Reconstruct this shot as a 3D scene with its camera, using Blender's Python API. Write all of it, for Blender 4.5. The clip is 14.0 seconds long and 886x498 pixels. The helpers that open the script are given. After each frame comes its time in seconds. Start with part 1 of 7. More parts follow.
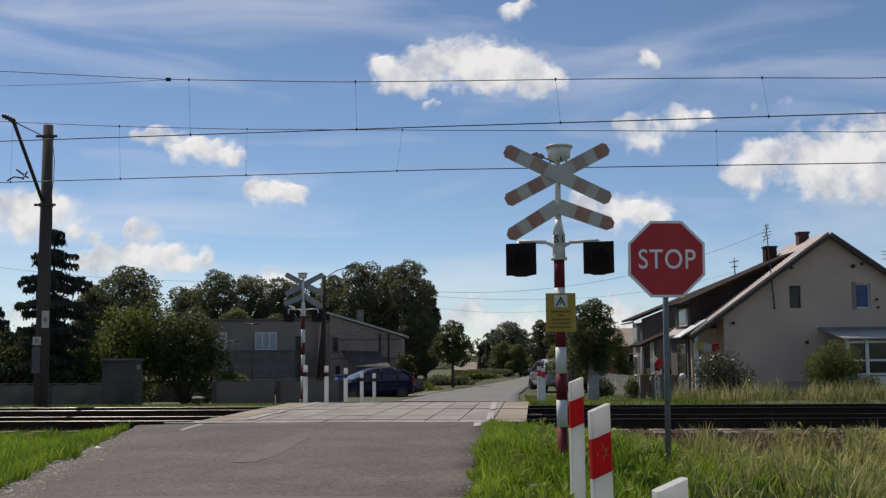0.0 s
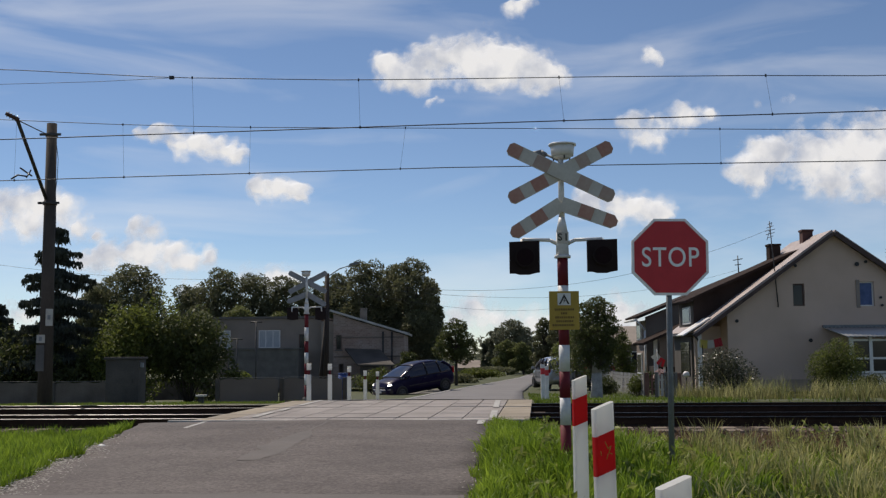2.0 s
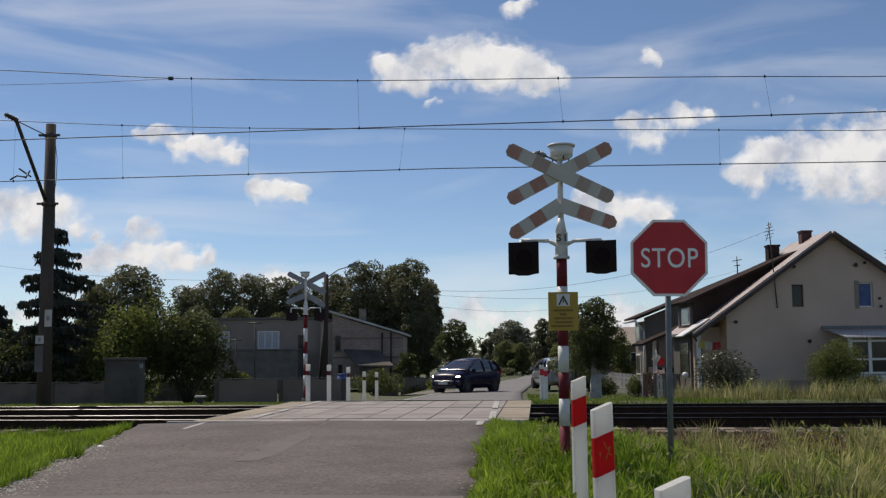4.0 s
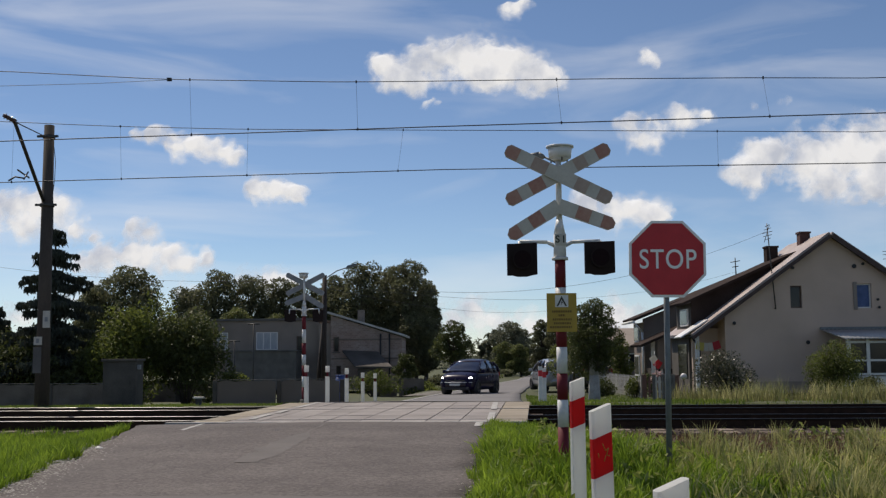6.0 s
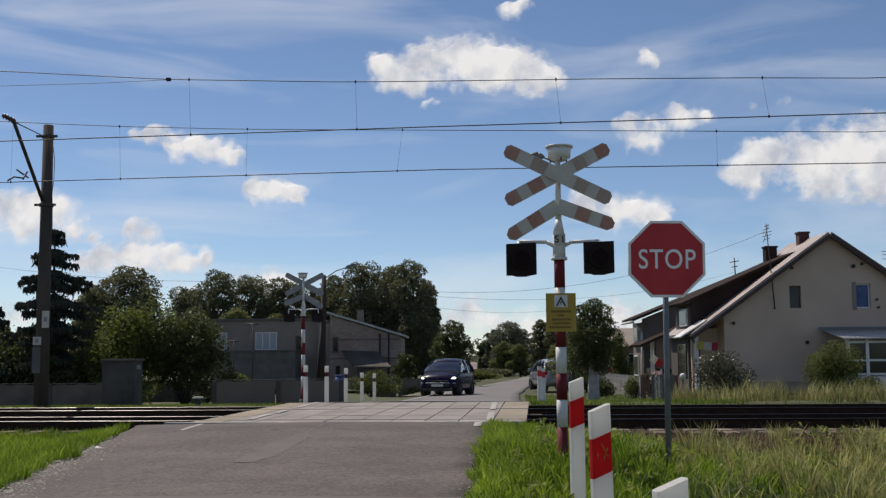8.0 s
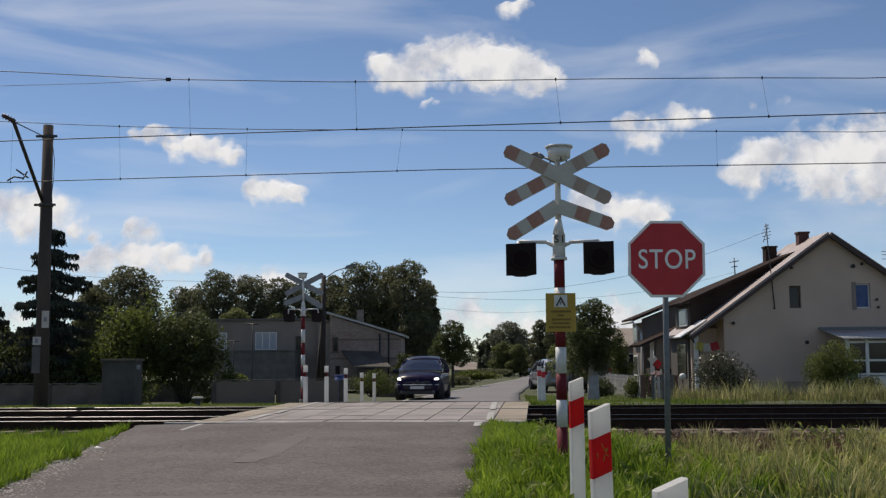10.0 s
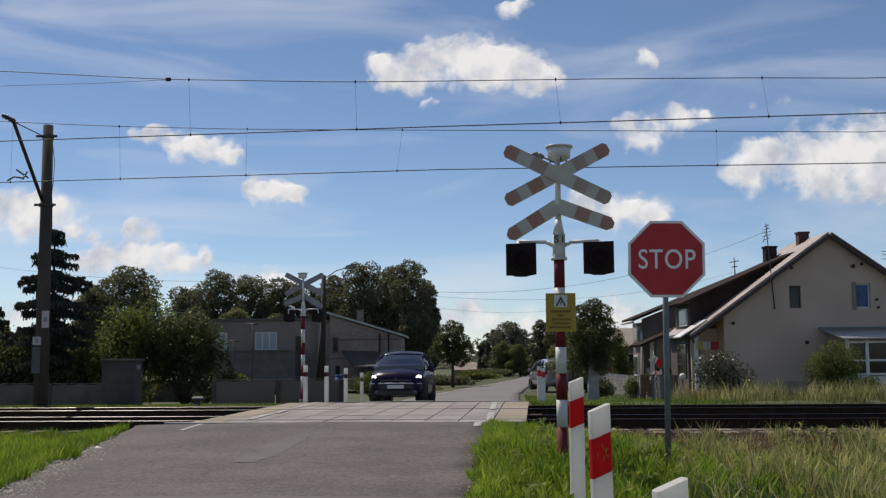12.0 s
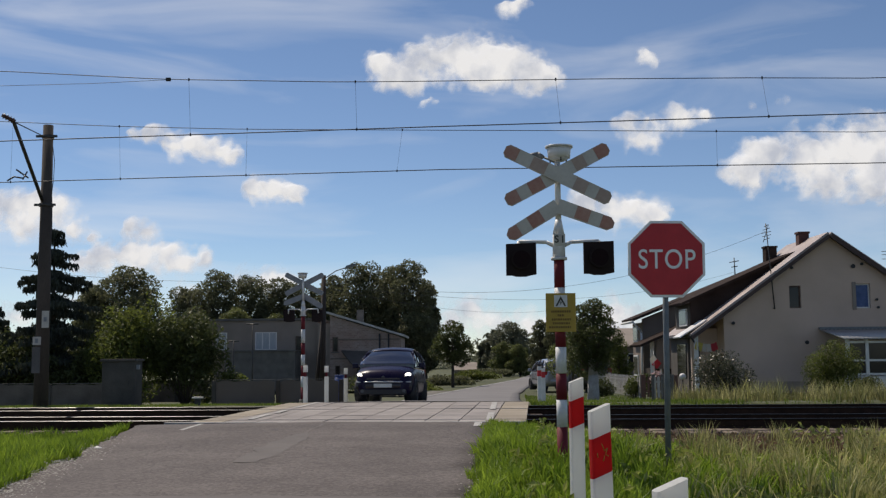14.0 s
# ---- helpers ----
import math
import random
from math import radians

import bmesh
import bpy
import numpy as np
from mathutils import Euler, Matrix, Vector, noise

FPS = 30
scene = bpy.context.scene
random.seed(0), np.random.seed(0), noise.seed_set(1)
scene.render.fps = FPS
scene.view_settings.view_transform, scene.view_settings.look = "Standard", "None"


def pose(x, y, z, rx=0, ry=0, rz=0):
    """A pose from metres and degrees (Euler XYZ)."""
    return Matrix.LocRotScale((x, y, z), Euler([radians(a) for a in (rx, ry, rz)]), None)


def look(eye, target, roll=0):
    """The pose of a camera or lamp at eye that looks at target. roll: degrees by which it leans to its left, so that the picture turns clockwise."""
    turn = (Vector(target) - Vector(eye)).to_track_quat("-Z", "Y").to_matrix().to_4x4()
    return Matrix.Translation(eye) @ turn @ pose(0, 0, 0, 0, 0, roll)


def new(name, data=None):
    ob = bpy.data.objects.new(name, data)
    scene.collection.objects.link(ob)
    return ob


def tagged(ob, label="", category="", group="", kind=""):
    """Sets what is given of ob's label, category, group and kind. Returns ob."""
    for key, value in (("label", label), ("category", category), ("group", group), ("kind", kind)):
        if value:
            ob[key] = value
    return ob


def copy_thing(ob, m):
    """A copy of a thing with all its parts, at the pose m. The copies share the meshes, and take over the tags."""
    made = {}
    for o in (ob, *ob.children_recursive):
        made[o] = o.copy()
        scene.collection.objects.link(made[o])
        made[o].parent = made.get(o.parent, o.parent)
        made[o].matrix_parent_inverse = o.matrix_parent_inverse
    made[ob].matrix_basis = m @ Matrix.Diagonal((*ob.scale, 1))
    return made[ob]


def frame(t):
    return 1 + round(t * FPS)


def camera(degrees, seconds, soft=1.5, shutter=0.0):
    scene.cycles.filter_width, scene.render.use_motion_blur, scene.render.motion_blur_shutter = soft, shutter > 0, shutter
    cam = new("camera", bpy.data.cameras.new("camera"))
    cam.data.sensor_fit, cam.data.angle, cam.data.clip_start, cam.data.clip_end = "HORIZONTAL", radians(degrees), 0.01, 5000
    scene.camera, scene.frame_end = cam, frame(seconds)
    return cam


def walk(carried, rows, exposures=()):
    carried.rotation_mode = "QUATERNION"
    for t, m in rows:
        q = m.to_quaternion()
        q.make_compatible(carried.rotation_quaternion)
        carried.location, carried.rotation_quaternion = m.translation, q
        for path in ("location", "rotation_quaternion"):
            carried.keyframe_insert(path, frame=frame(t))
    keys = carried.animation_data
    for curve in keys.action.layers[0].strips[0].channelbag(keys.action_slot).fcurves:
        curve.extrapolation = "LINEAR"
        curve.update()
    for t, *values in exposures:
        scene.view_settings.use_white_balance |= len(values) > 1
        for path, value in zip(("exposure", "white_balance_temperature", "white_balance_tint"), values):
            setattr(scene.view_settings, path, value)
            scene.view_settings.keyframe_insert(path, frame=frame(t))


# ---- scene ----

# ---------------------------------------------------------------- camera and walk
EYE = Vector((0.0, 0.0, 1.19))
cam = camera(44.85, 14.0, soft=1.3)


def aim(yaw, pitch):
    """Camera pose, degrees of yaw to the right and of pitch upwards, with the small lean of the tripod head."""
    a, b = radians(yaw), radians(pitch)
    way = Vector((math.sin(a) * math.cos(b), math.cos(a) * math.cos(b), math.sin(b)))
    return look(EYE, EYE + way * 20, -0.5)


walk(cam, [
    (0.0, aim(0.0, 5.65)), (0.5, aim(-0.045, 5.65)), (1.0, aim(-0.09, 5.62)), (1.5, aim(-0.135, 5.575)),
    (2.0, aim(-0.18, 5.545)), (2.5, aim(-0.225, 5.53)), (3.0, aim(-0.18, 5.56)), (4.2, aim(-0.13, 5.59)), (5.5, aim(-0.09, 5.62)),
    (6.0, aim(-0.05, 5.65)), (6.5, aim(-0.045, 5.65)), (7.0, aim(-0.045, 5.65)), (7.5, aim(-0.03, 5.65)),
    (8.0, aim(-0.01, 5.65)), (10.5, aim(0.0, 5.65)), (14.0, aim(0.0, 5.65))],
    exposures=[(0.0, 0.03, 6850, 12), (14.0, 0.03, 6850, 12)])

# ---------------------------------------------------------------- world, sun, exposure
SUN_WAY = Vector((-0.34, 0.47, 0.815)).normalized()      # towards the sun

world = bpy.data.worlds.new("summer_sky")
scene.world = world
world.use_nodes = True
wn, wl = world.node_tree.nodes, world.node_tree.links
wn.clear()
sky = wn.new("ShaderNodeTexSky")
sky.sky_type, sky.sun_disc = "NISHITA", False
sky.sun_elevation = math.asin(SUN_WAY.z)
sky.sun_rotation = math.atan2(SUN_WAY.x, SUN_WAY.y)
sky.altitude = 2400
sky.air_density, sky.dust_density, sky.ozone_density = 1.0, 0.05, 4.0
wcoord = wn.new("ShaderNodeTexCoord")
wmap = wn.new("ShaderNodeMapping")
wmap.inputs["Scale"].default_value = (2.2, 2.2, 11.0)
wmap.inputs["Rotation"].default_value = (0.0, radians(5), 0.0)
wnoise = wn.new("ShaderNodeTexNoise")
wnoise.inputs["Scale"].default_value, wnoise.inputs["Detail"].default_value = 1.7, 6.0
wnoise.inputs["Distortion"].default_value = 0.6
wramp = wn.new("ShaderNodeMapRange")
wramp.inputs["From Min"].default_value, wramp.inputs["From Max"].default_value = 0.47, 0.78
wramp.inputs["To Max"].default_value = 0.42
wmix = wn.new("ShaderNodeMix")
wmix.data_type = "RGBA"
wmix.inputs[7].default_value = (8.5, 8.9, 9.4, 1)
wbg = wn.new("ShaderNodeBackground")
wbg.inputs["Strength"].default_value = 0.092
wout = wn.new("ShaderNodeOutputWorld")
wl.new(wcoord.outputs["Generated"], wmap.inputs["Vector"])
wl.new(wmap.outputs["Vector"], wnoise.inputs["Vector"])
wl.new(wnoise.outputs["Fac"], wramp.inputs["Value"])
wl.new(wramp.outputs["Result"], wmix.inputs[0])
wl.new(sky.outputs["Color"], wmix.inputs[6])
wl.new(wmix.outputs[2], wbg.inputs["Color"])
wl.new(wbg.outputs["Background"], wout.inputs["Surface"])

sun_data = bpy.data.lights.new("sun", "SUN")
sun_data.energy, sun_data.angle, sun_data.color = 4.0, radians(0.53), (1.0, 0.93, 0.82)
sun = new("sun", sun_data)
sun.matrix_world = look(SUN_WAY * 60, (0, 0, 0))


# ---------------------------------------------------------------- materials
def mat(name, a, b=None, scale=3.0, fine=40.0, rough=0.8, bump=0.15, metal=0.0, spread=0.0, island=False, stretch=(1, 1, 1), spec=0.5, relief=0.01):
    """Two colours mixed by a coarse and a fine noise in metres, with a fine bump. spread: brightness change from piece to piece."""
    m = bpy.data.materials.new(name)
    m.use_nodes = True
    n, l = m.node_tree.nodes, m.node_tree.links
    bsdf = n["Principled BSDF"]
    b = b or tuple(c * 0.75 for c in a)
    tc, mp = n.new("ShaderNodeTexCoord"), n.new("ShaderNodeMapping")
    mp.inputs["Scale"].default_value = stretch
    l.new(tc.outputs["Object"], mp.inputs["Vector"])
    n1, n2 = n.new("ShaderNodeTexNoise"), n.new("ShaderNodeTexNoise")
    n1.inputs["Scale"].default_value, n1.inputs["Detail"].default_value = scale, 5
    n2.inputs["Scale"].default_value, n2.inputs["Detail"].default_value = fine, 4
    for q in (n1, n2):
        l.new(mp.outputs["Vector"], q.inputs["Vector"])
    add = n.new("ShaderNodeMath")
    add.operation = "MULTIPLY_ADD"
    add.inputs[1].default_value = 0.45
    l.new(n2.outputs["Fac"], add.inputs[0])
    l.new(n1.outputs["Fac"], add.inputs[2])
    rng = n.new("ShaderNodeMapRange")
    rng.inputs["From Min"].default_value, rng.inputs["From Max"].default_value = 0.5, 0.95
    l.new(add.outputs[0], rng.inputs["Value"])
    mix = n.new("ShaderNodeMix")
    mix.data_type = "RGBA"
    mix.inputs[6].default_value, mix.inputs[7].default_value = (*a, 1), (*b, 1)
    l.new(rng.outputs["Result"], mix.inputs[0])
    colour = mix.outputs[2]
    if spread:
        if island:
            rnd = n.new("ShaderNodeNewGeometry").outputs["Random Per Island"]
        else:
            rnd = n.new("ShaderNodeObjectInfo").outputs["Random"]
        hr = n.new("ShaderNodeMapRange")
        hr.inputs["To Min"].default_value, hr.inputs["To Max"].default_value = 1 - spread, 1 + spread
        l.new(rnd, hr.inputs["Value"])
        hsv = n.new("ShaderNodeHueSaturation")
        l.new(hr.outputs["Result"], hsv.inputs["Value"])
        l.new(colour, hsv.inputs["Color"])
        colour = hsv.outputs["Color"]
    l.new(colour, bsdf.inputs["Base Color"])
    rr = n.new("ShaderNodeMapRange")
    rr.inputs["To Min"].default_value, rr.inputs["To Max"].default_value = max(0.03, rough - 0.12), min(1, rough + 0.12)
    l.new(n1.outputs["Fac"], rr.inputs["Value"])
    l.new(rr.outputs["Result"], bsdf.inputs["Roughness"])
    bsdf.inputs["Metallic"].default_value = metal
    bsdf.inputs["Specular IOR Level"].default_value = spec
    if bump:
        bp = n.new("ShaderNodeBump")
        bp.inputs["Strength"].default_value, bp.inputs["Distance"].default_value = bump, relief
        l.new(n2.outputs["Fac"], bp.inputs["Height"])
        l.new(bp.outputs["Normal"], bsdf.inputs["Normal"])
    return m


def leafy(name, a, b, spread=0.35, trans=0.35, rough=0.55):
    """Leaf or blade: random shade from piece to piece, some light passes through."""
    m = bpy.data.materials.new(name)
    m.use_nodes = True
    n, l = m.node_tree.nodes, m.node_tree.links
    bsdf, out = n["Principled BSDF"], n["Material Output"]
    rnd = n.new("ShaderNodeNewGeometry").outputs["Random Per Island"]
    tc = n.new("ShaderNodeTexCoord")
    big = n.new("ShaderNodeTexNoise")
    big.inputs["Scale"].default_value = 0.9
    l.new(tc.outputs["Object"], big.inputs["Vector"])
    add = n.new("ShaderNodeMath")
    add.operation = "MULTIPLY_ADD"
    add.inputs[1].default_value, add.inputs[2].default_value = 0.55, -0.05
    l.new(rnd, add.inputs[0])
    two = n.new("ShaderNodeMath")
    two.operation = "ADD"
    l.new(add.outputs[0], two.inputs[0])
    sh = n.new("ShaderNodeMapRange")
    sh.inputs["From Min"].default_value, sh.inputs["From Max"].default_value = 0.35, 0.65
    sh.inputs["To Max"].default_value = 0.5
    l.new(big.outputs["Fac"], sh.inputs["Value"])
    l.new(sh.outputs["Result"], two.inputs[1])
    mix = n.new("ShaderNodeMix")
    mix.data_type = "RGBA"
    mix.inputs[6].default_value, mix.inputs[7].default_value = (*a, 1), (*b, 1)
    l.new(two.outputs[0], mix.inputs[0])
    l.new(mix.outputs[2], bsdf.inputs["Base Color"])
    bsdf.inputs["Roughness"].default_value = rough
    bsdf.inputs["Specular IOR Level"].default_value = 0.3
    tr = n.new("ShaderNodeBsdfTranslucent")
    l.new(mix.outputs[2], tr.inputs["Color"])
    ms = n.new("ShaderNodeMixShader")
    ms.inputs[0].default_value = trans
    l.new(bsdf.outputs[0], ms.inputs[1])
    l.new(tr.outputs[0], ms.inputs[2])
    l.new(ms.outputs[0], out.inputs["Surface"])
    return m


def glow(name, colour, strength):
    m = bpy.data.materials.new(name)
    m.use_nodes = True
    bsdf = m.node_tree.nodes["Principled BSDF"]
    bsdf.inputs["Base Color"].default_value = (*colour, 1)
    bsdf.inputs["Emission Color"].default_value = (*colour, 1)
    bsdf.inputs["Emission Strength"].default_value = strength
    return m


def glossy(name, colour, rough=0.05, metal=0.0, coat=0.0, spec=0.5):
    m = mat(name, colour, tuple(c * 0.85 for c in colour), 2.0, 30.0, rough, 0.0, metal, spec=spec)
    m.node_tree.nodes["Principled BSDF"].inputs["Coat Weight"].default_value = coat
    return m


def asphalt_mat():
    """Worn grey asphalt: stone grain, faint tracks along the road, cracks."""
    m = mat("worn_asphalt", (0.083, 0.0715, 0.068), (0.138, 0.121, 0.115), 0.8, 28.0, 0.92, 0.9, relief=0.008, spec=0.2)
    n, l = m.node_tree.nodes, m.node_tree.links
    bsdf = n["Principled BSDF"]
    src = bsdf.inputs["Base Color"].links[0].from_socket
    tc = n["Texture Coordinate"]
    dist = n.new("ShaderNodeTexNoise")
    dist.inputs["Scale"].default_value = 1.3
    l.new(tc.outputs["Object"], dist.inputs["Vector"])
    vm = n.new("ShaderNodeVectorMath")
    vm.operation = "MULTIPLY_ADD"
    vm.inputs[1].default_value = (1.6, 1.6, 0)
    l.new(dist.outputs["Color"], vm.inputs[0])
    l.new(tc.outputs["Object"], vm.inputs[2])
    vor = n.new("ShaderNodeTexVoronoi")
    vor.feature = "DISTANCE_TO_EDGE"
    vor.inputs["Scale"].default_value = 0.42
    l.new(vm.outputs[0], vor.inputs["Vector"])
    cr = n.new("ShaderNodeMapRange")
    cr.inputs["From Min"].default_value, cr.inputs["From Max"].default_value = 0.002, 0.009
    cr.inputs["To Min"].default_value, cr.inputs["To Max"].default_value = 0.3, 0.0
    l.new(vor.outputs["Distance"], cr.inputs["Value"])
    mx = n.new("ShaderNodeMix")
    mx.data_type = "RGBA"
    mx.inputs[7].default_value = (0.04, 0.036, 0.034, 1)
    sp = n.new("ShaderNodeTexVoronoi")
    sp.inputs["Scale"].default_value = 34.0
    l.new(tc.outputs["Object"], sp.inputs["Vector"])
    hs = n.new("ShaderNodeHueSaturation")
    sr = n.new("ShaderNodeMapRange")
    sr.inputs["To Min"].default_value, sr.inputs["To Max"].default_value = 0.74, 1.28
    sep = n.new("ShaderNodeSeparateColor")
    l.new(sp.outputs["Color"], sep.inputs[0])
    l.new(sep.outputs[0], sr.inputs["Value"])
    l.new(sr.outputs["Result"], hs.inputs["Value"])
    l.new(src, hs.inputs["Color"])
    src = hs.outputs["Color"]
    l.new(cr.outputs["Result"], mx.inputs[0])
    l.new(src, mx.inputs[6])
    l.new(mx.outputs[2], bsdf.inputs["Base Color"])
    return m


M = {
    "asphalt": asphalt_mat(),
    "patch": mat("asphalt_patch", (0.108, 0.097, 0.092), (0.150, 0.136, 0.129), 1.5, 40, 0.9, 0.3, spec=0.2),
    "far_asphalt": mat("smooth_asphalt", (0.155, 0.148, 0.149), (0.20, 0.192, 0.193), 0.4, 30, 0.9, 0.2, spec=0.2),
    "soil": mat("meadow_soil", (0.035, 0.045, 0.012), (0.07, 0.075, 0.024), 0.7, 12, 0.95, 0.6, relief=0.04),
    "gravel": mat("road_gravel", (0.13, 0.12, 0.105), (0.21, 0.195, 0.175), 2.5, 55, 0.95, 0.8, relief=0.02, spec=0.2),
    "pebble": mat("pale_pebble", (0.30, 0.28, 0.26), (0.42, 0.40, 0.37), 5, 50, 0.95, 0.2, spread=0.35, island=True, spec=0.1),
    "blue_plastic": mat("blue_plastic", (0.05, 0.09, 0.26), (0.04, 0.07, 0.2), 5, 40, 0.5, 0.05),
    "globe": mat("opal_globe", (0.75, 0.73, 0.70), (0.66, 0.64, 0.61), 5, 40, 0.35, 0.0),
    "slab": mat("crossing_concrete", (0.21, 0.19, 0.18), (0.30, 0.275, 0.26), 1.1, 45, 0.9, 0.25, spread=0.12, spec=0.2),
    "slab_edge": mat("stained_concrete", (0.24, 0.20, 0.15), (0.31, 0.275, 0.225), 1.4, 45, 0.9, 0.25, spread=0.12, spec=0.2),
    "line": mat("road_paint", (0.46, 0.45, 0.43), (0.26, 0.25, 0.24), 5, 60, 0.8, 0.2, spec=0.2),
    "ballast": mat("ballast_bed", (0.045, 0.035, 0.03), (0.09, 0.07, 0.058), 4, 40, 0.98, 0.9, relief=0.04, spec=0.1),
    "stone": mat("ballast_stone", (0.06, 0.045, 0.04), (0.12, 0.095, 0.085), 5, 50, 0.95, 0.4, spec=0.1, spread=0.4, island=True),
    "sleeper": mat("sleeper_concrete", (0.24, 0.20, 0.165), (0.13, 0.10, 0.085), 3, 40, 0.95, 0.3, spread=0.2, spec=0.1),
    "rust": mat("rail_rust", (0.022, 0.014, 0.011), (0.045, 0.028, 0.02), 5, 60, 0.9, 0.3, spec=0.1),
    "railhead": mat("polished_rail_head", (0.021, 0.0205, 0.020), (0.015, 0.0145, 0.014), 3, 40, 0.36, 0.0, 1.0, stretch=(0.2, 1, 1)),
    "white": mat("white_enamel", (0.74, 0.74, 0.72), (0.55, 0.545, 0.52), 4, 30, 0.45, 0.08),
    "post_white": leafy("white_plastic", (0.80, 0.80, 0.78), (0.72, 0.72, 0.70), trans=0.55, rough=0.5),
    "post_red": leafy("red_plastic_foil", (0.66, 0.02, 0.022), (0.6, 0.018, 0.02), trans=0.5, rough=0.45),
    "letter_white": mat("reflective_white", (0.90, 0.90, 0.88), (0.82, 0.82, 0.80), 6, 40, 0.5, 0.0),
    "red": mat("red_reflective", (0.55, 0.014, 0.022), (0.46, 0.012, 0.02), 6, 50, 0.45, 0.05),
    "maroon": mat("dark_red_paint", (0.165, 0.016, 0.024), (0.12, 0.013, 0.019), 6, 40, 0.6, 0.05, spec=0.25),
    "faded": mat("faded_red_foil", (0.36, 0.15, 0.105), (0.43, 0.25, 0.19), 5, 30, 0.5, 0.05),
    "washed": mat("washed_out_red_foil", (0.36, 0.25, 0.20), (0.42, 0.33, 0.27), 5, 30, 0.5, 0.05),
    "dirty_white": mat("dirty_white_foil", (0.58, 0.555, 0.49), (0.46, 0.435, 0.375), 5, 35, 0.5, 0.05),
    "galv": mat("galvanised_steel", (0.20, 0.215, 0.22), (0.14, 0.15, 0.155), 8, 60, 0.6, 0.1, 0.3),
    "grey_paint": mat("grey_paint", (0.30, 0.31, 0.32), (0.22, 0.23, 0.24), 5, 40, 0.6, 0.1),
    "black": mat("black_screen", (0.020, 0.013, 0.013), (0.028, 0.019, 0.018), 5, 30, 0.7, 0.05, spec=0.12),
    "lens": mat("dark_red_lens", (0.010, 0.004, 0.005), (0.014, 0.005, 0.006), 5, 30, 0.6, 0.0, spec=0.1),
    "yellow": mat("yellow_sign_paint", (0.43, 0.285, 0.03), (0.36, 0.235, 0.025), 5, 40, 0.5, 0.05),
    "ink": mat("black_ink", (0.03, 0.028, 0.022), (0.05, 0.045, 0.03), 9, 40, 0.6, 0.0),
    "yellow_ink": mat("faded_ink", (0.13, 0.075, 0.012), (0.19, 0.11, 0.016), 9, 40, 0.6, 0.0),
    "mast": mat("mast_concrete", (0.105, 0.088, 0.076), (0.06, 0.05, 0.043), 1.5, 30, 0.95, 0.3, stretch=(1, 1, 0.3), spec=0.2),
    "steel": mat("weathered_steel", (0.10, 0.095, 0.09), (0.06, 0.055, 0.05), 6, 50, 0.55, 0.1, 0.7),
    "wire": mat("wire_copper", (0.05, 0.05, 0.055), (0.035, 0.035, 0.04), 2, 20, 0.6, 0.0, 0.5),
    "insul": glossy("brown_porcelain", (0.09, 0.04, 0.025), 0.2),
    "concrete": mat("grey_concrete", (0.17, 0.162, 0.152), (0.11, 0.105, 0.098), 1.6, 35, 0.95, 0.3, spec=0.2),
    "render_brown": mat("brownish_render", (0.20, 0.16, 0.135), (0.15, 0.12, 0.10), 0.7, 30, 0.95, 0.3),
    "render_grey": mat("grey_render", (0.29, 0.245, 0.21), (0.215, 0.182, 0.155), 0.7, 30, 0.95, 0.3),
    "render_warm": mat("warm_grey_render", (0.62, 0.47, 0.375), (0.50, 0.38, 0.30), 0.5, 40, 0.95, 0.25),
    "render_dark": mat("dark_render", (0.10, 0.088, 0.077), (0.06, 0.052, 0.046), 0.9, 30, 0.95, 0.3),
    "cabinet_concrete": mat("stained_cabinet_concrete", (0.115, 0.105, 0.095), (0.07, 0.064, 0.058), 1.6, 30, 0.95, 0.3, spec=0.2),
    "fence_dark": mat("blackened_fence_concrete", (0.20, 0.17, 0.145), (0.11, 0.094, 0.08), 1.4, 25, 0.95, 0.4, spec=0.15),
    # white colour stands in for the sun's glare on sheet metal
    "sheet_glare": mat("glare_white_sheet", (0.80, 0.79, 0.77), (0.68, 0.67, 0.65), 1.5, 20, 0.35, 0.1),
    "plinth": mat("plinth_render", (0.44, 0.345, 0.28), (0.33, 0.26, 0.21), 0.9, 30, 0.95, 0.3),
    "roof_tile": mat("weathered_roof_sheet", (0.29, 0.225, 0.205), (0.40, 0.34, 0.315), 0.9, 14, 0.5, 0.5, relief=0.03),
    # dark felt, taken darker still for the shade on the dormer cheek
    "roof_dark": mat("dark_roof_felt", (0.030, 0.021, 0.018), (0.052, 0.038, 0.033), 0.9, 20, 0.9, 0.4, relief=0.02, spec=0.05),
    "roof_grey": mat("corrugated_roof", (0.52, 0.51, 0.49), (0.38, 0.37, 0.36), 0.8, 20, 0.8, 0.3),
    "fascia": mat("brown_fascia", (0.075, 0.045, 0.038), (0.05, 0.03, 0.027), 4, 30, 0.7, 0.2),
    "brickwork": mat("chimney_brick", (0.10, 0.043, 0.036), (0.07, 0.032, 0.028), 6, 30, 0.9, 0.5),
    "glass": glossy("window_glass", (0.014, 0.015, 0.018), 0.06, spec=0.3),
    "curtain": mat("net_curtain", (0.45, 0.48, 0.50), (0.30, 0.33, 0.36), 3, 60, 0.8, 0.2, stretch=(6, 1, 0.5)),
    "blue_blind": mat("blue_blind", (0.09, 0.14, 0.30), (0.06, 0.10, 0.22), 5, 30, 0.7, 0.1),
    "frame_white": mat("white_window_frame", (0.72, 0.72, 0.70), (0.62, 0.62, 0.60), 4, 30, 0.5, 0.05),
    "frame_brown": mat("brown_window_frame", (0.10, 0.06, 0.045), (0.07, 0.045, 0.035), 4, 30, 0.6, 0.1),
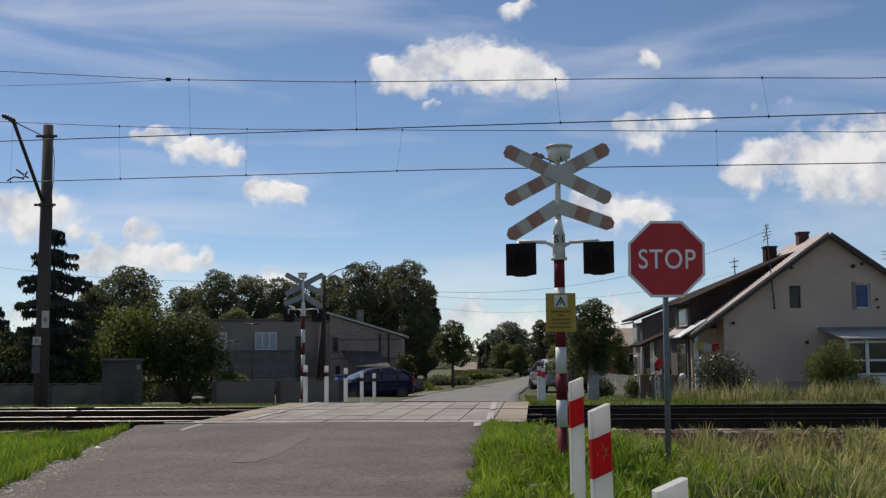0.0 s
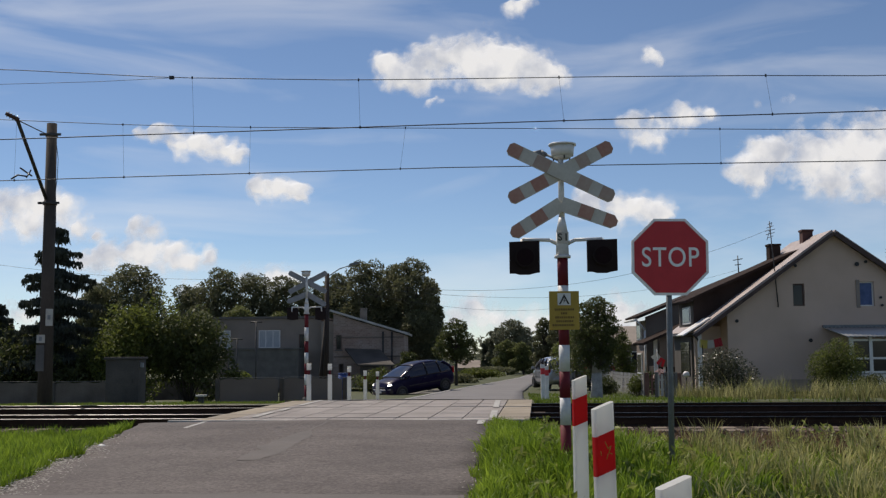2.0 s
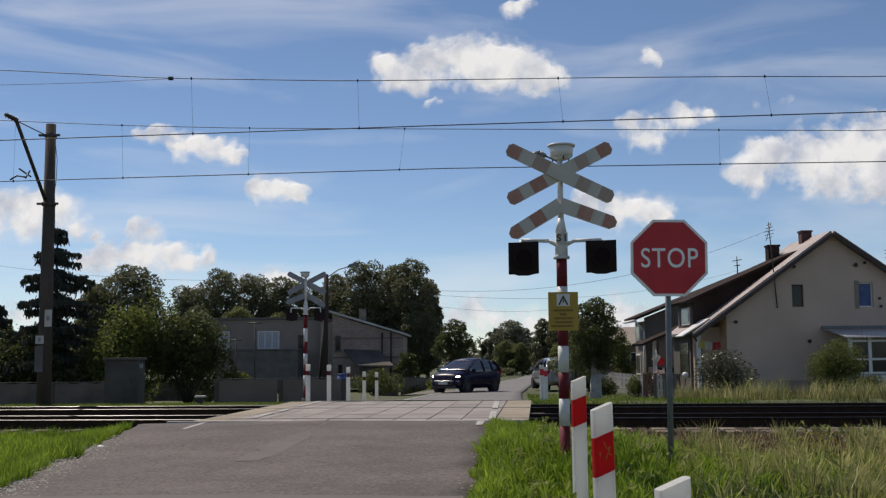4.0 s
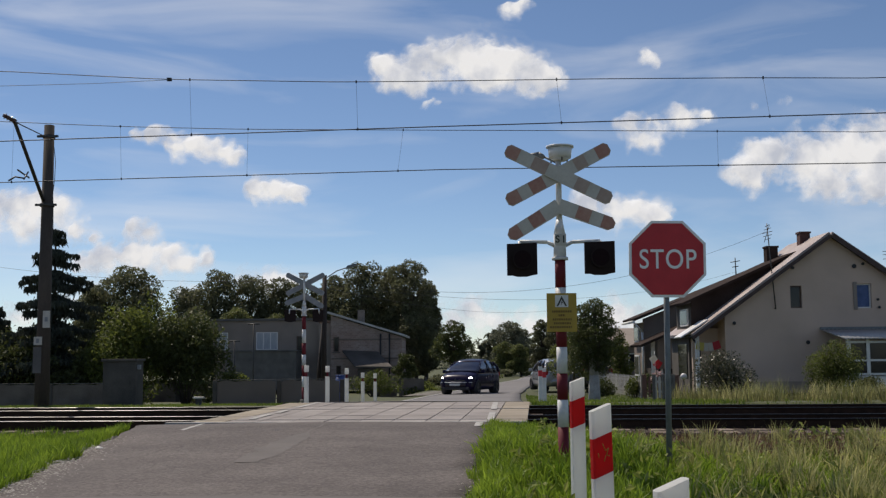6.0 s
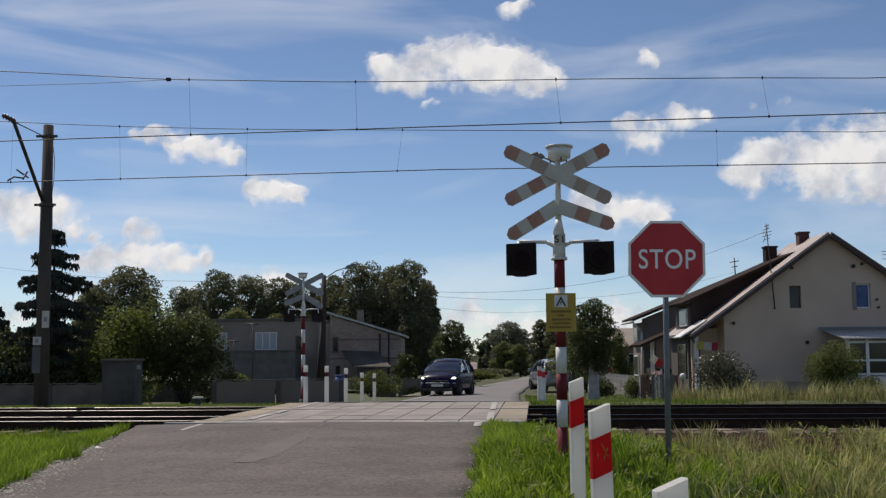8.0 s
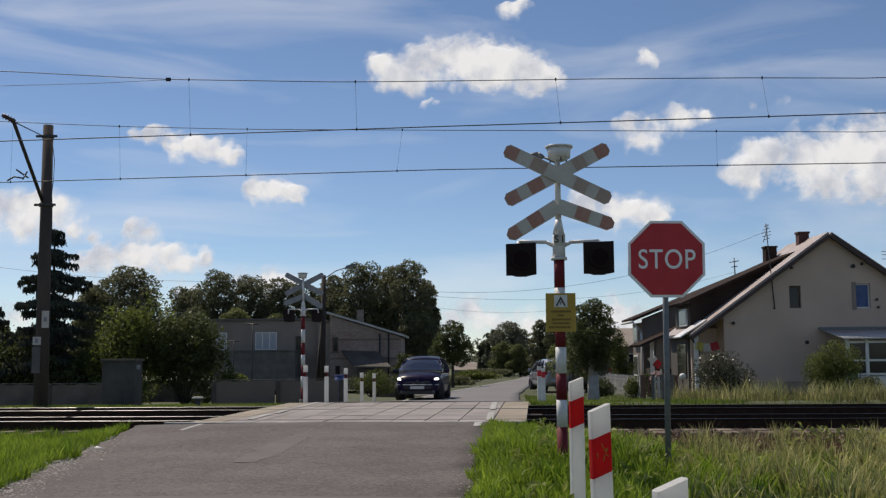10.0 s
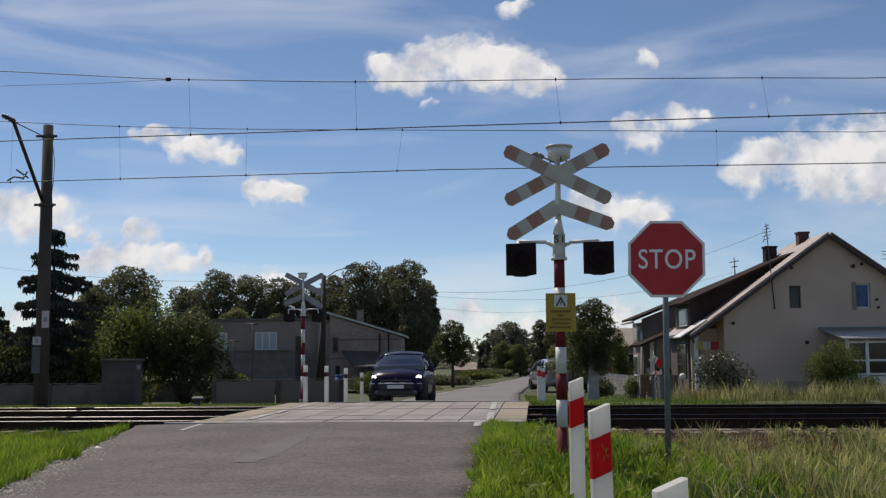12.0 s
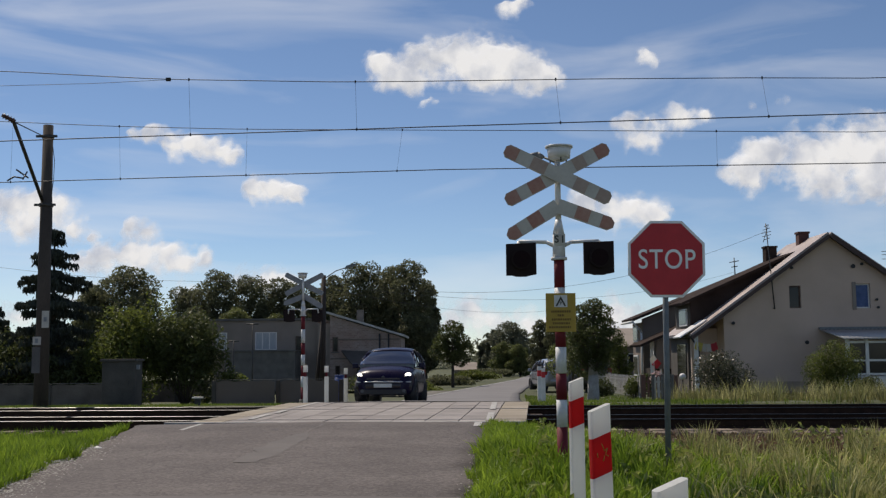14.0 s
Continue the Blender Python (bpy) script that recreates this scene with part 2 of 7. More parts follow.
    "wood": mat("dark_timber", (0.045, 0.03, 0.024), (0.028, 0.02, 0.016), 3, 30, 0.85, 0.4, stretch=(8, 8, 0.6)),
    "gate_board": mat("brown_board", (0.15, 0.075, 0.055), (0.10, 0.05, 0.038), 3, 30, 0.85, 0.3, spread=0.2),
    "pale_wood": mat("pale_picket", (0.50, 0.48, 0.45), (0.36, 0.34, 0.31), 3, 30, 0.85, 0.3, spread=0.15),
    "bark": mat("tree_bark", (0.09, 0.07, 0.055), (0.05, 0.04, 0.03), 5, 30, 0.95, 0.8, stretch=(3, 3, 0.6), relief=0.03),
    "limed": mat("limewashed_bark", (0.42, 0.41, 0.38), (0.25, 0.24, 0.22), 5, 30, 0.95, 0.6, relief=0.02),
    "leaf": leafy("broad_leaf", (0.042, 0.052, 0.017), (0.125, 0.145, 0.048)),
    # paler leaf colour stands in for the haze over far trees
    "leaf_far": leafy("hazed_far_leaf", (0.085, 0.090, 0.052), (0.19, 0.198, 0.10), trans=0.40),
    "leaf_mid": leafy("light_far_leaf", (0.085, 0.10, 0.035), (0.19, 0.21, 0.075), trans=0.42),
    # paled and greyed further: haze of greater distance put into the colour
    "leaf_haze": leafy("hazed_distant_leaf", (0.105, 0.112, 0.075), (0.20, 0.21, 0.135)),
    "leaf_weed": leafy("verge_weed_leaf", (0.10, 0.14, 0.02), (0.38, 0.40, 0.12), trans=0.45),
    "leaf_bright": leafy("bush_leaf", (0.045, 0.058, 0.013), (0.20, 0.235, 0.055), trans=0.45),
    "needle": leafy("spruce_needle", (0.026, 0.033, 0.025), (0.062, 0.072, 0.05), trans=0.18),
    "shrub": leafy("glossy_shrub_leaf", (0.035, 0.042, 0.02), (0.20, 0.195, 0.13), trans=0.2, rough=0.35),
    "grass": leafy("fresh_grass", (0.065, 0.125, 0.008), (0.34, 0.46, 0.055), trans=0.50),
    "dry_grass": leafy("seeding_grass", (0.11, 0.14, 0.028), (0.64, 0.575, 0.26), trans=0.45),
    "olive": leafy("olive_weed", (0.085, 0.09, 0.026), (0.31, 0.28, 0.12), trans=0.42),
    "far_lawn": leafy("far_grass", (0.07, 0.12, 0.012), (0.22, 0.28, 0.045), trans=0.42),
    "weed": leafy("brown_weed", (0.07, 0.04, 0.027), (0.23, 0.15, 0.09), trans=0.35),
    "hydrangea": leafy("pale_pink_bloom", (0.45, 0.28, 0.28), (0.62, 0.48, 0.45), trans=0.25),
    "paint_blue": glossy("dark_blue_car_paint", (0.009, 0.0055, 0.031), 0.30, 0.0, 0.10, 0.12),
    "paint_silver": glossy("silver_car_paint", (0.36, 0.37, 0.39), 0.3, 0.5, 0.6),
    "paint_dark": glossy("dark_grey_car_paint", (0.02, 0.022, 0.025), 0.3, 0.2, 0.7),
    "car_glass": glossy("tinted_car_glass", (0.014, 0.013, 0.026), 0.05, 0.0, 0.45, 0.6),
    "rubber": mat("tyre_rubber", (0.018, 0.018, 0.018), (0.03, 0.029, 0.028), 12, 60, 0.85, 0.2),
    "rim": glossy("wheel_rim", (0.10, 0.10, 0.105), 0.4, 0.6),
    "trim": mat("black_plastic", (0.02, 0.02, 0.022), (0.03, 0.03, 0.032), 8, 50, 0.6, 0.1),
    "bumper": glossy("dark_bumper_paint", (0.012, 0.008, 0.016), 0.35, 0.0, 0.2),
    # pale colour for the sky's reflection along the bumper top
    "strip": glossy("sky_reflection_pale", (0.5, 0.5, 0.52), 0.3, 0.5),
    "plate": mat("plate_white", (0.6, 0.6, 0.58), (0.5, 0.5, 0.48), 8, 50, 0.4, 0.0),
    "headlight": glow("lit_headlight", (1.0, 0.97, 0.90), 3.0),
    "tail": glossy("red_tail_lamp", (0.35, 0.012, 0.015), 0.2),
    "flag_white": leafy("flag_cloth_white", (0.6, 0.58, 0.52), (0.7, 0.68, 0.62), trans=0.45, rough=0.9),
    "flag_yellow": leafy("flag_cloth_yellow", (0.65, 0.55, 0.12), (0.72, 0.62, 0.2), trans=0.45, rough=0.9),
    "flag_red": leafy("flag_cloth_red", (0.5, 0.05, 0.06), (0.6, 0.08, 0.09), trans=0.45, rough=0.9),
    "hills": mat("distant_wood", (0.05, 0.07, 0.045), (0.08, 0.10, 0.07), 0.05, 0.6, 0.95, 0.0),
}


# ---------------------------------------------------------------- mesh helpers
def box(bm, x0, x1, y0, y1, z0, z1, bevel=0.0):
    vs = [bm.verts.new(p) for p in ((x0, y0, z0), (x1, y0, z0), (x1, y1, z0), (x0, y1, z0), (x0, y0, z1), (x1, y0, z1), (x1, y1, z1), (x0, y1, z1))]
    fs = [bm.faces.new([vs[i] for i in f]) for f in ((3, 2, 1, 0), (4, 5, 6, 7), (0, 1, 5, 4), (1, 2, 6, 5), (2, 3, 7, 6), (3, 0, 4, 7))]
    if bevel:
        bmesh.ops.bevel(bm, geom=list({e for f in fs for e in f.edges}), offset=bevel, segments=2, affect="EDGES", profile=0.6)
    return bm


def tube(bm, p0, p1, r0, r1=None, n=10, caps=True):
    p0, p1 = Vector(p0), Vector(p1)
    r1 = r0 if r1 is None else r1
    q = (p1 - p0).to_track_quat("Z", "Y")
    rings = []
    for p, r in ((p0, r0), (p1, r1)):
        rings.append([bm.verts.new(p + q @ Vector((r * math.cos(k * math.tau / n), r * math.sin(k * math.tau / n), 0))) for k in range(n)])
    for k in range(n):
        f = bm.faces.new((rings[0][k], rings[0][(k + 1) % n], rings[1][(k + 1) % n], rings[1][k]))
        f.smooth = True
    if caps:
        bm.faces.new(rings[0][::-1])
        bm.faces.new(rings[1])
    return bm


def prism(bm, poly, depth, at=(0, 0, 0), axis="Y"):
    """An outline extruded. axis Y: outline in x and z; X: outline in y and z; Z: outline in x and y."""
    def put(a, b, c):
        v = {"Y": (a, c, b), "X": (c, a, b), "Z": (a, b, c)}[axis]
        return bm.verts.new(Vector(at) + Vector(v))
    lo = [put(a, b, 0) for a, b in poly]
    hi = [put(a, b, depth) for a, b in poly]
    bm.faces.new(lo)
    bm.faces.new(hi[::-1])
    for k in range(len(poly)):
        j = (k + 1) % len(poly)
        bm.faces.new((lo[j], lo[k], hi[k], hi[j]))
    bmesh.ops.recalc_face_normals(bm, faces=bm.faces[:])
    return bm


def finish(bm, name, material, smooth=False):
    me = bpy.data.meshes.new(name)
    bmesh.ops.recalc_face_normals(bm, faces=bm.faces[:])
    if smooth:
        for f in bm.faces:
            f.smooth = True
    bm.to_mesh(me)
    bm.free()
    me.materials.append(M[material] if isinstance(material, str) else material)
    return me


def part(name, bm, material, parent, label="", smooth=False):
    ob = new(name, finish(bm, name, material, smooth))
    ob.parent = parent
    if label:
        tagged(ob, label)
    return ob


def piece(name, mesh, parent, m):
    """One more object on a shared mesh, under its thing."""
    ob = new(name, mesh)
    ob.parent = parent
    ob.matrix_basis = m
    return ob


def thing(name, m, label, category, group="", kind=""):
    ob = new(name)
    ob.empty_display_size = 0.2
    ob.matrix_basis = m
    return tagged(ob, label, category, group, kind)


def solid(name, bm, material, label, category, group="", kind="", smooth=False):
    return tagged(new(name, finish(bm, name, material, smooth)), label, category, group, kind)


def from_arrays(name, verts, faces, material):
    me = bpy.data.meshes.new(name)
    me.from_pydata(verts, [], faces)
    me.materials.append(M[material])
    return me


def lettering(text, size, bold=0.0):
    """A flat mesh of letters with the built-in font, centred, in the x-y plane."""
    cu = bpy.data.curves.new("letters", "FONT")
    cu.body, cu.size, cu.align_x, cu.align_y, cu.offset, cu.extrude = text, size, "CENTER", "CENTER", bold, 0.001
    cu.space_character = 1.08
    ob = new("letters", cu)
    bpy.context.view_layer.update()
    me = bpy.data.meshes.new_from_object(ob.evaluated_get(bpy.context.evaluated_depsgraph_get()))
    bpy.data.objects.remove(ob)
    return me


# ---------------------------------------------------------------- the lie of the land
def lerp(x, xs, ys):
    return float(np.interp(x, xs, ys))


PROFILE_Y = [-30, 0, 6, 12, 18.5, 28, 32.5, 37.5, 51, 115, 200, 4000]
PROFILE_Z = [-0.6, -0.42, -0.28, -0.12, 0.0, 0.0, -0.2, -0.42, -0.66, -1.47, -1.6, -3.0]
ROAD_Y = [-30, 0, 10.8, 14, 19.4]
ROAD_L = [-3.3, -3.9, -4.45, -4.75, -5.45]
ROAD_R = [-2.0, -0.35, 0.30, 0.48, 0.85]
FAR_Y = [27.6, 31, 36, 52, 112, 200, 420]
FAR_L = [-4.2, -3.0, -1.9, -0.45, 7.2, 18.5, 46]
FAR_R = [1.95, 2.2, 2.5, 3.6, 9.6, 21.5, 50]
TURN = -0.084                       # the tracks run a little towards the camera at their right end


def track_y(y0, x):
    return y0 + TURN * x


def drive(x, y):
    """How far the yard entrance lies below the road."""
    a = min(1, max(0, (-0.9 - x) / 2.2)) * min(1, max(0, (y - 49.5) / 3.5))
    return 0.40 * a * a * (3 - 2 * a)


def ground_z(x, y):
    z = lerp(y, PROFILE_Y, PROFILE_Z) - drive(x, y)
    left, right = (lerp(y, ROAD_Y, ROAD_L), lerp(y, ROAD_Y, ROAD_R)) if y < 23 else (lerp(y, FAR_Y, FAR_L), lerp(y, FAR_Y, FAR_R))
    off = max(0, left - x, x - right)
    if y < 23:
        z -= 0.05 * min(1, off / 0.5)
        if x > right:                               # a low mound round the signal post
            z += 0.30 * min(1, off / 0.6) * math.exp(-((x - 1.5) ** 2 / 1.8 + (y - 12.0) ** 2 / 7.0))
        if -4.9 > x or x > 1.6:                     # the formation falls off in front of the ballast
            z -= 0.12 * min(1, max(0, (y - 15) / 3)) * min(1, off)
    elif off > 0:
        z -= 0.05 * min(1, off / 0.6)
    return z


def ground():
    """One sheet from behind the camera to the horizon, finer near by."""
    xs = np.concatenate([-np.geomspace(30, 4000, 16)[::-1], np.linspace(-28, 28, 141), np.geomspace(30, 4000, 16)])
    ys = np.concatenate([[-300, -100, -40], np.linspace(-20, 60, 161), np.geomspace(62, 4500, 34)])
    verts, faces = [], []
    for y in ys:
        for x in xs:
            z = ground_z(x, y) - 0.05
            ty = y - TURN * x
            if 18.9 < ty < 27.4:
                z -= 0.35
            if y > 23 and not (18.9 < ty < 27.4):
                z += 0.03
            near = lerp(y, ROAD_Y, ROAD_L) - 0.1 < x < lerp(y, ROAD_Y, ROAD_R) + 0.1 if y < 23 else lerp(y, FAR_Y, FAR_L) - 0.2 < x < lerp(y, FAR_Y, FAR_R) + 0.2
            if near:
                z -= 0.06
            elif y < 70 and abs(x) < 28:
                z += 0.04 * noise.noise((x * 0.8, y * 0.8, 0)) 
            verts.append((x, y, z))
    w = len(xs)
    for j in range(len(ys) - 1):
        for i in range(w - 1):
            faces.append((j * w + i, j * w + i + 1, (j + 1) * w + i + 1, (j + 1) * w + i))
    ob = new("ground", from_arrays("ground", verts, faces, "soil"))
    for f in ob.data.polygons:
        f.use_smooth = True
    return tagged(ob, "grassy flat ground with earth showing between tufts", "ground", kind="structure")


def ribbon(name, ys, lefts, rights, material, y0, y1, step, label, lift=0.0, cols=10, ragged=0.0):
    """A strip of surface that follows the land, with a skirt at its edges."""
    bm = bmesh.new()
    rows = []
    n = max(2, int((y1 - y0) / step))
    for k in range(n + 1):
        y = y0 + (y1 - y0) * k / n
        a, b = lerp(y, ys, lefts), lerp(y, ys, rights)
        a += ragged * noise.noise((y * 0.9, 3.1, 0)) + ragged * 0.5 * noise.noise((y * 3.3, 1.7, 0))
        b += ragged * noise.noise((y * 0.9, 9.1, 0)) + ragged * 0.5 * noise.noise((y * 3.3, 5.7, 0))
        row = []
        for i in range(cols + 1):
            x = a + (b - a) * i / cols
            z = lerp(y, PROFILE_Y, PROFILE_Z) - drive(x, y) + lift + 0.03 * (1 - abs(2 * i / cols - 1))
            row.append(bm.verts.new((x, y, z)))
        lo_a = bm.verts.new((a - 0.02, y, row[0].co.z - 0.15))
        lo_b = bm.verts.new((b + 0.02, y, row[-1].co.z - 0.15))
        rows.append([lo_a, *row, lo_b])
    for r, s in zip(rows, rows[1:]):
        for i in range(len(r) - 1):
            f = bm.faces.new((r[i], r[i + 1], s[i + 1], s[i]))
            f.smooth = 0 < i < len(r) - 2
    return solid(name, bm, material, label, "road", kind="structure")


ground()
ribbon("road_near", ROAD_Y, ROAD_L, ROAD_R, "asphalt", -25, 19.35, 0.25, "worn grey asphalt road with cracks and patches", cols=14, ragged=0.16)
ribbon("road_far", FAR_Y, FAR_L, FAR_R, "far_asphalt", 27.65, 400, 0.8, "grey asphalt village road running into the distance", ragged=0.1)
# yard entrance on the left of the far road
ribbon("drive", [44, 50, 60], [-12, -12, -12], [-1.0, -0.3, 0.6], "gravel", 50.5, 60, 0.8, "gravelled yard entrance beside the road", lift=-0.02)
ribbon("road_edge_line", FAR_Y, [v + 0.14 for v in FAR_L], [v + 0.27 for v in FAR_L], "line", 36, 120, 0.8, "pale worn edge line along the far road", lift=0.014, cols=2)
# gravel margin on the left of the near road
ribbon("gravel_margin", ROAD_Y, [v - 0.38 for v in ROAD_L], [v + 0.1 for v in ROAD_L], "gravel", 4, 17.5, 0.3, "gravelly margin along the asphalt edge", lift=-0.05, cols=4, ragged=0.3)


def crossing():
    """Concrete slabs between and beside the four rails, each a piece of its own."""
    base = thing("level_crossing", pose(0, 0, 0), "concrete slab level crossing over two railway tracks", "level crossing", kind="structure")
    bm = bmesh.new()
    prism(bm, [(-5.2, 19.0), (1.9, 18.95), (2.3, 27.2), (-4.6, 27.9)], -0.3, (0, 0, -0.11), "Z")
    part("bed", bm, "ballast", base)
    rows = [(19.42, 20.06), (20.22, 21.534), (21.606, 24.03), (24.22, 25.534), (25.606, 27.55)]
    for a, b in rows:
        n = 10
        for i in range(n):
            w = 0.615
            x0 = -4.69 - TURN * (a - 19.4) + i * w
            bm = bmesh.new()
            g = 0.011
            sh = -TURN * (b - a)
            poly = [(x0 + g, a + TURN * x0), (x0 + w - g, a + TURN * (x0 + w)), (x0 + w - g + sh, b + TURN * (x0 + w)), (x0 + g + sh, b + TURN * x0)]
            top = 0.004 + 0.006 * noise.noise((x0 * 3, a, 0))
            prism(bm, poly, -0.14, (0, 0, top), "Z")
            part("slab", bm, "slab_edge" if i in (0, n - 1) else "slab", base)
    # white edging strip on the approach
    bm = bmesh.new()
    prism(bm, [(-5.1, 19.36 + 0.36), (1.45, 19.27 - 0.06), (1.45, 19.38 - 0.06), (-5.1, 19.50 + 0.36)], -0.1, (0, 0, 0.012), "Z")
    part("edging", bm, "line", base, "pale worn concrete edging")


crossing()


def dash(y0, y1, x0, slope, w=0.13, name="road_marking"):
    bm = bmesh.new()
    n = 4
    for k in range(n):
        a, b = y0 + (y1 - y0) * k / n, y0 + (y1 - y0) * (k + 1) / n
        q = []
        for (y, s) in ((a, 0), (a, w), (b, w), (b, 0)):
            x = x0 + slope * (y - y0) + s
            q.append(bm.verts.new((x, y, lerp(y, PROFILE_Y, PROFILE_Z) + (0.012 if y < 19.3 else 0.018))))
        bm.faces.new(q)
    return solid(name, bm, "line", "worn white painted edge line on the road", "road marking", kind="structure")


dash(18.2, 19.2, 0.48, 0.06)
dash(19.7, 22.3, 0.75, 0.06)
dash(23.5, 27.0, 0.98, 0.06)
dash(17.9, 19.3, -4.38, 0.02, 0.08)
dash(20.6, 22.4, -3.75, 0.045)
dash(22.8, 24.0, -3.6, 0.045)
dash(25.0, 27.8, -3.5, 0.07)


def patches():
    """Repairs in the near asphalt: a pale streak and a seam across the road."""
    bm = bmesh.new()
    n = 26
    rows = []
    for k in range(n + 1):
        y = 13.1 + 6.0 * k / n
        half = 0.22 * math.sin(math.pi * min(1.0, 0.08 + 1.38 * k / n)) ** 0.7 * (k < 17) + 0.022
        c = -2.34 + 0.045 * (y - 13.1) + 0.05 * noise.noise((y * 1.4, 2, 0))
        lo = c - half * (1 + 0.5 * noise.noise((y * 2.7, 5, 0))) - 0.1 * max(0, 1 - k / 6)
        hi = c + half * (0.8 + 0.6 * noise.noise((y * 3.1, 9, 0)))
        rows.append([bm.verts.new((x, y, lerp(y, PROFILE_Y, PROFILE_Z) + 0.032)) for x in (lo, hi)])
    for r, q in zip(rows, rows[1:]):
        bm.faces.new((r[0], r[1], q[1], q[0]))
    solid("asphalt_patch", bm, "patch", "pale smooth repair streak in the asphalt", "road patch", kind="structure")
    bm = bmesh.new()
    rows = []
    for k in range(25):
        x = -4.4 + 4.55 * k / 24
        y = 10.35 + 0.07 * noise.noise((x * 2, 0, 0)) - 0.05 * x
        rows.append([bm.verts.new((x, yy, lerp(yy, PROFILE_Y, PROFILE_Z) + 0.034 - 0.02 * abs(2 * k / 24 - 1))) for yy in (4.0, 7.0, y - 0.6, y)])
    for r, s in zip(rows, rows[1:]):
        for i in range(3):
            bm.faces.new((r[i], s[i], s[i + 1], r[i + 1]))
    solid("asphalt_seam", bm, "patch", "newer grey asphalt layer with a seam across the road", "road patch", kind="structure")


patches()


# ---------------------------------------------------------------- the railway
RAIL_HEAD = 0.0
RAILS = (20.13, 21.57, 24.13, 25.57)
X0, X1 = -75.0, 75.0


def railway():
    """Ballast bed, sleepers and two pairs of rails."""
    for side, (xa, xb) in (("left", (X0, -4.8)), ("right", (1.75, X1))):
        bm = bmesh.new()
        sect = [(18.4, -0.62), (19.25, -0.40), (19.62, -0.27), (22.6, -0.22), (22.85, -0.27), (23.1, -0.22), (26.6, -0.22), (27.5, -0.5)]
        n = 40
        rows = []
        for k in range(n + 1):
            x = xa + (xb - xa) * k / n
            rows.append([bm.verts.new((x, track_y(y, x), z + 0.02 * noise.noise((x, y, 5)))) for y, z in sect])
        for r, s in zip(rows, rows[1:]):
            for i in range(len(sect) - 1):
                bm.faces.new((r[i], s[i], s[i + 1], r[i + 1]))
        solid("ballast_bed", bm, "ballast", "dark brown stone ballast bed of the railway", "ballast", kind="structure")
    for t, (ya, yb) in enumerate(((20.13, 21.57), (24.13, 25.57))):
        track = thing("railway_track", pose(0, 0, 0), "steel rails on concrete sleepers in dark ballast", "railway track", "tracks through the crossing", "structure")
        turn = math.atan(TURN)
        sl = bmesh.new()
        box(sl, -0.13, 0.13, -1.3, 1.3, -0.2, 0.0, 0.02)
        mesh = finish(sl, "sleeper", "sleeper")
        mid = (ya + yb) / 2
        k = 0
        x = -32.0
        while x < 32:
            if not -4.9 < x < 1.85:
                piece("sleeper", mesh, track, pose(x, track_y(mid, x), -0.21, 0, 0, math.degrees(turn)))
            x += 0.62
        for y0 in (ya, yb):
            foot = bmesh.new()
            prism(foot, [(-0.075, -0.172), (0.075, -0.172), (0.075, -0.16), (0.012, -0.14), (0.012, -0.04), (0.034, -0.03), (0.034, -0.005), (-0.034, -0.005), (-0.034, -0.03), (-0.012, -0.04), (-0.012, -0.14), (-0.075, -0.16)], X1 - X0, (X0, 0, 0), "X")
            r = part("rail", foot, "rust", track, "rusty brown rail with a polished head")
            r.matrix_basis = pose(0, track_y(y0, 0), 0, 0, 0, math.degrees(turn))
            hd = bmesh.new()
            prism(hd, [(-0.035, -0.02), (0.035, -0.02), (0.035, -0.004), (0.024, 0.002), (-0.024, 0.002), (-0.035, -0.004)], X1 - X0, (X0, 0, 0), "X")
            h = part("rail_head", hd, "railhead", r, "bright polished running surface")


railway()


def stones():
    """Loose ballast stones along the near shoulder and between the rails."""
    rng = random.Random(5)
    verts, faces = [], []
    for _ in range(9000):
        x = rng.uniform(-16, 14)
        if -5.0 < x < 1.75:
            continue
        y0 = rng.choice((rng.uniform(18.5, 20.0), rng.uniform(18.5, 19.4), rng.uniform(20.2, 27.2)))
        z = lerp(y0, [18.4, 19.25, 19.62, 26.6, 27.5], [-0.6, -0.40, -0.26, -0.22, -0.48])
        r = rng.uniform(0.022, 0.05)
        b = len(verts)
        c = Vector((x, track_y(y0, x), z + r * 0.5))
        e = Euler((rng.uniform(0, 6), rng.uniform(0, 6), rng.uniform(0, 6))).to_matrix()
        for d in ((1, 0, 0), (-1, 0, 0), (0, 0.8, 0), (0, -0.8, 0), (0, 0, 0.7), (0, 0, -0.7)):
            verts.append(tuple(c + e @ Vector(d) * r * rng.uniform(0.8, 1.2)))
        for f in ((0, 2, 4), (2, 1, 4), (1, 3, 4), (3, 0, 4), (2, 0, 5), (1, 2, 5), (3, 1, 5), (0, 3, 5)):
            faces.append(tuple(b + i for i in f))
    tagged(new("ballast_stones", from_arrays("ballast_stones", verts, faces, "stone")), "loose brown and grey ballast stones", "ballast", kind="stuff")


stones()


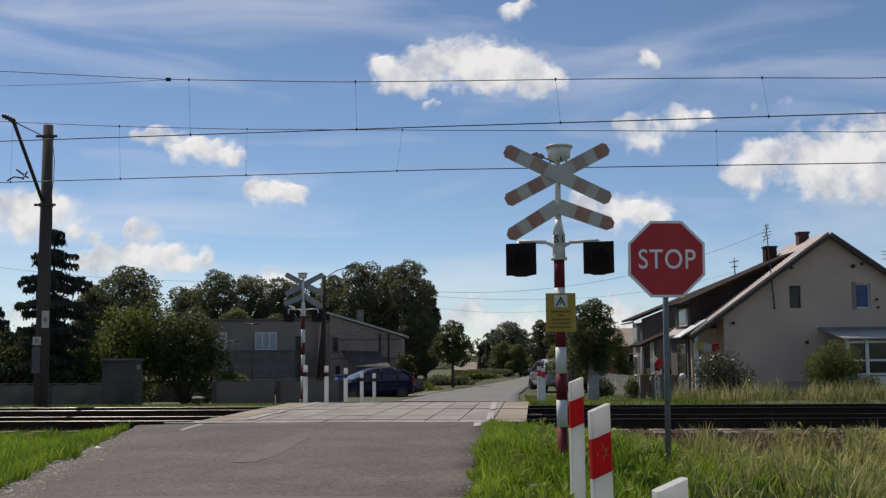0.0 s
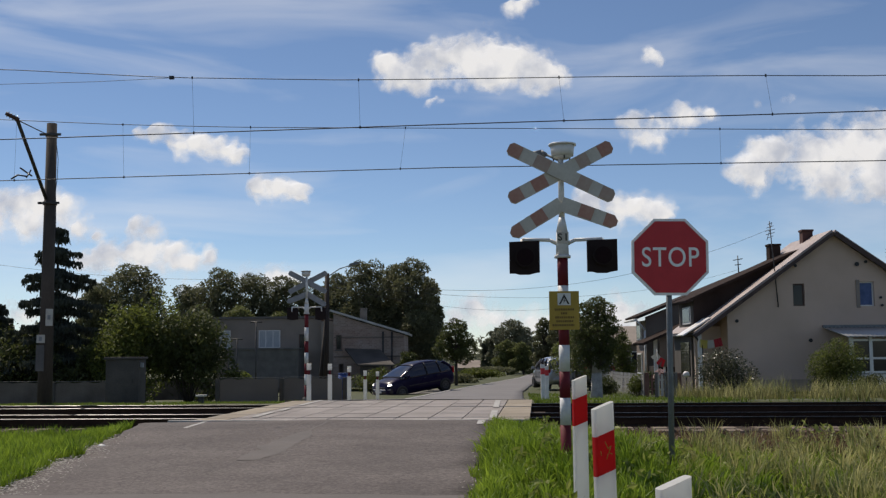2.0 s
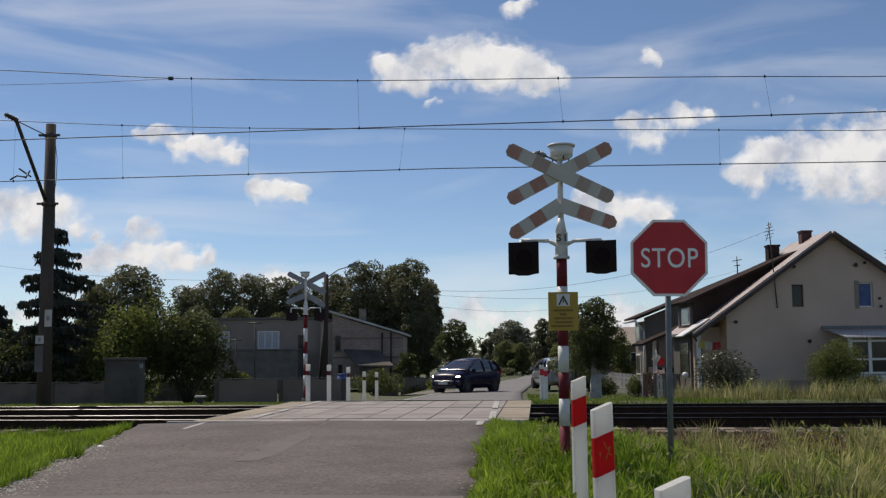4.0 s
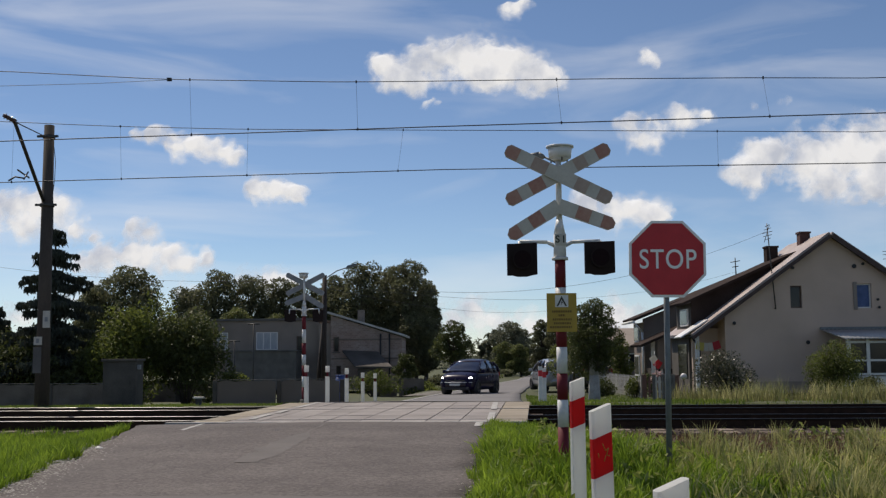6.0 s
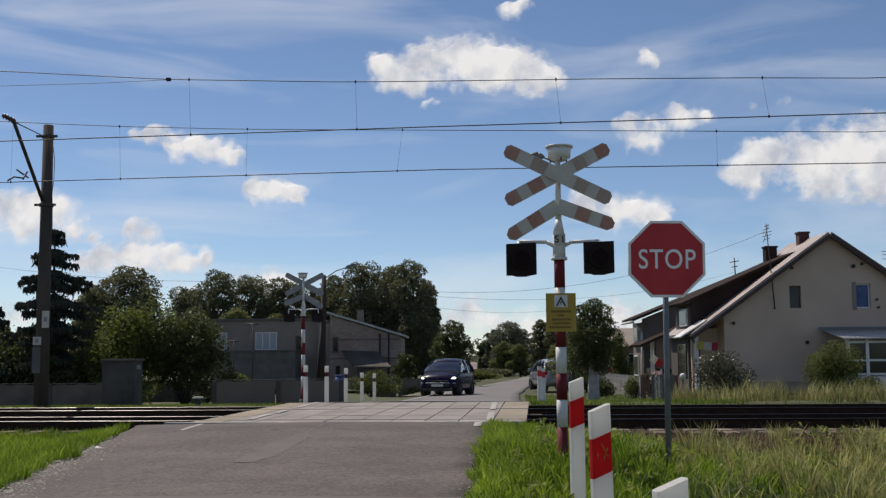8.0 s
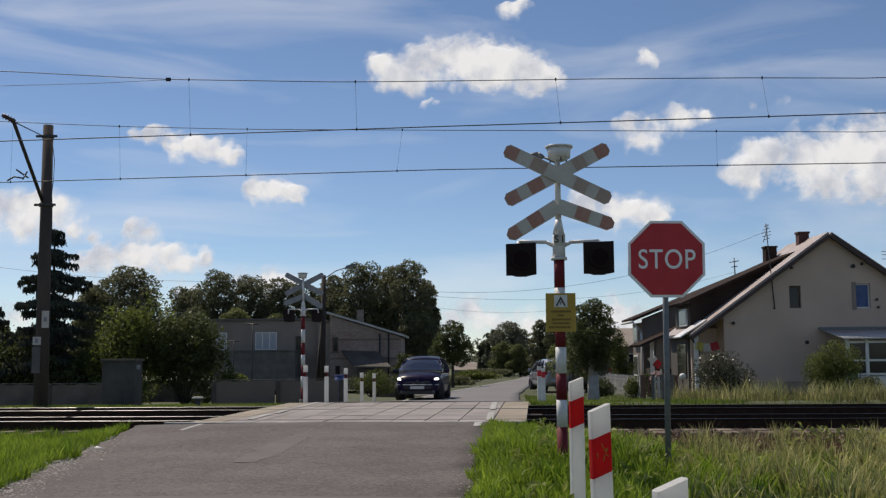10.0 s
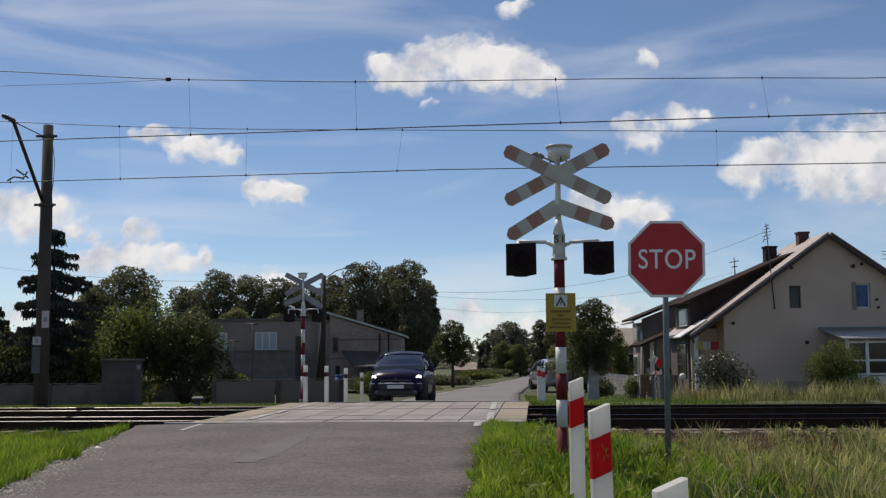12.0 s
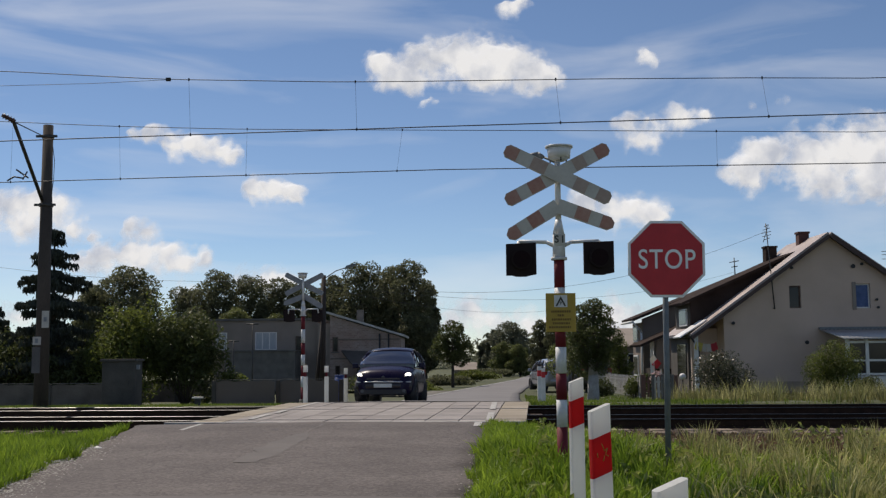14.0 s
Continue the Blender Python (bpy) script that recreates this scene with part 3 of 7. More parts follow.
# ---------------------------------------------------------------- things at the crossing
def board(parent, name, angle, x, z, length, width, y, bands, label="", base="dirty_white"):
    """One pointed arm with its striped foil; angle in degrees from the horizontal."""
    bm = bmesh.new()
    h, w, c = length / 2, width / 2, width * 0.24
    prism(bm, [(-h, -w + c), (-h + c, -w), (h - c, -w), (h, -w + c), (h, w - c), (h - c, w), (-h + c, w), (-h, w - c)], 0.025)
    arm = part(name, bm, base, parent, label)
    arm.matrix_basis = pose(x, y, z, 0, -angle, 0)
    for a, b, m in bands:
        s = bmesh.new()
        poly = [(a, -w + 0.006), (b, -w + 0.006), (b, w - 0.006), (a, w - 0.006)]
        if abs(b) > h - 0.02 or abs(a) > h - 0.02:
            e = 1 if b > 0 else -1
            inner = a if e > 0 else b
            outer = e * (h - 0.006)
            poly = [(inner, -w + 0.006), (outer - e * c, -w + 0.006), (outer, -w + c), (outer, w - c), (outer - e * c, w - 0.006), (inner, w - 0.006)]
        prism(s, poly, -0.004, (0, -0.001, 0))
        part("red_band", s, m, arm, "faded red reflective band")
    return arm


def crossing_signal(name, m, label, near, boards_material="faded"):
    """Striped post with a double warning cross, two dark light screens and a bell housing on top."""
    t = thing(name, m, label, "crossing signal", "signals at the crossing")
    plain = "dirty_white" if near else "grey_paint"
    bm = bmesh.new()
    tube(bm, (0, 0, 2.18), (0, 0, 2.44), 0.068, 0.062, 16)
    tube(bm, (0, 0, 2.17), (0, 0, 2.20), 0.085, 0.085, 16)
    part("sleeve", bm, "white", t, "white painted steel sleeve")
    bm = bmesh.new()
    tube(bm, (0, 0, 2.44), (0, 0, 2.60), 0.062, 0.032, 14)
    tube(bm, (0, 0, 2.60), (0, 0, 3.22), 0.032, 0.03, 12)
    part("upper_pole", bm, "white", t)
    edges = [-0.25, 0.444, 0.721, 0.992, 1.263, 1.54, 1.88, 2.19] if near else [-0.25, 0.2, 0.5, 0.8, 1.1, 1.42, 1.8, 2.19]
    for k in range(len(edges) - 1):
        bm = bmesh.new()
        tube(bm, (0, 0, edges[k]), (0, 0, edges[k + 1]), 0.056, 0.056, 16)
        part("post_section", bm, ("maroon", "white")[k % 2], t, ("dark red painted band", "white painted band")[k % 2])
    bm = bmesh.new()
    tube(bm, (0, 0, -0.35), (0, 0, -0.13), 0.1, 0.1, 12)
    part("base", bm, "concrete", t)
    # the cross
    washed = "washed" if near else boards_material
    ends = [(-0.6, -0.46, boards_material), (-0.30, -0.13, washed), (0.20, 0.34, washed), (0.46, 0.6, washed)]
    ends_b = [(-0.6, -0.46, boards_material), (-0.33, -0.17, boards_material), (0.20, 0.33, washed), (0.46, 0.6, boards_material)]
    board(t, "cross_arm", -26.2, -0.01, 3.063, 1.22, 0.145, -0.10, ends, "", plain)
    board(t, "cross_arm", 27.6, -0.01, 3.068, 1.22, 0.145, -0.07, ends_b, "", plain)
    for side in (1, -1):
        bm = bmesh.new()
        L = 0.62
        w = 0.072
        s = side
        prism(bm, [(0, -w - 0.01), (s * (L - 0.05), -w), (s * L, -w + 0.045), (s * L, w - 0.045), (s * (L - 0.05), w), (0, w)], 0.025)
        arm = part("chevron_arm", bm, plain, t)
        arm.matrix_basis = pose(-0.01, -0.07 - 0.004 * s, 2.74, 0, s * (20.5 if s > 0 else 32), 0)
        for a, b in ((0.20, 0.35), (0.48, 0.615)):
            q = bmesh.new()
            if b > 0.5:
                prism(q, [(s * a, -w + 0.005), (s * (b - 0.05), -w + 0.005), (s * b, -w + 0.045), (s * b, w - 0.045), (s * (b - 0.05), w - 0.005), (s * a, w - 0.005)], -0.004, (0, -0.001, 0))
            else:
                prism(q, [(s * a, -w + 0.005), (s * b, -w + 0.005), (s * b, w - 0.005), (s * a, w - 0.005)], -0.004, (0, -0.001, 0))
            part("red_band", q, boards_material, arm, "faded red reflective band")
    # bell housing
    bm = bmesh.new()
    tube(bm, (0.02, 0, 3.22), (0.02, 0, 3.25), 0.06, 0.11, 20)
    tube(bm, (0.02, 0, 3.25), (0.02, 0, 3.36), 0.115, 0.128, 24)
    bell = part("bell_housing", bm, "white", t, "weathered white metal bell housing")
    bm = bmesh.new()
    tube(bm, (0.02, 0, 3.362), (0.02, 0, 3.38), 0.146, 0.146, 24)
    part("lid", bm, "white", bell)
    for k in range(3):
        a = 0.6 + k * 2.1
        bm = bmesh.new()
        tube(bm, (0.02 + 0.1 * math.cos(a), 0.1 * math.sin(a), 3.21), (0.02 + 0.1 * math.cos(a), 0.1 * math.sin(a), 3.26), 0.008, None, 6)
        part("bolt", bm, "steel", bell)
    if near:
        bm = bmesh.new()
        tube(bm, (0.0, 0.02, 3.20), (-0.14, 0.05, 3.275), 0.012, None, 8)
        tube(bm, (-0.14, 0.05, 3.275), (-0.20, 0.06, 3.29), 0.02, 0.045, 10)
        tube(bm, (-0.20, 0.06, 3.29), (-0.31, 0.08, 3.295), 0.045, 0.02, 10)
        part("inspection_lamp", bm, "galv", t, "small grey lamp on a thin arm")
    # side arms and light screens
    for side, dz in ((-1, 0.0), (1, 0.012)):
        bm = bmesh.new()
        tube(bm, (0.05 * side, 0, 2.32), (0.13 * side, 0, 2.36), 0.022, 0.02, 10)
        tube(bm, (0.13 * side, 0, 2.36), (0.42 * side, 0.0, 2.37), 0.02, 0.018, 10)
        tube(bm, (0.42 * side, 0, 2.37), (0.43 * side, -0.02, 2.24), 0.018, 0.018, 10)
        arm = part("side_arm", bm, "white", t, "white bent bracket arm")
        bm = bmesh.new()
        cx = side * (0.40 if side < 0 else 0.41)
        prism(bm, [(-0.157, -0.165), (-0.10, -0.165), (-0.05, -0.178), (0.05, -0.178), (0.10, -0.165), (0.157, -0.155), (0.157, 0.175), (-0.157, 0.165)], 0.05)
        scr = part("light_screen", bm, "black", t, "black rectangular backing screen")
        scr.matrix_basis = pose(cx, -0.06, 2.175 + dz, 0, 0, 0)
        for k, zz in enumerate((0.0,)):
            bm = bmesh.new()
            tube(bm, (0, -0.07, zz), (0, 0.0, zz), 0.105, 0.10, 20)
            part("lamp_hood", bm, "black", scr, "unlit lamp in a black hood")
            bm = bmesh.new()
            tube(bm, (0, -0.074, zz), (0, -0.071, zz), 0.09, 0.09, 20)
            part("lens", bm, "lens", scr, "unlit dark red lens")
    if near:
        bm = bmesh.new()
        box(bm, -0.06, 0.06, -0.078, -0.062, 2.32, 2.44, 0.005)
        tag = part("number_tag", bm, "dirty_white", t, "small white tag with black characters")
        for ch, cx in (("S", -0.031), ("1", 0.033)):
            me = lettering(ch, 0.105, 0.002)
            me.materials.append(M["ink"])
            ob = new("character", me)
            ob.parent = tag
            ob.matrix_basis = pose(cx, -0.081, 2.38, 90, 0, 0)
        # yellow warning plate with a pictogram and unreadable lines
        bm = bmesh.new()
        box(bm, -0.155, 0.155, -0.075, -0.06, 1.42, 1.82, 0.004)
        sign = part("warning_plate", bm, "yellow", t, "yellow enamel high-voltage warning plate")
        bm = bmesh.new()
        box(bm, -0.068, 0.068, -0.0785, -0.0755, 1.675, 1.80)
        part("pictogram_field", bm, "white", sign, "white field with a black triangle")
        bm = bmesh.new()
        prism(bm, [(-0.055, 1.685), (-0.036, 1.685), (0.0, 1.755), (0.036, 1.685), (0.055, 1.685), (0.0, 1.79)], -0.002, (0, -0.0795, 0))
        part("triangle", bm, "ink", sign)
        bm = bmesh.new()
        prism(bm, [(-0.012, 1.69), (0.0, 1.72), (-0.010, 1.72), (0.008, 1.75), (0.004, 1.727), (0.014, 1.727)], -0.002, (0, -0.0795, 0))
        part("bolt_mark", bm, "ink", sign)
        for z, a, b in ((1.63, -0.10, 0.10), (1.59, -0.035, 0.035), (1.548, -0.095, 0.10), (1.508, -0.085, 0.09), (1.468, -0.125, 0.10)):
            bm = bmesh.new()
            x = a
            rr = random.Random(int(z * 1000))
            while x < b:
                w = rr.uniform(0.012, 0.02)
                box(bm, x, min(b, x + w), -0.0785, -0.0755, z - 0.011, z + 0.011)
                x += w + 0.007
            part("writing", bm, "yellow_ink", sign)
    return t


crossing_signal("crossing_signal", pose(1.215, 11.2, 0.0), "red and white striped post with double warning cross", True)
crossing_signal("crossing_signal", pose(-3.92, 30.0, 0.14, 0, 0, 172), "far striped post with grey-backed warning cross", False, "dirty_white")


def stop_sign():
    t = thing("stop_sign", pose(2.275, 11.0, -0.17, 0, 0.6, 0), "red octagonal stop sign on a grey post in grass", "road sign")
    bm = bmesh.new()
    tube(bm, (-0.01, 0.045, -0.1), (-0.01, 0.045, 2.55), 0.03, 0.03, 14)
    part("post", bm, "galv", t, "grey galvanised steel post")
    bm = bmesh.new()
    tube(bm, (-0.01, 0.045, 2.55), (-0.01, 0.045, 2.57), 0.033, 0.03, 12)
    part("cap", bm, "trim", t)

    def octagon(r):
        return [(r * math.cos(math.pi / 8 + k * math.pi / 4) / math.cos(math.pi / 8), r * math.sin(math.pi / 8 + k * math.pi / 4) / math.cos(math.pi / 8)) for k in range(8)]
    plate = None
    for name, r, y, d, m, lab in (("plate", 0.395, 0.0, 0.02, "letter_white", "octagonal plate with a white rim"), ("red_face", 0.368, -0.001, -0.003, "red", "red reflective face")):
        bm = bmesh.new()
        prism(bm, octagon(r), d, (0, y, 2.325))
        ob = part(name, bm, m, plate or t, lab)
        plate = plate or ob
    bm = bmesh.new()
    prism(bm, octagon(0.395), 0.003, (0, 0.021, 2.325))
    part("rear_face", bm, "grey_paint", plate)
    me = lettering("STOP", 0.285, 0.0015)
    me.materials.append(M["letter_white"])
    ob = new("letters", me)
    ob.parent = plate
    ob.matrix_basis = pose(0.0, -0.006, 2.313, 90, 0, 0) @ Matrix.Diagonal((0.83, 1.0, 1.0, 1.0))
    for z in (2.15, 2.5):
        bm = bmesh.new()
        box(bm, -0.2, 0.2, 0.024, 0.034, z - 0.015, z + 0.015)
        part("clamp", bm, "galv", t)


stop_sign()


def marker_post(m, label):
    """Flat white plastic post with a slanting top and a slanting red band."""
    t = thing("marker_post", m, label, "marker post", "marker posts beside the near road")
    w, d = 0.06, 0.028
    slope = 0.042

    def band(name, z0, z1, mat_name, lab, grow=0.0):
        bm = bmesh.new()
        prism(bm, [(-w - grow, z0 - slope / 2), (w + grow, z0 + slope / 2), (w + grow, z1 + slope / 2), (-w - grow, z1 - slope / 2)], 2 * d + 2 * grow, (0, -d - grow, 0))
        bmesh.ops.bevel(bm, geom=[e for e in bm.edges if abs(e.verts[0].co.z - e.verts[1].co.z) > 0.05], offset=0.014, segments=3, affect="EDGES", profile=0.5)
        return part(name, bm, mat_name, t, lab)
    band("foot", -0.35, 0.755, "post_white", "white plastic body")
    band("red_band", 0.755, 0.97, "post_red", "slanting red reflective band")
    band("head", 0.97, 1.12, "post_white", "white slanting head")
    return t


marker_post(pose(1.071, 8.8, -0.14, 0, 0, 18), "white roadside marker post with a slanting red band")
p2 = marker_post(pose(0.872, 6.0, -0.225, 0, -1.0, 18), "white marker post with a scratched red band")
for pts in (((-0.005, 0.925), (0.012, 0.885), (0.03, 0.90), (0.016, 0.865), (0.036, 0.855)), ((-0.03, 0.85), (-0.033, 0.875)), ((0.002, 0.83), (0.012, 0.86))):
    bm = bmesh.new()
    for (xa, za), (xb, zb) in zip(pts, pts[1:]):
        tube(bm, (xa, -0.0285, za), (xb, -0.0285, zb), 0.0025, None, 5)
    part("scratch", bm, "yellow", p2, "yellowish scratch mark")
marker_post(pose(0.766, 3.72, -0.375, 0, 0, 18), "white roadside marker post, only its top visible")


def far_post(m):
    t = thing("guide_post", m, "slim white guide post with a red neck band", "guide post", "guide posts on the far side")
    for name, z0, z1, w, mt in (("body", -0.2, 0.62, 0.06, "post_white"), ("red_band", 0.62, 0.74, 0.03, "maroon"), ("head", 0.74, 0.92, 0.06, "post_white")):
        bm = bmesh.new()
        box(bm, -w, w, -0.03, 0.03, z0, z1, 0.008)
        part(name, bm, mt, t)
    return t


first_far = far_post(pose(-3.72, 29.0, 0.03))
for x, y, z in ((-3.32, 30.5, 0.0), (-2.94, 32.3, -0.09), (-2.82, 37.0, -0.30), (-2.59, 40.0, -0.38)):
    copy_thing(first_far, pose(x, y, z, 0, 0, random.uniform(-8, 8)))


def near_right_posts():
    for x, y, z in ((2.82, 32.0, -0.12), (3.12, 34.0, -0.2)):
        t = thing("marker_post", pose(x, y, z, 0, 0, 10), "white marker post with a red band beside the far road", "marker post", "marker posts beside the far road")
        for name, z0, z1, mt in (("foot", -0.2, 0.66, "white"), ("red_band", 0.66, 0.84, "red"), ("head", 0.84, 0.95, "white")):
            bm = bmesh.new()
            box(bm, -0.06, 0.06, -0.028, 0.028, z0, z1, 0.008)
            part(name, bm, mt, t)


near_right_posts()


def catenary_mast():
    t = thing("catenary_mast", pose(-10.92, 29.3, -0.1), "tall brown concrete catenary mast with a steel bracket", "catenary mast")
    bm = bmesh.new()
    tube(bm, (0, 0, -0.2), (0, 0, 7.73), 0.20, 0.135, 14)
    part("pole", bm, "mast", t, "weathered brown concrete pole")
    bm = bmesh.new()
    tube(bm, (-0.06, -0.15, 5.62), (0.42, -3.45, 7.10), 0.05, 0.045, 10)
    arm = part("bracket_arm", bm, "steel", t, "inclined steel bracket tube")
    bm = bmesh.new()
    tube(bm, (0.46, -3.42, 7.08), (0.18, -3.55, 7.22), 0.05, 0.045, 10)
    for k in range(4):
        tube(bm, (0.42 - k * 0.06, -3.44 - k * 0.03, 7.10 + k * 0.03), (0.40 - k * 0.06, -3.45 - k * 0.03, 7.11 + k * 0.03), 0.075, None, 12)
    part("insulator", bm, "insul", arm, "brown ribbed insulator")
    bm = bmesh.new()
    tube(bm, (-0.08, -0.1, 7.40), (0.42, -3.4, 7.08), 0.014, 0.014, 6)
    part("tie_rod", bm, "steel", t)
    bm = bmesh.new()
    tube(bm, (0.14, -1.7, 5.98), (0.56, -3.5, 5.87), 0.022, 0.02, 6)
    tube(bm, (0.62, -3.0, 5.90), (0.72, -3.5, 5.64), 0.022, 0.02, 6)
    tube(bm, (0.74, -3.5, 5.66), (0.5, -3.5, 5.70), 0.022, 0.02, 6)
    tube(bm, (0.5, -3.5, 5.70), (0.34, -3.5, 5.60), 0.022, 0.02, 6)
    part("steady_arm", bm, "steel", t)
    for z, r in ((5.45, 0.19), (7.36, 0.165)):
        bm = bmesh.new()
        tube(bm, (0, 0, z), (0, 0, z + 0.09), r, r, 16)
        box(bm, -0.28, 0.30, -0.16, -0.10, z + 0.01, z + 0.07)
        part("clamp_band", bm, "steel", t)
    bm = bmesh.new()
    pts = [(0.18, -0.1, 7.1), (0.24, -0.12, 6.7), (0.23, -0.12, 6.2), (0.19, -0.12, 5.8), (0.2, -0.1, 5.5), (0.22, -0.1, 4.6)]
    for a, b in zip(pts, pts[1:]):
        tube(bm, a, b, 0.009, None, 5)
    part("earth_cable", bm, "wire", t)
    for x0, x1, z0, z1, m, nm in ((0.05, 0.24, 2.12, 2.58, "dirty_white", "number_plate"), (-0.18, 0.04, 1.66, 1.88, "dirty_white", "number_plate"), (-0.19, 0.03, 0.9, 1.6, "concrete", "cable_cover")):
        bm = bmesh.new()
        box(bm, x0, x1, -0.235, -0.205, z0, z1, 0.006)
        pl = part(nm, bm, m, t)
        if nm == "number_plate":
            bm = bmesh.new()
            zc = (z0 + z1) / 2
            box(bm, (x0 + x1) / 2 - 0.04, (x0 + x1) / 2 + 0.04, -0.241, -0.236, zc - 0.06, zc + 0.06)
            part("characters", bm, "grey_paint", pl)


catenary_mast()


def cable(name, pts, r, label, group):
    bm = bmesh.new()
    for a, b in zip(pts, pts[1:]):
        tube(bm, a, b, r, None, 6, caps=False)
    return solid(name, bm, "wire", label, "overhead wire", group, smooth=True)


def catenary(y0, z_contact, messenger, droppers, far):
    """Contact wire, messenger wire with its sag, droppers with clamps."""
    def zc(x):
        return lerp(x, [-60, -10, 0, 10, 60], z_contact)

    def zm(x):
        return lerp(x, messenger[0], messenger[1])
    xs = [-60, -40, -25, -18, -14] + list(np.linspace(-12, 12, 33)) + [14, 18, 25, 40, 60]
    cable("contact_wire", [(x, track_y(y0, x), zc(x)) for x in xs], 0.0115, "dark copper contact wire above the track", "overhead wires")
    cable("messenger_wire", [(x, track_y(y0, x), zm(x)) for x in xs], 0.0085, "dark messenger wire with a slight sag", "overhead wires")
    for xt, xb in droppers:
        d = thing("dropper", pose(0, 0, 0), "thin dropper wire between messenger and contact wire", "overhead wire", "droppers")
        a, b = (xt, track_y(y0, xt), zm(xt)), (xb, track_y(y0, xb), zc(xb))
        bm = bmesh.new()
        tube(bm, a, b, 0.0026, None, 5)
        part("wire", bm, "wire", d)
        for p in (a, b):
            bm = bmesh.new()
            box(bm, p[0] - 0.013, p[0] + 0.013, p[1] - 0.013, p[1] + 0.013, p[2] - 0.025, p[2] + 0.03)
            part("clamp", bm, "wire", d)


catenary(21.2, [4.9, 5.69, 5.76, 5.80, 5.7], ([-60, -9.3, -5.7, -2.0, 0.0, 3.0, 6.0, 8.7, 60], [9.5, 7.19, 6.90, 6.73, 6.69, 6.64, 6.57, 6.48, 8.6]), [(-5.2, -5.15), (-1.75, -1.72), (2.28, 2.36), (6.3, 6.4)], False)
catenary(25.2, [5.2, 5.52, 5.58, 5.50, 5.4], ([-60, -11.5, -8, -5, 0.0, 5.0, 10.0, 60], [9.0, 7.08, 6.84, 6.69, 6.53, 6.38, 6.22, 8.4]), [(-7.9, -7.85), (-4.72, -4.74), (-0.95, -1.08), (6.4, 6.4), (-10.6, -10.62)], True)


cable("stitch_wire", [(-5.6, track_y(21.2, -5.6), 6.89), (-7.2, track_y(21.2, -7.2), 6.86), (-9.5, track_y(21.2, -9.5), 6.87), (-16, track_y(21.2, -16), 7.0)], 0.005, "thin stitch wire clamped to the messenger wire", "overhead wires")
bm = bmesh.new()
box(bm, -5.68, -5.58, track_y(21.2, -5.6) - 0.03, track_y(21.2, -5.6) + 0.03, 6.86, 6.93, 0.01)
solid("wire_clamp", bm, "wire", "dark clamp joining two overhead wires", "wire clamp")


# ---------------------------------------------------------------- railside cabinet and small things
def kiosk():
    t = thing("relay_cabinet", pose(-9.83, 33.0, -0.18), "grey concrete railway relay cabinet with a flat lid", "relay cabinet")
    bm = bmesh.new()
    box(bm, -0.50, 0.50, -0.4, 0.4, -0.15, 1.26, 0.02)
    part("body", bm, "cabinet_concrete", t)
    bm = bmesh.new()
    box(bm, -0.55, 0.55, -0.45, 0.45, 1.26, 1.34, 0.02)
    part("lid", bm, "cabinet_concrete", t)
    bm = bmesh.new()
    box(bm, 0.505, 0.60, -0.3, -0.18, 1.02, 1.16, 0.01)
    part("meter_box", bm, "grey_paint", t)
    bm = bmesh.new()
    box(bm, -0.42, 0.42, -0.412, -0.402, 0.05, 1.15)
    d = part("door", bm, "cabinet_concrete", t)
    bm = bmesh.new()
    box(bm, 0.30, 0.34, -0.43, -0.413, 0.55, 0.68)
    part("handle", bm, "steel", d)
    t = thing("track_marker", pose(-6.72, 29.5, -0.05), "small dark trackside box with a pale cap", "trackside box")
    bm = bmesh.new()
    box(bm, -0.07, 0.07, -0.07, 0.07, -0.15, 0.12, 0.01)
    part("body", bm, "trim", t)
    bm = bmesh.new()
    box(bm, -0.14, 0.14, -0.1, 0.1, 0.12, 0.17, 0.015)
    part("cap", bm, "dirty_white", t)


kiosk()


def street_lamp():
    t = thing("street_lamp", pose(-4.95, 44.0, -0.75), "dark wooden pole with a bracket street lamp", "street lamp")
    bm = bmesh.new()
    tube(bm, (0.0, 0, -0.2), (0.04, 0, 5.25), 0.13, 0.09, 12)
    part("pole", bm, "wood", t, "dark timber pole")
    bm = bmesh.new()
    tube(bm, (-0.35, 0.4, -0.2), (0.0, 0, 3.2), 0.10, 0.08, 10)
    part("brace", bm, "wood", t)
    bm = bmesh.new()
    tube(bm, (0.05, 0, 5.1), (0.55, -0.1, 5.42), 0.022, None, 8)
    tube(bm, (0.55, -0.1, 5.42), (1.0, -0.2, 5.55), 0.022, None, 8)
    arm = part("arm", bm, "galv", t)
    bm = bmesh.new()
    prism(bm, [(0.92, 5.5), (1.35, 5.6), (1.42, 5.66), (1.3, 5.7), (1.0, 5.62)], 0.2, (0, -0.3, 0))
    part("lamp_head", bm, "galv", arm, "grey metal lamp head")


street_lamp()


# ---------------------------------------------------------------- houses
def wall_prism(name, poly, y, depth, material, parent, label=""):
    bm = bmesh.new()
    prism(bm, poly, depth, (0, y, 0))
    return part(name, bm, material, parent, label)


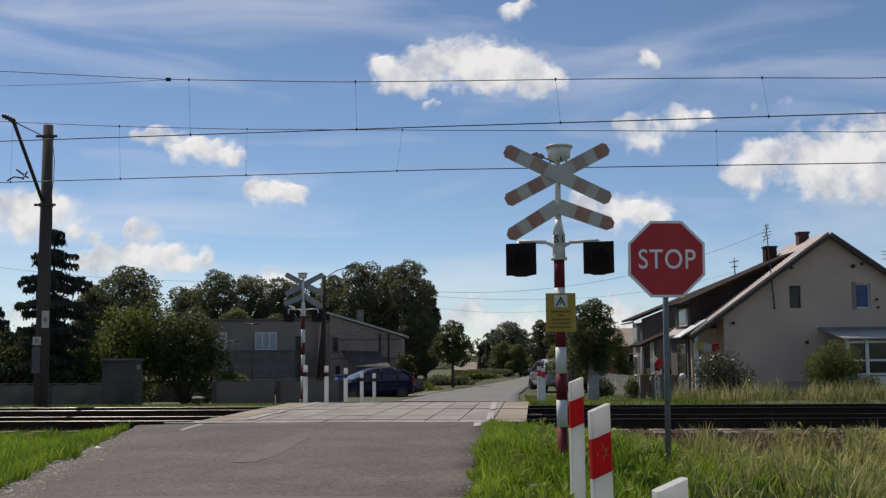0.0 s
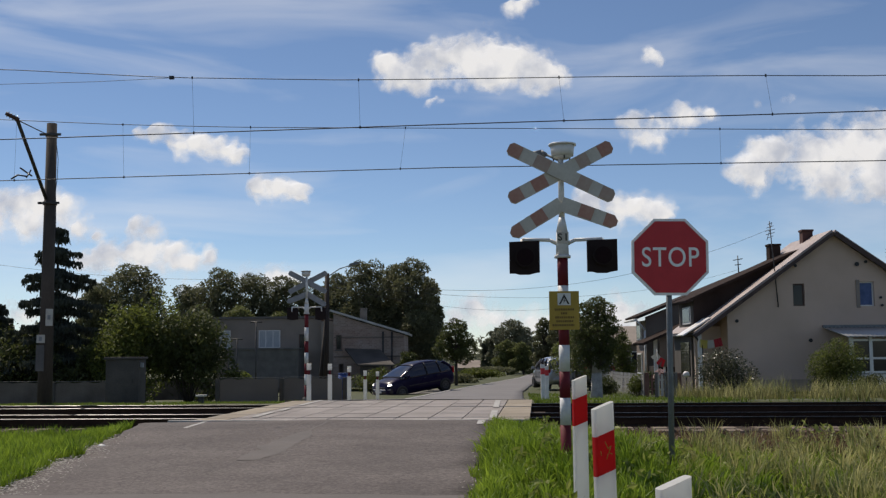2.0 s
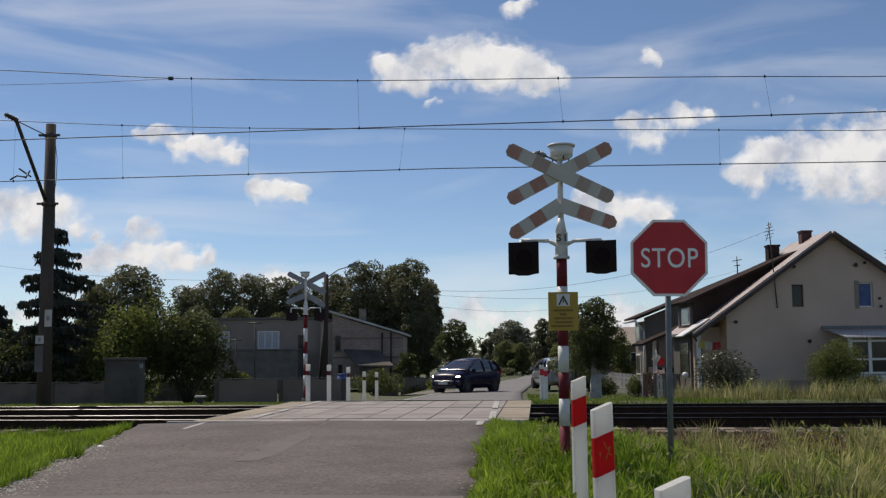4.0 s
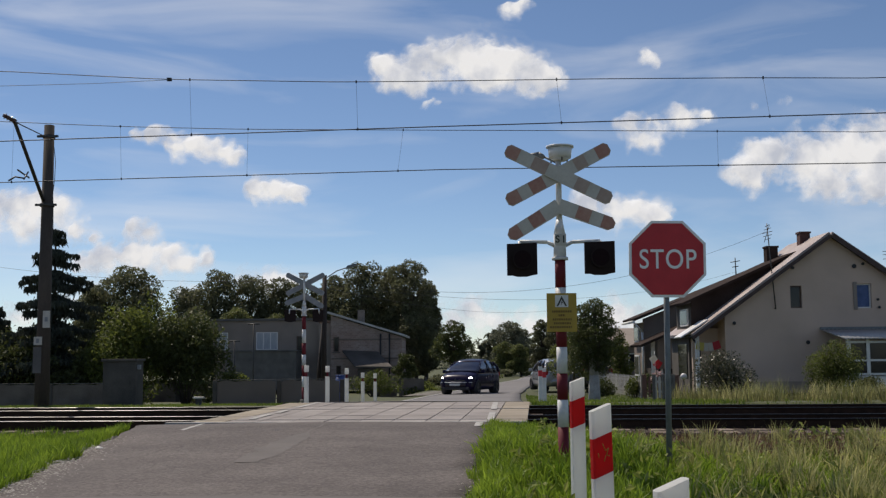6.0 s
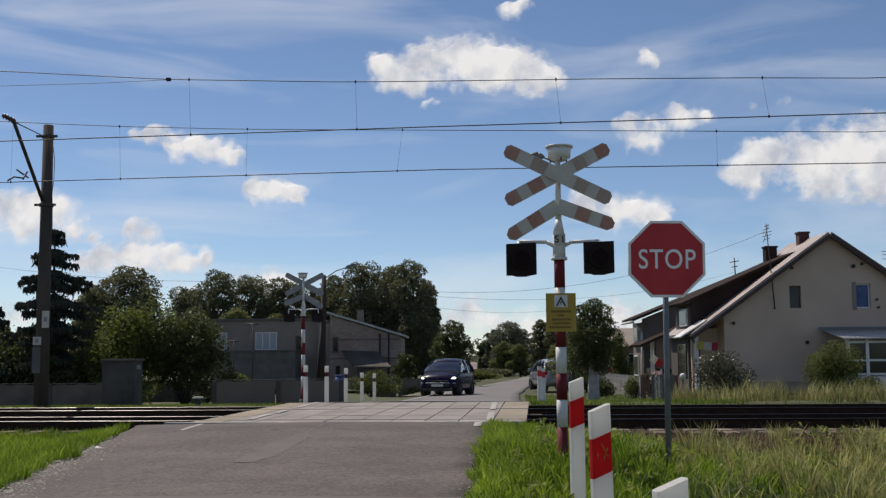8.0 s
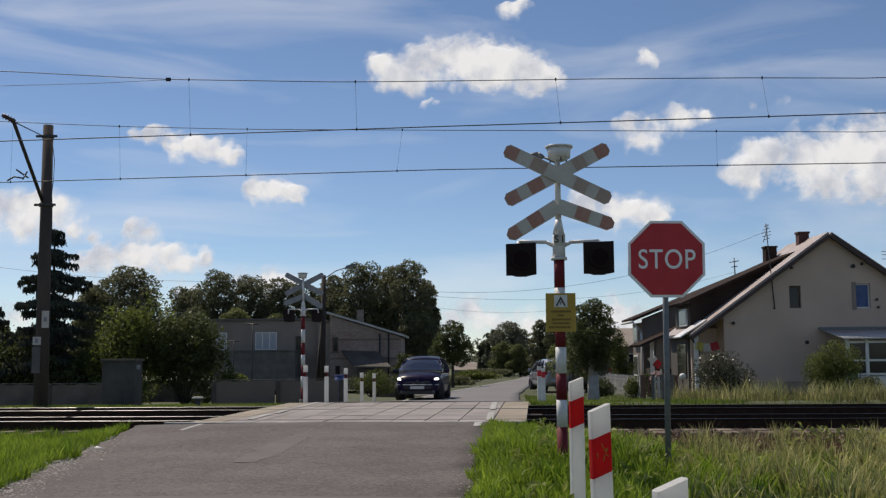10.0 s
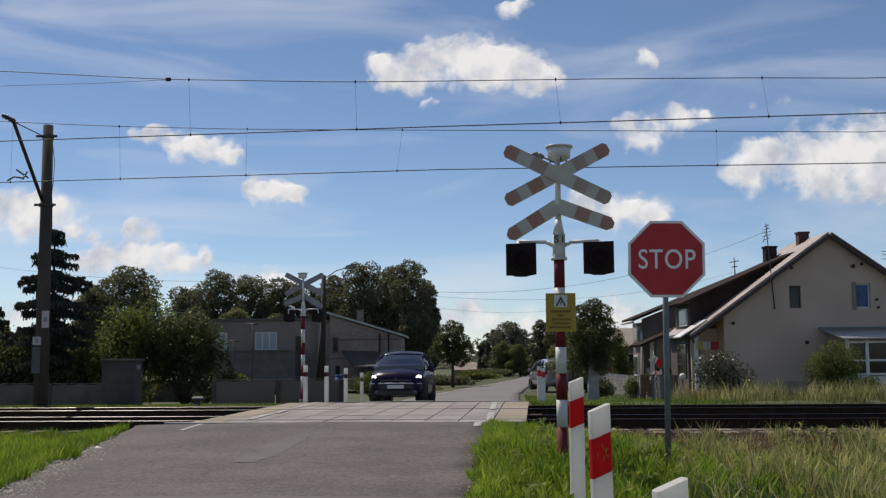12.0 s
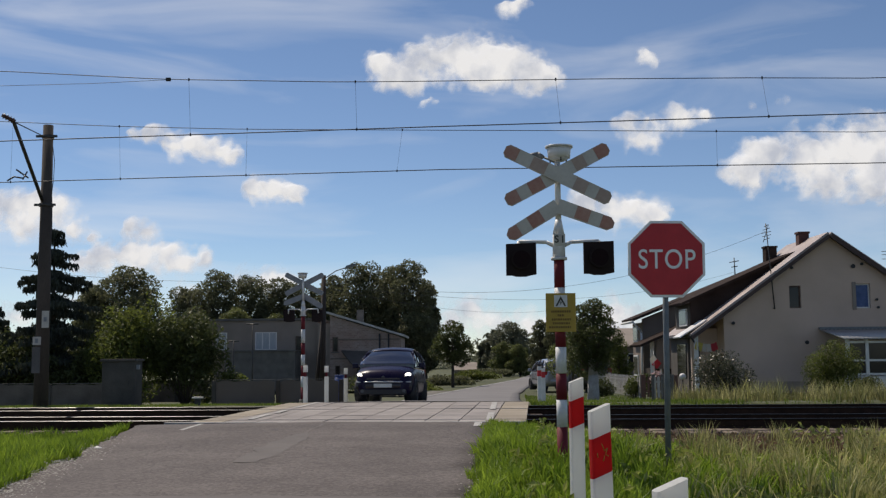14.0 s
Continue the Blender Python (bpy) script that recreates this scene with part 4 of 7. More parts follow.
def window(parent, x0, x1, y, z0, z1, glass="glass", frame_m="frame_white", mullions=1, sill=True):
    """A framed window in a wall that faces the camera: reveal, frame, panes and sill."""
    bm = bmesh.new()
    w = 0.06
    box(bm, x0, x1, y - 0.03, y + 0.05, z0, z0 + w)
    box(bm, x0, x1, y - 0.03, y + 0.05, z1 - w, z1)
    box(bm, x0, x0 + w, y - 0.03, y + 0.05, z0 + w, z1 - w)
    box(bm, x1 - w, x1, y - 0.03, y + 0.05, z0 + w, z1 - w)
    for k in range(1, mullions):
        c = x0 + (x1 - x0) * k / mullions
        box(bm, c - 0.03, c + 0.03, y - 0.03, y + 0.05, z0 + w, z1 - w)
    win = part("window", bm, frame_m, parent)
    for k in range(mullions):
        a, b = x0 + (x1 - x0) * k / mullions, x0 + (x1 - x0) * (k + 1) / mullions
        bm = bmesh.new()
        box(bm, a + 0.03, b - 0.03, y - 0.012, y - 0.004, z0 + 0.04, z1 - 0.04)
        part("pane", bm, glass, win)
    if sill:
        bm = bmesh.new()
        box(bm, x0 - 0.08, x1 + 0.08, y - 0.14, y + 0.02, z0 - 0.07, z0 - 0.005, 0.01)
        part("sill", bm, "concrete", win)
    return win


def slope_slab(name, a, b, y0, y1, thick, material, parent, label=""):
    """A roof slab from (x, z) a down to (x, z) b, between y0 and y1."""
    ax, az = a
    bx, bz = b
    n = Vector((-(bz - az), (bx - ax))).normalized() * thick
    if n.y < 0:
        n = -n
    bm = bmesh.new()
    prism(bm, [(ax, az), (bx, bz), (bx + n.x, bz + n.y), (ax + n.x, az + n.y)], y1 - y0, (0, y0, 0))
    return part(name, bm, material, parent, label)


def main_house():
    h = thing("gable_house", pose(0, 0, 0), "warm grey rendered gable house with a weathered roof", "house")
    yf, yb, g = 48.0, 53.2, -0.62
    ridge, left, right = (17.28, 6.38), 12.5, 22.1
    # gable wall, with its two openings left out by building it of slabs
    def top(x):
        return lerp(x, [left, ridge[0], right], [2.84, ridge[1], 2.84])
    cols = [left, 15.47, 15.99, 18.45, 19.10, right]
    holes = {1: (3.15, 4.15), 3: (3.12, 4.22)}
    bm = bmesh.new()
    for k in range(len(cols) - 1):
        a, b = cols[k], cols[k + 1]
        tops = [(b, top(b))] + ([ridge] if a < ridge[0] < b else []) + [(a, top(a))]
        if k in holes:
            z0, z1 = holes[k]
            prism(bm, [(a, g), (b, g), (b, z0), (a, z0)], 0.3, (0, yf, 0))
            prism(bm, [(a, z1), (b, z1)] + tops, 0.3, (0, yf, 0))
        else:
            prism(bm, [(a, g), (b, g)] + tops, 0.3, (0, yf, 0))
    bmesh.ops.remove_doubles(bm, verts=bm.verts[:], dist=0.001)
    part("gable_wall", bm, "render_warm", h, "warm grey rendered gable wall")
    bm = bmesh.new()
    box(bm, left - 0.03, right, yf - 0.035, yf - 0.004, g, -0.1)
    part("plinth", bm, "plinth", h, "darker grey plinth")
    bm = bmesh.new()
    box(bm, left, left + 0.3, yf + 0.3, yb, g, 2.7)
    part("side_wall", bm, "render_warm", h)
    bm = bmesh.new()
    box(bm, left + 0.3, right, yb - 0.3, yb, g, 2.7)
    part("rear_wall", bm, "render_warm", h)
    bm = bmesh.new()
    box(bm, left + 0.3, right - 0.2, yf + 0.3, yb - 0.3, 2.6, 2.7)
    part("attic_floor", bm, "render_grey", h)
    # roof: the left slope runs down over a porch
    slope_slab("roof_left", (ridge[0], ridge[1] + 0.03), (11.02, 1.92), yf - 0.35, yb + 0.2, 0.14, "roof_tile", h, "weathered reddish-grey roof slope in the sun")
    slope_slab("roof_right", (ridge[0], ridge[1] + 0.03), (23.2, 2.25), yf - 0.35, yb + 0.2, 0.14, "roof_tile", h)
    slope_slab("verge_board", (ridge[0], ridge[1] - 0.10), (11.02, 1.79), yf - 0.40, yf - 0.33, 0.15, "fascia", h, "dark brown verge board")
    slope_slab("verge_board", (ridge[0], ridge[1] - 0.10), (23.2, 2.10), yf - 0.40, yf - 0.33, 0.20, "fascia", h, "dark brown verge board")
    bm = bmesh.new()
    tube(bm, (10.98, yf - 0.35, 1.92), (10.98, yb + 0.2, 1.92), 0.07, None, 10)
    part("gutter", bm, "trim", h)
    bm = bmesh.new()
    tube(bm, (11.0, yf + 0.0, 1.9), (11.35, yf + 0.1, 1.45), 0.05, None, 8)
    tube(bm, (11.35, yf + 0.1, 1.45), (11.4, yf + 0.1, g), 0.05, None, 8)
    part("downpipe", bm, "trim", h)
    # metal sheet over the lowest slope, running on behind; white stands for sun glare
    slope_slab("eave_sheet", (11.75, 2.64), (10.50, 1.86), yf - 0.1, yf + 1.3, 0.05, "sheet_glare", h, "metal sheet on the lowest part of the roof, sun glare painted white")
    # recessed porch wall under the low eave
    bm = bmesh.new()
    box(bm, 11.3, 12.5, yf + 1.2, yf + 1.5, g, 2.3)
    part("porch_wall", bm, "render_warm", h)
    # side under the eave: its shade is put into a darker render colour
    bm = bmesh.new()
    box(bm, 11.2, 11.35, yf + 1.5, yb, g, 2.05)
    part("porch_side", bm, "render_dark", h, "porch side with glazing, its shade put into dark render")
    for k in range(1):
        bm = bmesh.new()
        box(bm, 11.16, 11.195, yf + 1.8 + k * 2.5, yf + 3.6 + k * 2.5, 0.1, 1.6)
        part("porch_pane", bm, "glass", h)
    for x in (11.25,):
        bm = bmesh.new()
        box(bm, x - 0.08, x + 0.08, yf + 0.0, yf + 0.16, g, 2.05)
        part("porch_post", bm, "frame_white", h)
    # shed dormer on the sunny slope
    dy0, dy1 = yf + 1.4, yb - 0.6
    # cheek turned from the sun: that shade is in its dark colour too
    bm = bmesh.new()
    prism(bm, [(11.35, 2.25), (16.55, 5.75), (16.3, 5.78), (11.35, 3.58)], 0.15, (0, dy0, 0))
    part("dormer_cheek", bm, "roof_dark", h, "felt-clad dormer cheek, darkened for its shaded side")
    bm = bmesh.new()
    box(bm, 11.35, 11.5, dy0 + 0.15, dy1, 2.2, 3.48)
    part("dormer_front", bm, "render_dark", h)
    slope_slab("dormer_roof", (16.75, 5.92), (10.95, 3.38), dy0 - 0.25, dy1 + 0.2, 0.12, "roof_dark", h, "dark dormer roof with a low pitch")
    for k in range(1):
        bm = bmesh.new()
        y = dy0 + 0.6 + k * 2.2
        box(bm, 11.29, 11.345, y, y + 1.6, 2.45, 3.25)
        w = part("dormer_window", bm, "frame_white", h)
        bm = bmesh.new()
        box(bm, 11.275, 11.288, y + 0.08, y + 1.52, 2.53, 3.17)
        part("pane", bm, "glass", w)
    # windows of the gable
    window(h, 15.47, 15.99, yf + 0.16, 3.15, 4.15, "glass", "frame_brown")
    window(h, 18.45, 19.10, yf + 0.16, 3.12, 4.22, "blue_blind", "frame_white")
    # added grey strip: stands in for the shade at the window's left edge
    bm = bmesh.new()
    box(bm, 18.28, 18.445, yf - 0.05, yf - 0.005, 3.05, 4.3, 0.01)
    part("shutter", bm, "render_grey", h, "grey strip in place of the shade beside the window")
    # chimneys
    for x, y, z0, z1, w, m in ((17.0, 50.5, 5.2, 6.75, 0.24, "brickwork"), (15.95, 52.2, 4.6, 6.25, 0.27, "roof_dark")):
        bm = bmesh.new()
        box(bm, x - w, x + w, y - w, y + w, z0, z1, 0.01)
        c = part("chimney", bm, m, h, "brick chimney stack")
        bm = bmesh.new()
        box(bm, x - w - 0.04, x + w + 0.04, y - w - 0.04, y + w + 0.04, z1, z1 + 0.09, 0.01)
        part("chimney_cap", bm, m, c)
    # aerial on a long pole fixed to the gable
    bm = bmesh.new()
    tube(bm, (14.76, yf - 0.12, 3.1), (14.5, yf - 0.12, 6.95), 0.028, 0.022, 8)
    ap = part("aerial_pole", bm, "steel", h, "dark steel aerial pole on wall brackets")
    bm = bmesh.new()
    for k, (z, L) in enumerate(((6.85, 0.1), (6.7, 0.16), (6.55, 0.22), (6.4, 0.2), (6.25, 0.14))):
        tube(bm, (14.52 - L, yf - 0.12, z - 0.05), (14.52 + L, yf - 0.12, z + 0.05), 0.014, None, 5)
    tube(bm, (14.36, yf - 0.12, 6.1), (14.62, yf - 0.12, 6.9), 0.014, None, 5)
    part("aerial", bm, "steel", ap)
    bm = bmesh.new()
    for z in (3.15, 3.6, 4.4):
        tube(bm, (14.74, yf - 0.14, z), (14.74, yf, z), 0.02, None, 6)
    part("bracket", bm, "steel", ap)
    # small fittings on the wall
    for x, z, r in ((16.15, 1.62, 0.09), (17.08, 1.55, 0.08), (17.45, 1.45, 0.07), (15.6, 4.95, 0.07), (12.9, 2.5, 0.08), (18.35, 5.0, 0.1), (18.75, 5.1, 0.07), (19.35, 3.5, 0.06), (19.4, 3.15, 0.06)):
        bm = bmesh.new()
        tube(bm, (x, yf - 0.10, z), (x, yf - 0.004, z), r, r * 0.8, 10)
        part("wall_fitting", bm, "trim", h)
    bm = bmesh.new()
    box(bm, 14.75, 15.05, yf - 0.02, yf - 0.004, 0.35, 0.62)
    part("meter_cover", bm, "render_warm", h)
    return h


main_house()


def veranda():
    v = thing("veranda", pose(0, 0, 0), "white glazed veranda with a corrugated flat roof", "veranda")
    y0, y1, g = 45.4, 47.9, -0.62
    bm = bmesh.new()
    box(bm, 16.95, 22.0, y0, y1, g, 0.15, 0.01)
    part("parapet", bm, "frame_white", v, "white rendered parapet")
    for x in (16.95, 17.75, 18.9, 20.0, 21.2):
        bm = bmesh.new()
        box(bm, x, x + 0.14, y0, y0 + 0.14, 0.15, 1.75)
        part("post", bm, "frame_white", v)
    for a, b in ((17.09, 17.75), (17.89, 18.9), (19.04, 20.0), (20.14, 21.2)):
        w = None
        for z in (0.2, 0.78, 1.55):
            bm = bmesh.new()
            box(bm, a, b, y0 + 0.03, y0 + 0.1, z, z + 0.09)
            w = part("window_rail", bm, "frame_white", v)
        for z0, z1 in ((0.29, 0.78), (0.87, 1.55)):
            bm = bmesh.new()
            box(bm, a, b, y0 + 0.055, y0 + 0.065, z0, z1)
            part("pane", bm, "glass", w)
            bm = bmesh.new()
            box(bm, a + 0.05, b - 0.05, y0 + 0.2, y0 + 0.22, z0, z0 + (z1 - z0) * (0.35 if z0 > 0.5 else 0.9))
            part("curtain", bm, "curtain", w)
    bm = bmesh.new()
    n = 60
    lo, hi = [], []
    for k in range(n + 1):
        x, wv = 16.7 + 5.4 * k / n, 0.03 * math.cos(k * math.pi)
        lo.append(bm.verts.new((x, y0 - 0.3, 1.72 + wv)))
        hi.append(bm.verts.new((x, y1, 2.15 + wv)))
    for k in range(n):
        f = bm.faces.new((lo[k], lo[k + 1], hi[k + 1], hi[k]))
        f.smooth = True
    r = bmesh.ops.extrude_face_region(bm, geom=bm.faces[:])
    for q in r["geom"]:
        if isinstance(q, bmesh.types.BMVert):
            q.co.z += 0.03
    part("roof", bm, "roof_grey", v, "corrugated grey roof sheet")
    bm = bmesh.new()
    box(bm, 16.7, 22.1, y1 - 0.06, y1 + 0.05, 2.17, 2.29)
    part("flashing", bm, "galv", v)


veranda()


def second_house():
    h = thing("far_house", pose(0, 0, 0), "grey two-storey house with a dark low-pitched roof", "house")
    g = -1.0
    yf, yb = 66.0, 69.5
    bm = bmesh.new()
    prism(bm, [(12.2, g), (20.5, g), (20.5, 6.0), (16.5, 5.0), (12.2, 3.3)], 0.3, (0, yf, 0))
    part("gable_wall", bm, "render_brown", h)
    bm = bmesh.new()
    box(bm, 12.2, 12.5, yf + 0.3, yb, g, 3.1)
    part("side_wall", bm, "render_brown", h)
    slope_slab("roof_left", (20.5, 6.7), (11.55, 3.15), yf - 0.6, yb, 0.16, "roof_dark", h, "dark roof slope")
    slope_slab("porch_roof", (15.4, 3.3), (11.3, 1.55), yf - 4.0, yf - 0.6, 0.14, "roof_dark", h)
    bm = bmesh.new()
    prism(bm, [(12.3, 0.3), (15.4, 0.3), (15.4, 3.2), (12.3, 1.9)], 0.2, (0, yf - 3.6, 0))
    part("porch_wall", bm, "render_brown", h)
    # shadow under the porch roof put into the dark colour of this block
    bm = bmesh.new()
    box(bm, 12.3, 15.4, yf - 3.3, yf, g, 0.3)
    part("porch_base", bm, "wood", h, "ground floor darkened for the shadow under the porch roof")
    bm = bmesh.new()
    box(bm, 12.0, 12.2, yf - 3.4, yf - 3.2, g, 1.9)
    box(bm, 12.5, 12.62, yf - 3.5, yf - 3.4, g, 1.6)
    part("porch_post", bm, "frame_white", h)
    for z0, z1 in ((1.9, 2.9), (-0.2, 1.1)):
        bm = bmesh.new()
        box(bm, 12.13, 12.195, yf + 1.5, yf + 3.0, z0, z1)
        w = part("window", bm, "frame_white", h)
        bm = bmesh.new()
        box(bm, 12.115, 12.128, yf + 1.6, yf + 2.9, z0 + 0.1, z1 - 0.1)
        part("pane", bm, "glass", w)
    bm = bmesh.new()
    tube(bm, (11.5, yf - 0.6, 3.1), (11.5, yb, 3.1), 0.08, None, 8)
    tube(bm, (11.5, yf - 0.5, 3.1), (12.1, yf - 0.1, 2.5), 0.06, None, 8)
    tube(bm, (12.1, yf - 0.1, 2.5), (12.1, yf - 0.1, g), 0.06, None, 8)
    part("gutter", bm, "frame_white", h)
    # aerial mast behind the roof
    bm = bmesh.new()
    tube(bm, (18.55, yf + 2, 5.2), (18.5, yf + 2, 7.2), 0.05, 0.03, 8)
    tube(bm, (18.2, yf + 2, 6.9), (18.8, yf + 2, 7.0), 0.03, None, 6)
    tube(bm, (18.3, yf + 2, 6.6), (18.7, yf + 2, 6.65), 0.03, None, 6)
    part("aerial", bm, "steel", h)
    # a house further along the street
    h2 = thing("street_house", pose(0, 0, 0), "pale house with a grey tiled roof behind trees", "house")
    bm = bmesh.new()
    box(bm, 14.2, 22, 90, 98, -1.4, 1.9)
    part("wall", bm, "render_brown", h2)
    bm = bmesh.new()
    prism(bm, [(89.4, 1.8), (98.6, 1.8), (94, 3.4)], 8.6, (13.8, 0, 0), "X")
    part("roof", bm, "render_grey", h2)
    window(h2, 15.3, 16.4, 89.95, 0.0, 1.2)


second_house()


def far_barn():
    """A low pale roof at the bend of the road."""
    b = thing("far_barn", pose(0, 0, 0), "low distant barn with a grey sheet roof", "barn")
    bm = bmesh.new()
    box(bm, 1.5, 5.4, 152, 158, -1.7, -0.9)
    part("wall", bm, "render_grey", b)
    bm = bmesh.new()
    prism(bm, [(151.6, -0.9), (158.4, -0.9), (155.0, 0.15)], 4.5, (1.2, 0, 0), "X")
    part("roof", bm, "render_grey", b)


far_barn()


def left_buildings():
    # flat-roofed grey building
    b = thing("flat_roofed_building", pose(0, 0, 0), "grey rendered flat-roofed building behind a wall", "building")
    g, y = -1.2, 80.0
    bm = bmesh.new()
    box(bm, -17.2, -9.35, y, y + 9, g, 3.85, 0.02)
    part("wall", bm, "render_grey", b)
    bm = bmesh.new()
    box(bm, -17.4, -9.2, y - 0.15, y + 9.2, 3.86, 4.02)
    part("roof", bm, "concrete", b)
    window(b, -16.9, -16.1, y - 0.03, 1.7, 3.0, "curtain", mullions=2)
    window(b, -14.0, -12.4, y - 0.03, 1.7, 3.0, "curtain", mullions=3)
    window(b, -11.0, -10.4, y - 0.03, 1.6, 2.7, "glass", "frame_brown")
    bm = bmesh.new()
    box(bm, -15.6, -10.6, y - 3.2, y - 0.05, g, 1.55)
    part("annexe", bm, "concrete", b, "low dark annexe")
    bm = bmesh.new()
    box(bm, -15.7, -10.5, y - 3.3, y - 0.05, 1.56, 1.66)
    part("annexe_roof", bm, "concrete", b)
    # brick house with a single-pitch roof
    h = thing("brick_house", pose(0, 0, 0), "weathered brick house with a single-pitch roof", "house")
    y = 79.0
    bm = bmesh.new()
    prism(bm, [(-8.35, g), (-3.15, g), (-3.15, 2.55), (-8.35, 4.15)], 8, (0, y, 0))
    part("wall", bm, M["old_brick"], h, "weathered brick wall")
    slope_slab("roof", (-8.6, 4.32), (-2.85, 2.55), y - 0.3, y + 8.3, 0.15, "roof_grey", h, "pale sheet roof")
    bm = bmesh.new()
    box(bm, -9.3, -8.36, y + 0.4, y + 8, g, 3.6)
    part("stair_wing", bm, "render_grey", h)
    bm = bmesh.new()
    box(bm, -6.55, -6.05, y + 2, y + 2.5, 3.5, 4.65, 0.01)
    part("chimney", bm, "concrete", h)
    window(h, -8.15, -7.75, y - 0.03, 1.5, 2.6, "glass", "frame_brown")
    window(h, -7.95, -7.6, y - 0.03, -0.3, 0.5, "glass", "frame_brown")
    bm = bmesh.new()
    for dz in (0.0, -0.12):
        vs = [bm.verts.new(p) for p in ((-7.5, y - 0.06, 1.62 + dz), (-4.9, y - 0.06, 1.50 + dz), (-3.75, y - 2.5, 0.42 + dz), (-6.35, y - 2.5, 0.46 + dz))]
        bm.faces.new(vs)
    vs = bm.verts[:]
    for k in range(4):
        bm.faces.new((vs[k], vs[(k + 1) % 4], vs[4 + (k + 1) % 4], vs[4 + k]))
    part("lean_to_roof", bm, "render_dark", h, "dark lean-to roof")
    bm = bmesh.new()
    prism(bm, [(-6.2, g), (-4.85, g), (-4.85, 0.26), (-6.2, 0.30)], 2.2, (0, y - 2.3, 0))
    part("lean_to", bm, "render_dark", h)
    for z in (2.35, 0.95):
        bm = bmesh.new()
        box(bm, -8.3, -3.2, y - 0.04, y - 0.004, z, z + 0.10)
        part("wall_beam", bm, "render_brown", h, "brownish timber beam across the wall")
    for x in (-4.7, -4.05):
        bm = bmesh.new()
        tube(bm, (x, y - 0.12, -1.0), (x, y - 0.12, 2.8), 0.06, None, 8)
        part("downpipe", bm, "trim", h)


def old_brick_mat():
    m = mat("old_brick", (0.30, 0.21, 0.18), (0.37, 0.315, 0.28), 0.5, 8, 0.95, 0.3)
    n, l = m.node_tree.nodes, m.node_tree.links
    bsdf = n["Principled BSDF"]
    src = bsdf.inputs["Base Color"].links[0].from_socket
    tc = n["Texture Coordinate"]
    mp = n.new("ShaderNodeMapping")
    mp.inputs["Rotation"].default_value = (radians(90), 0, 0)
    br = n.new("ShaderNodeTexBrick")
    br.inputs["Scale"].default_value = 2.0
    br.inputs["Color2"].default_value = (0.75, 0.7, 0.68, 1)
    br.inputs["Mortar"].default_value = (1.1, 1.1, 1.1, 1)
    br.inputs["Color1"].default_value = (1, 1, 1, 1)
    l.new(tc.outputs["Object"], mp.inputs["Vector"])
    l.new(mp.outputs["Vector"], br.inputs["Vector"])
    mx = n.new("ShaderNodeMix")
    mx.data_type, mx.blend_type = "RGBA", "MULTIPLY"
    mx.inputs[0].default_value = 1
    l.new(src, mx.inputs[6])
    l.new(br.outputs["Color"], mx.inputs[7])
    l.new(mx.outputs[2], bsdf.inputs["Base Color"])
    return m


M["old_brick"] = old_brick_mat()
left_buildings()


# ---------------------------------------------------------------- fences
def concrete_fence(x0, x1, y0, y1, z, height, wave=False, label="grey concrete panel fence with posts", panel="fence_dark"):
    t = thing("concrete_fence", pose(0, 0, 0), label, "fence", "fences beyond the tracks")
    n = max(1, round(abs(x1 - x0) / 2.0))
    for k in range(n + 1):
        x, y = x0 + (x1 - x0) * k / n, y0 + (y1 - y0) * k / n
        bm = bmesh.new()
        box(bm, x - 0.07, x + 0.07, y - 0.07, y + 0.07, z - 0.2, z + height + 0.05, 0.01)
        part("post", bm, "cabinet_concrete", t)
        if k < n:
            xa, ya = x0 + (x1 - x0) * (k + 1) / n, y0 + (y1 - y0) * (k + 1) / n
            bm = bmesh.new()
            m = 10
            lo, hi = [], []
            pts = []
            for i in range(m + 1):
                u = i / m
                h = height + (0.06 * abs(math.sin(u * math.pi * 3)) if wave else 0.0)
                pts.append((u * (xa - x - 0.14), h))
            poly = [(0, -0.1), (xa - x - 0.14, -0.1)] + pts[::-1]
            prism(bm, poly, 0.05)
            p = part("panel", bm, panel, t)
            p.matrix_basis = pose(x + 0.07, y - 0.025, z)
            bm = bmesh.new()
            box(bm, x + 0.07, xa - 0.07, y - 0.05, y + 0.05, z + height + (0.065 if wave else 0.002), z + height + (0.085 if wave else 0.05))
            part("coping", bm, "concrete" if wave else "cabinet_concrete", t)


concrete_fence(-22, -11.2, 37.5, 36.4, -0.45, 0.72, True, "dark fence with scalloped pale top edge")
concrete_fence(-7.7, -3.5, 36.2, 36.8, -0.45, 0.80, True, "weathered concrete panel fence with a scalloped top", "render_brown")
concrete_fence(-24, -9, 44, 44, -0.7, 0.9, False, "long grey concrete garden wall under trees")
concrete_fence(-4.2, -1.2, 62, 68, -1.1, 0.85, True, "dark fence beside the yard entrance")


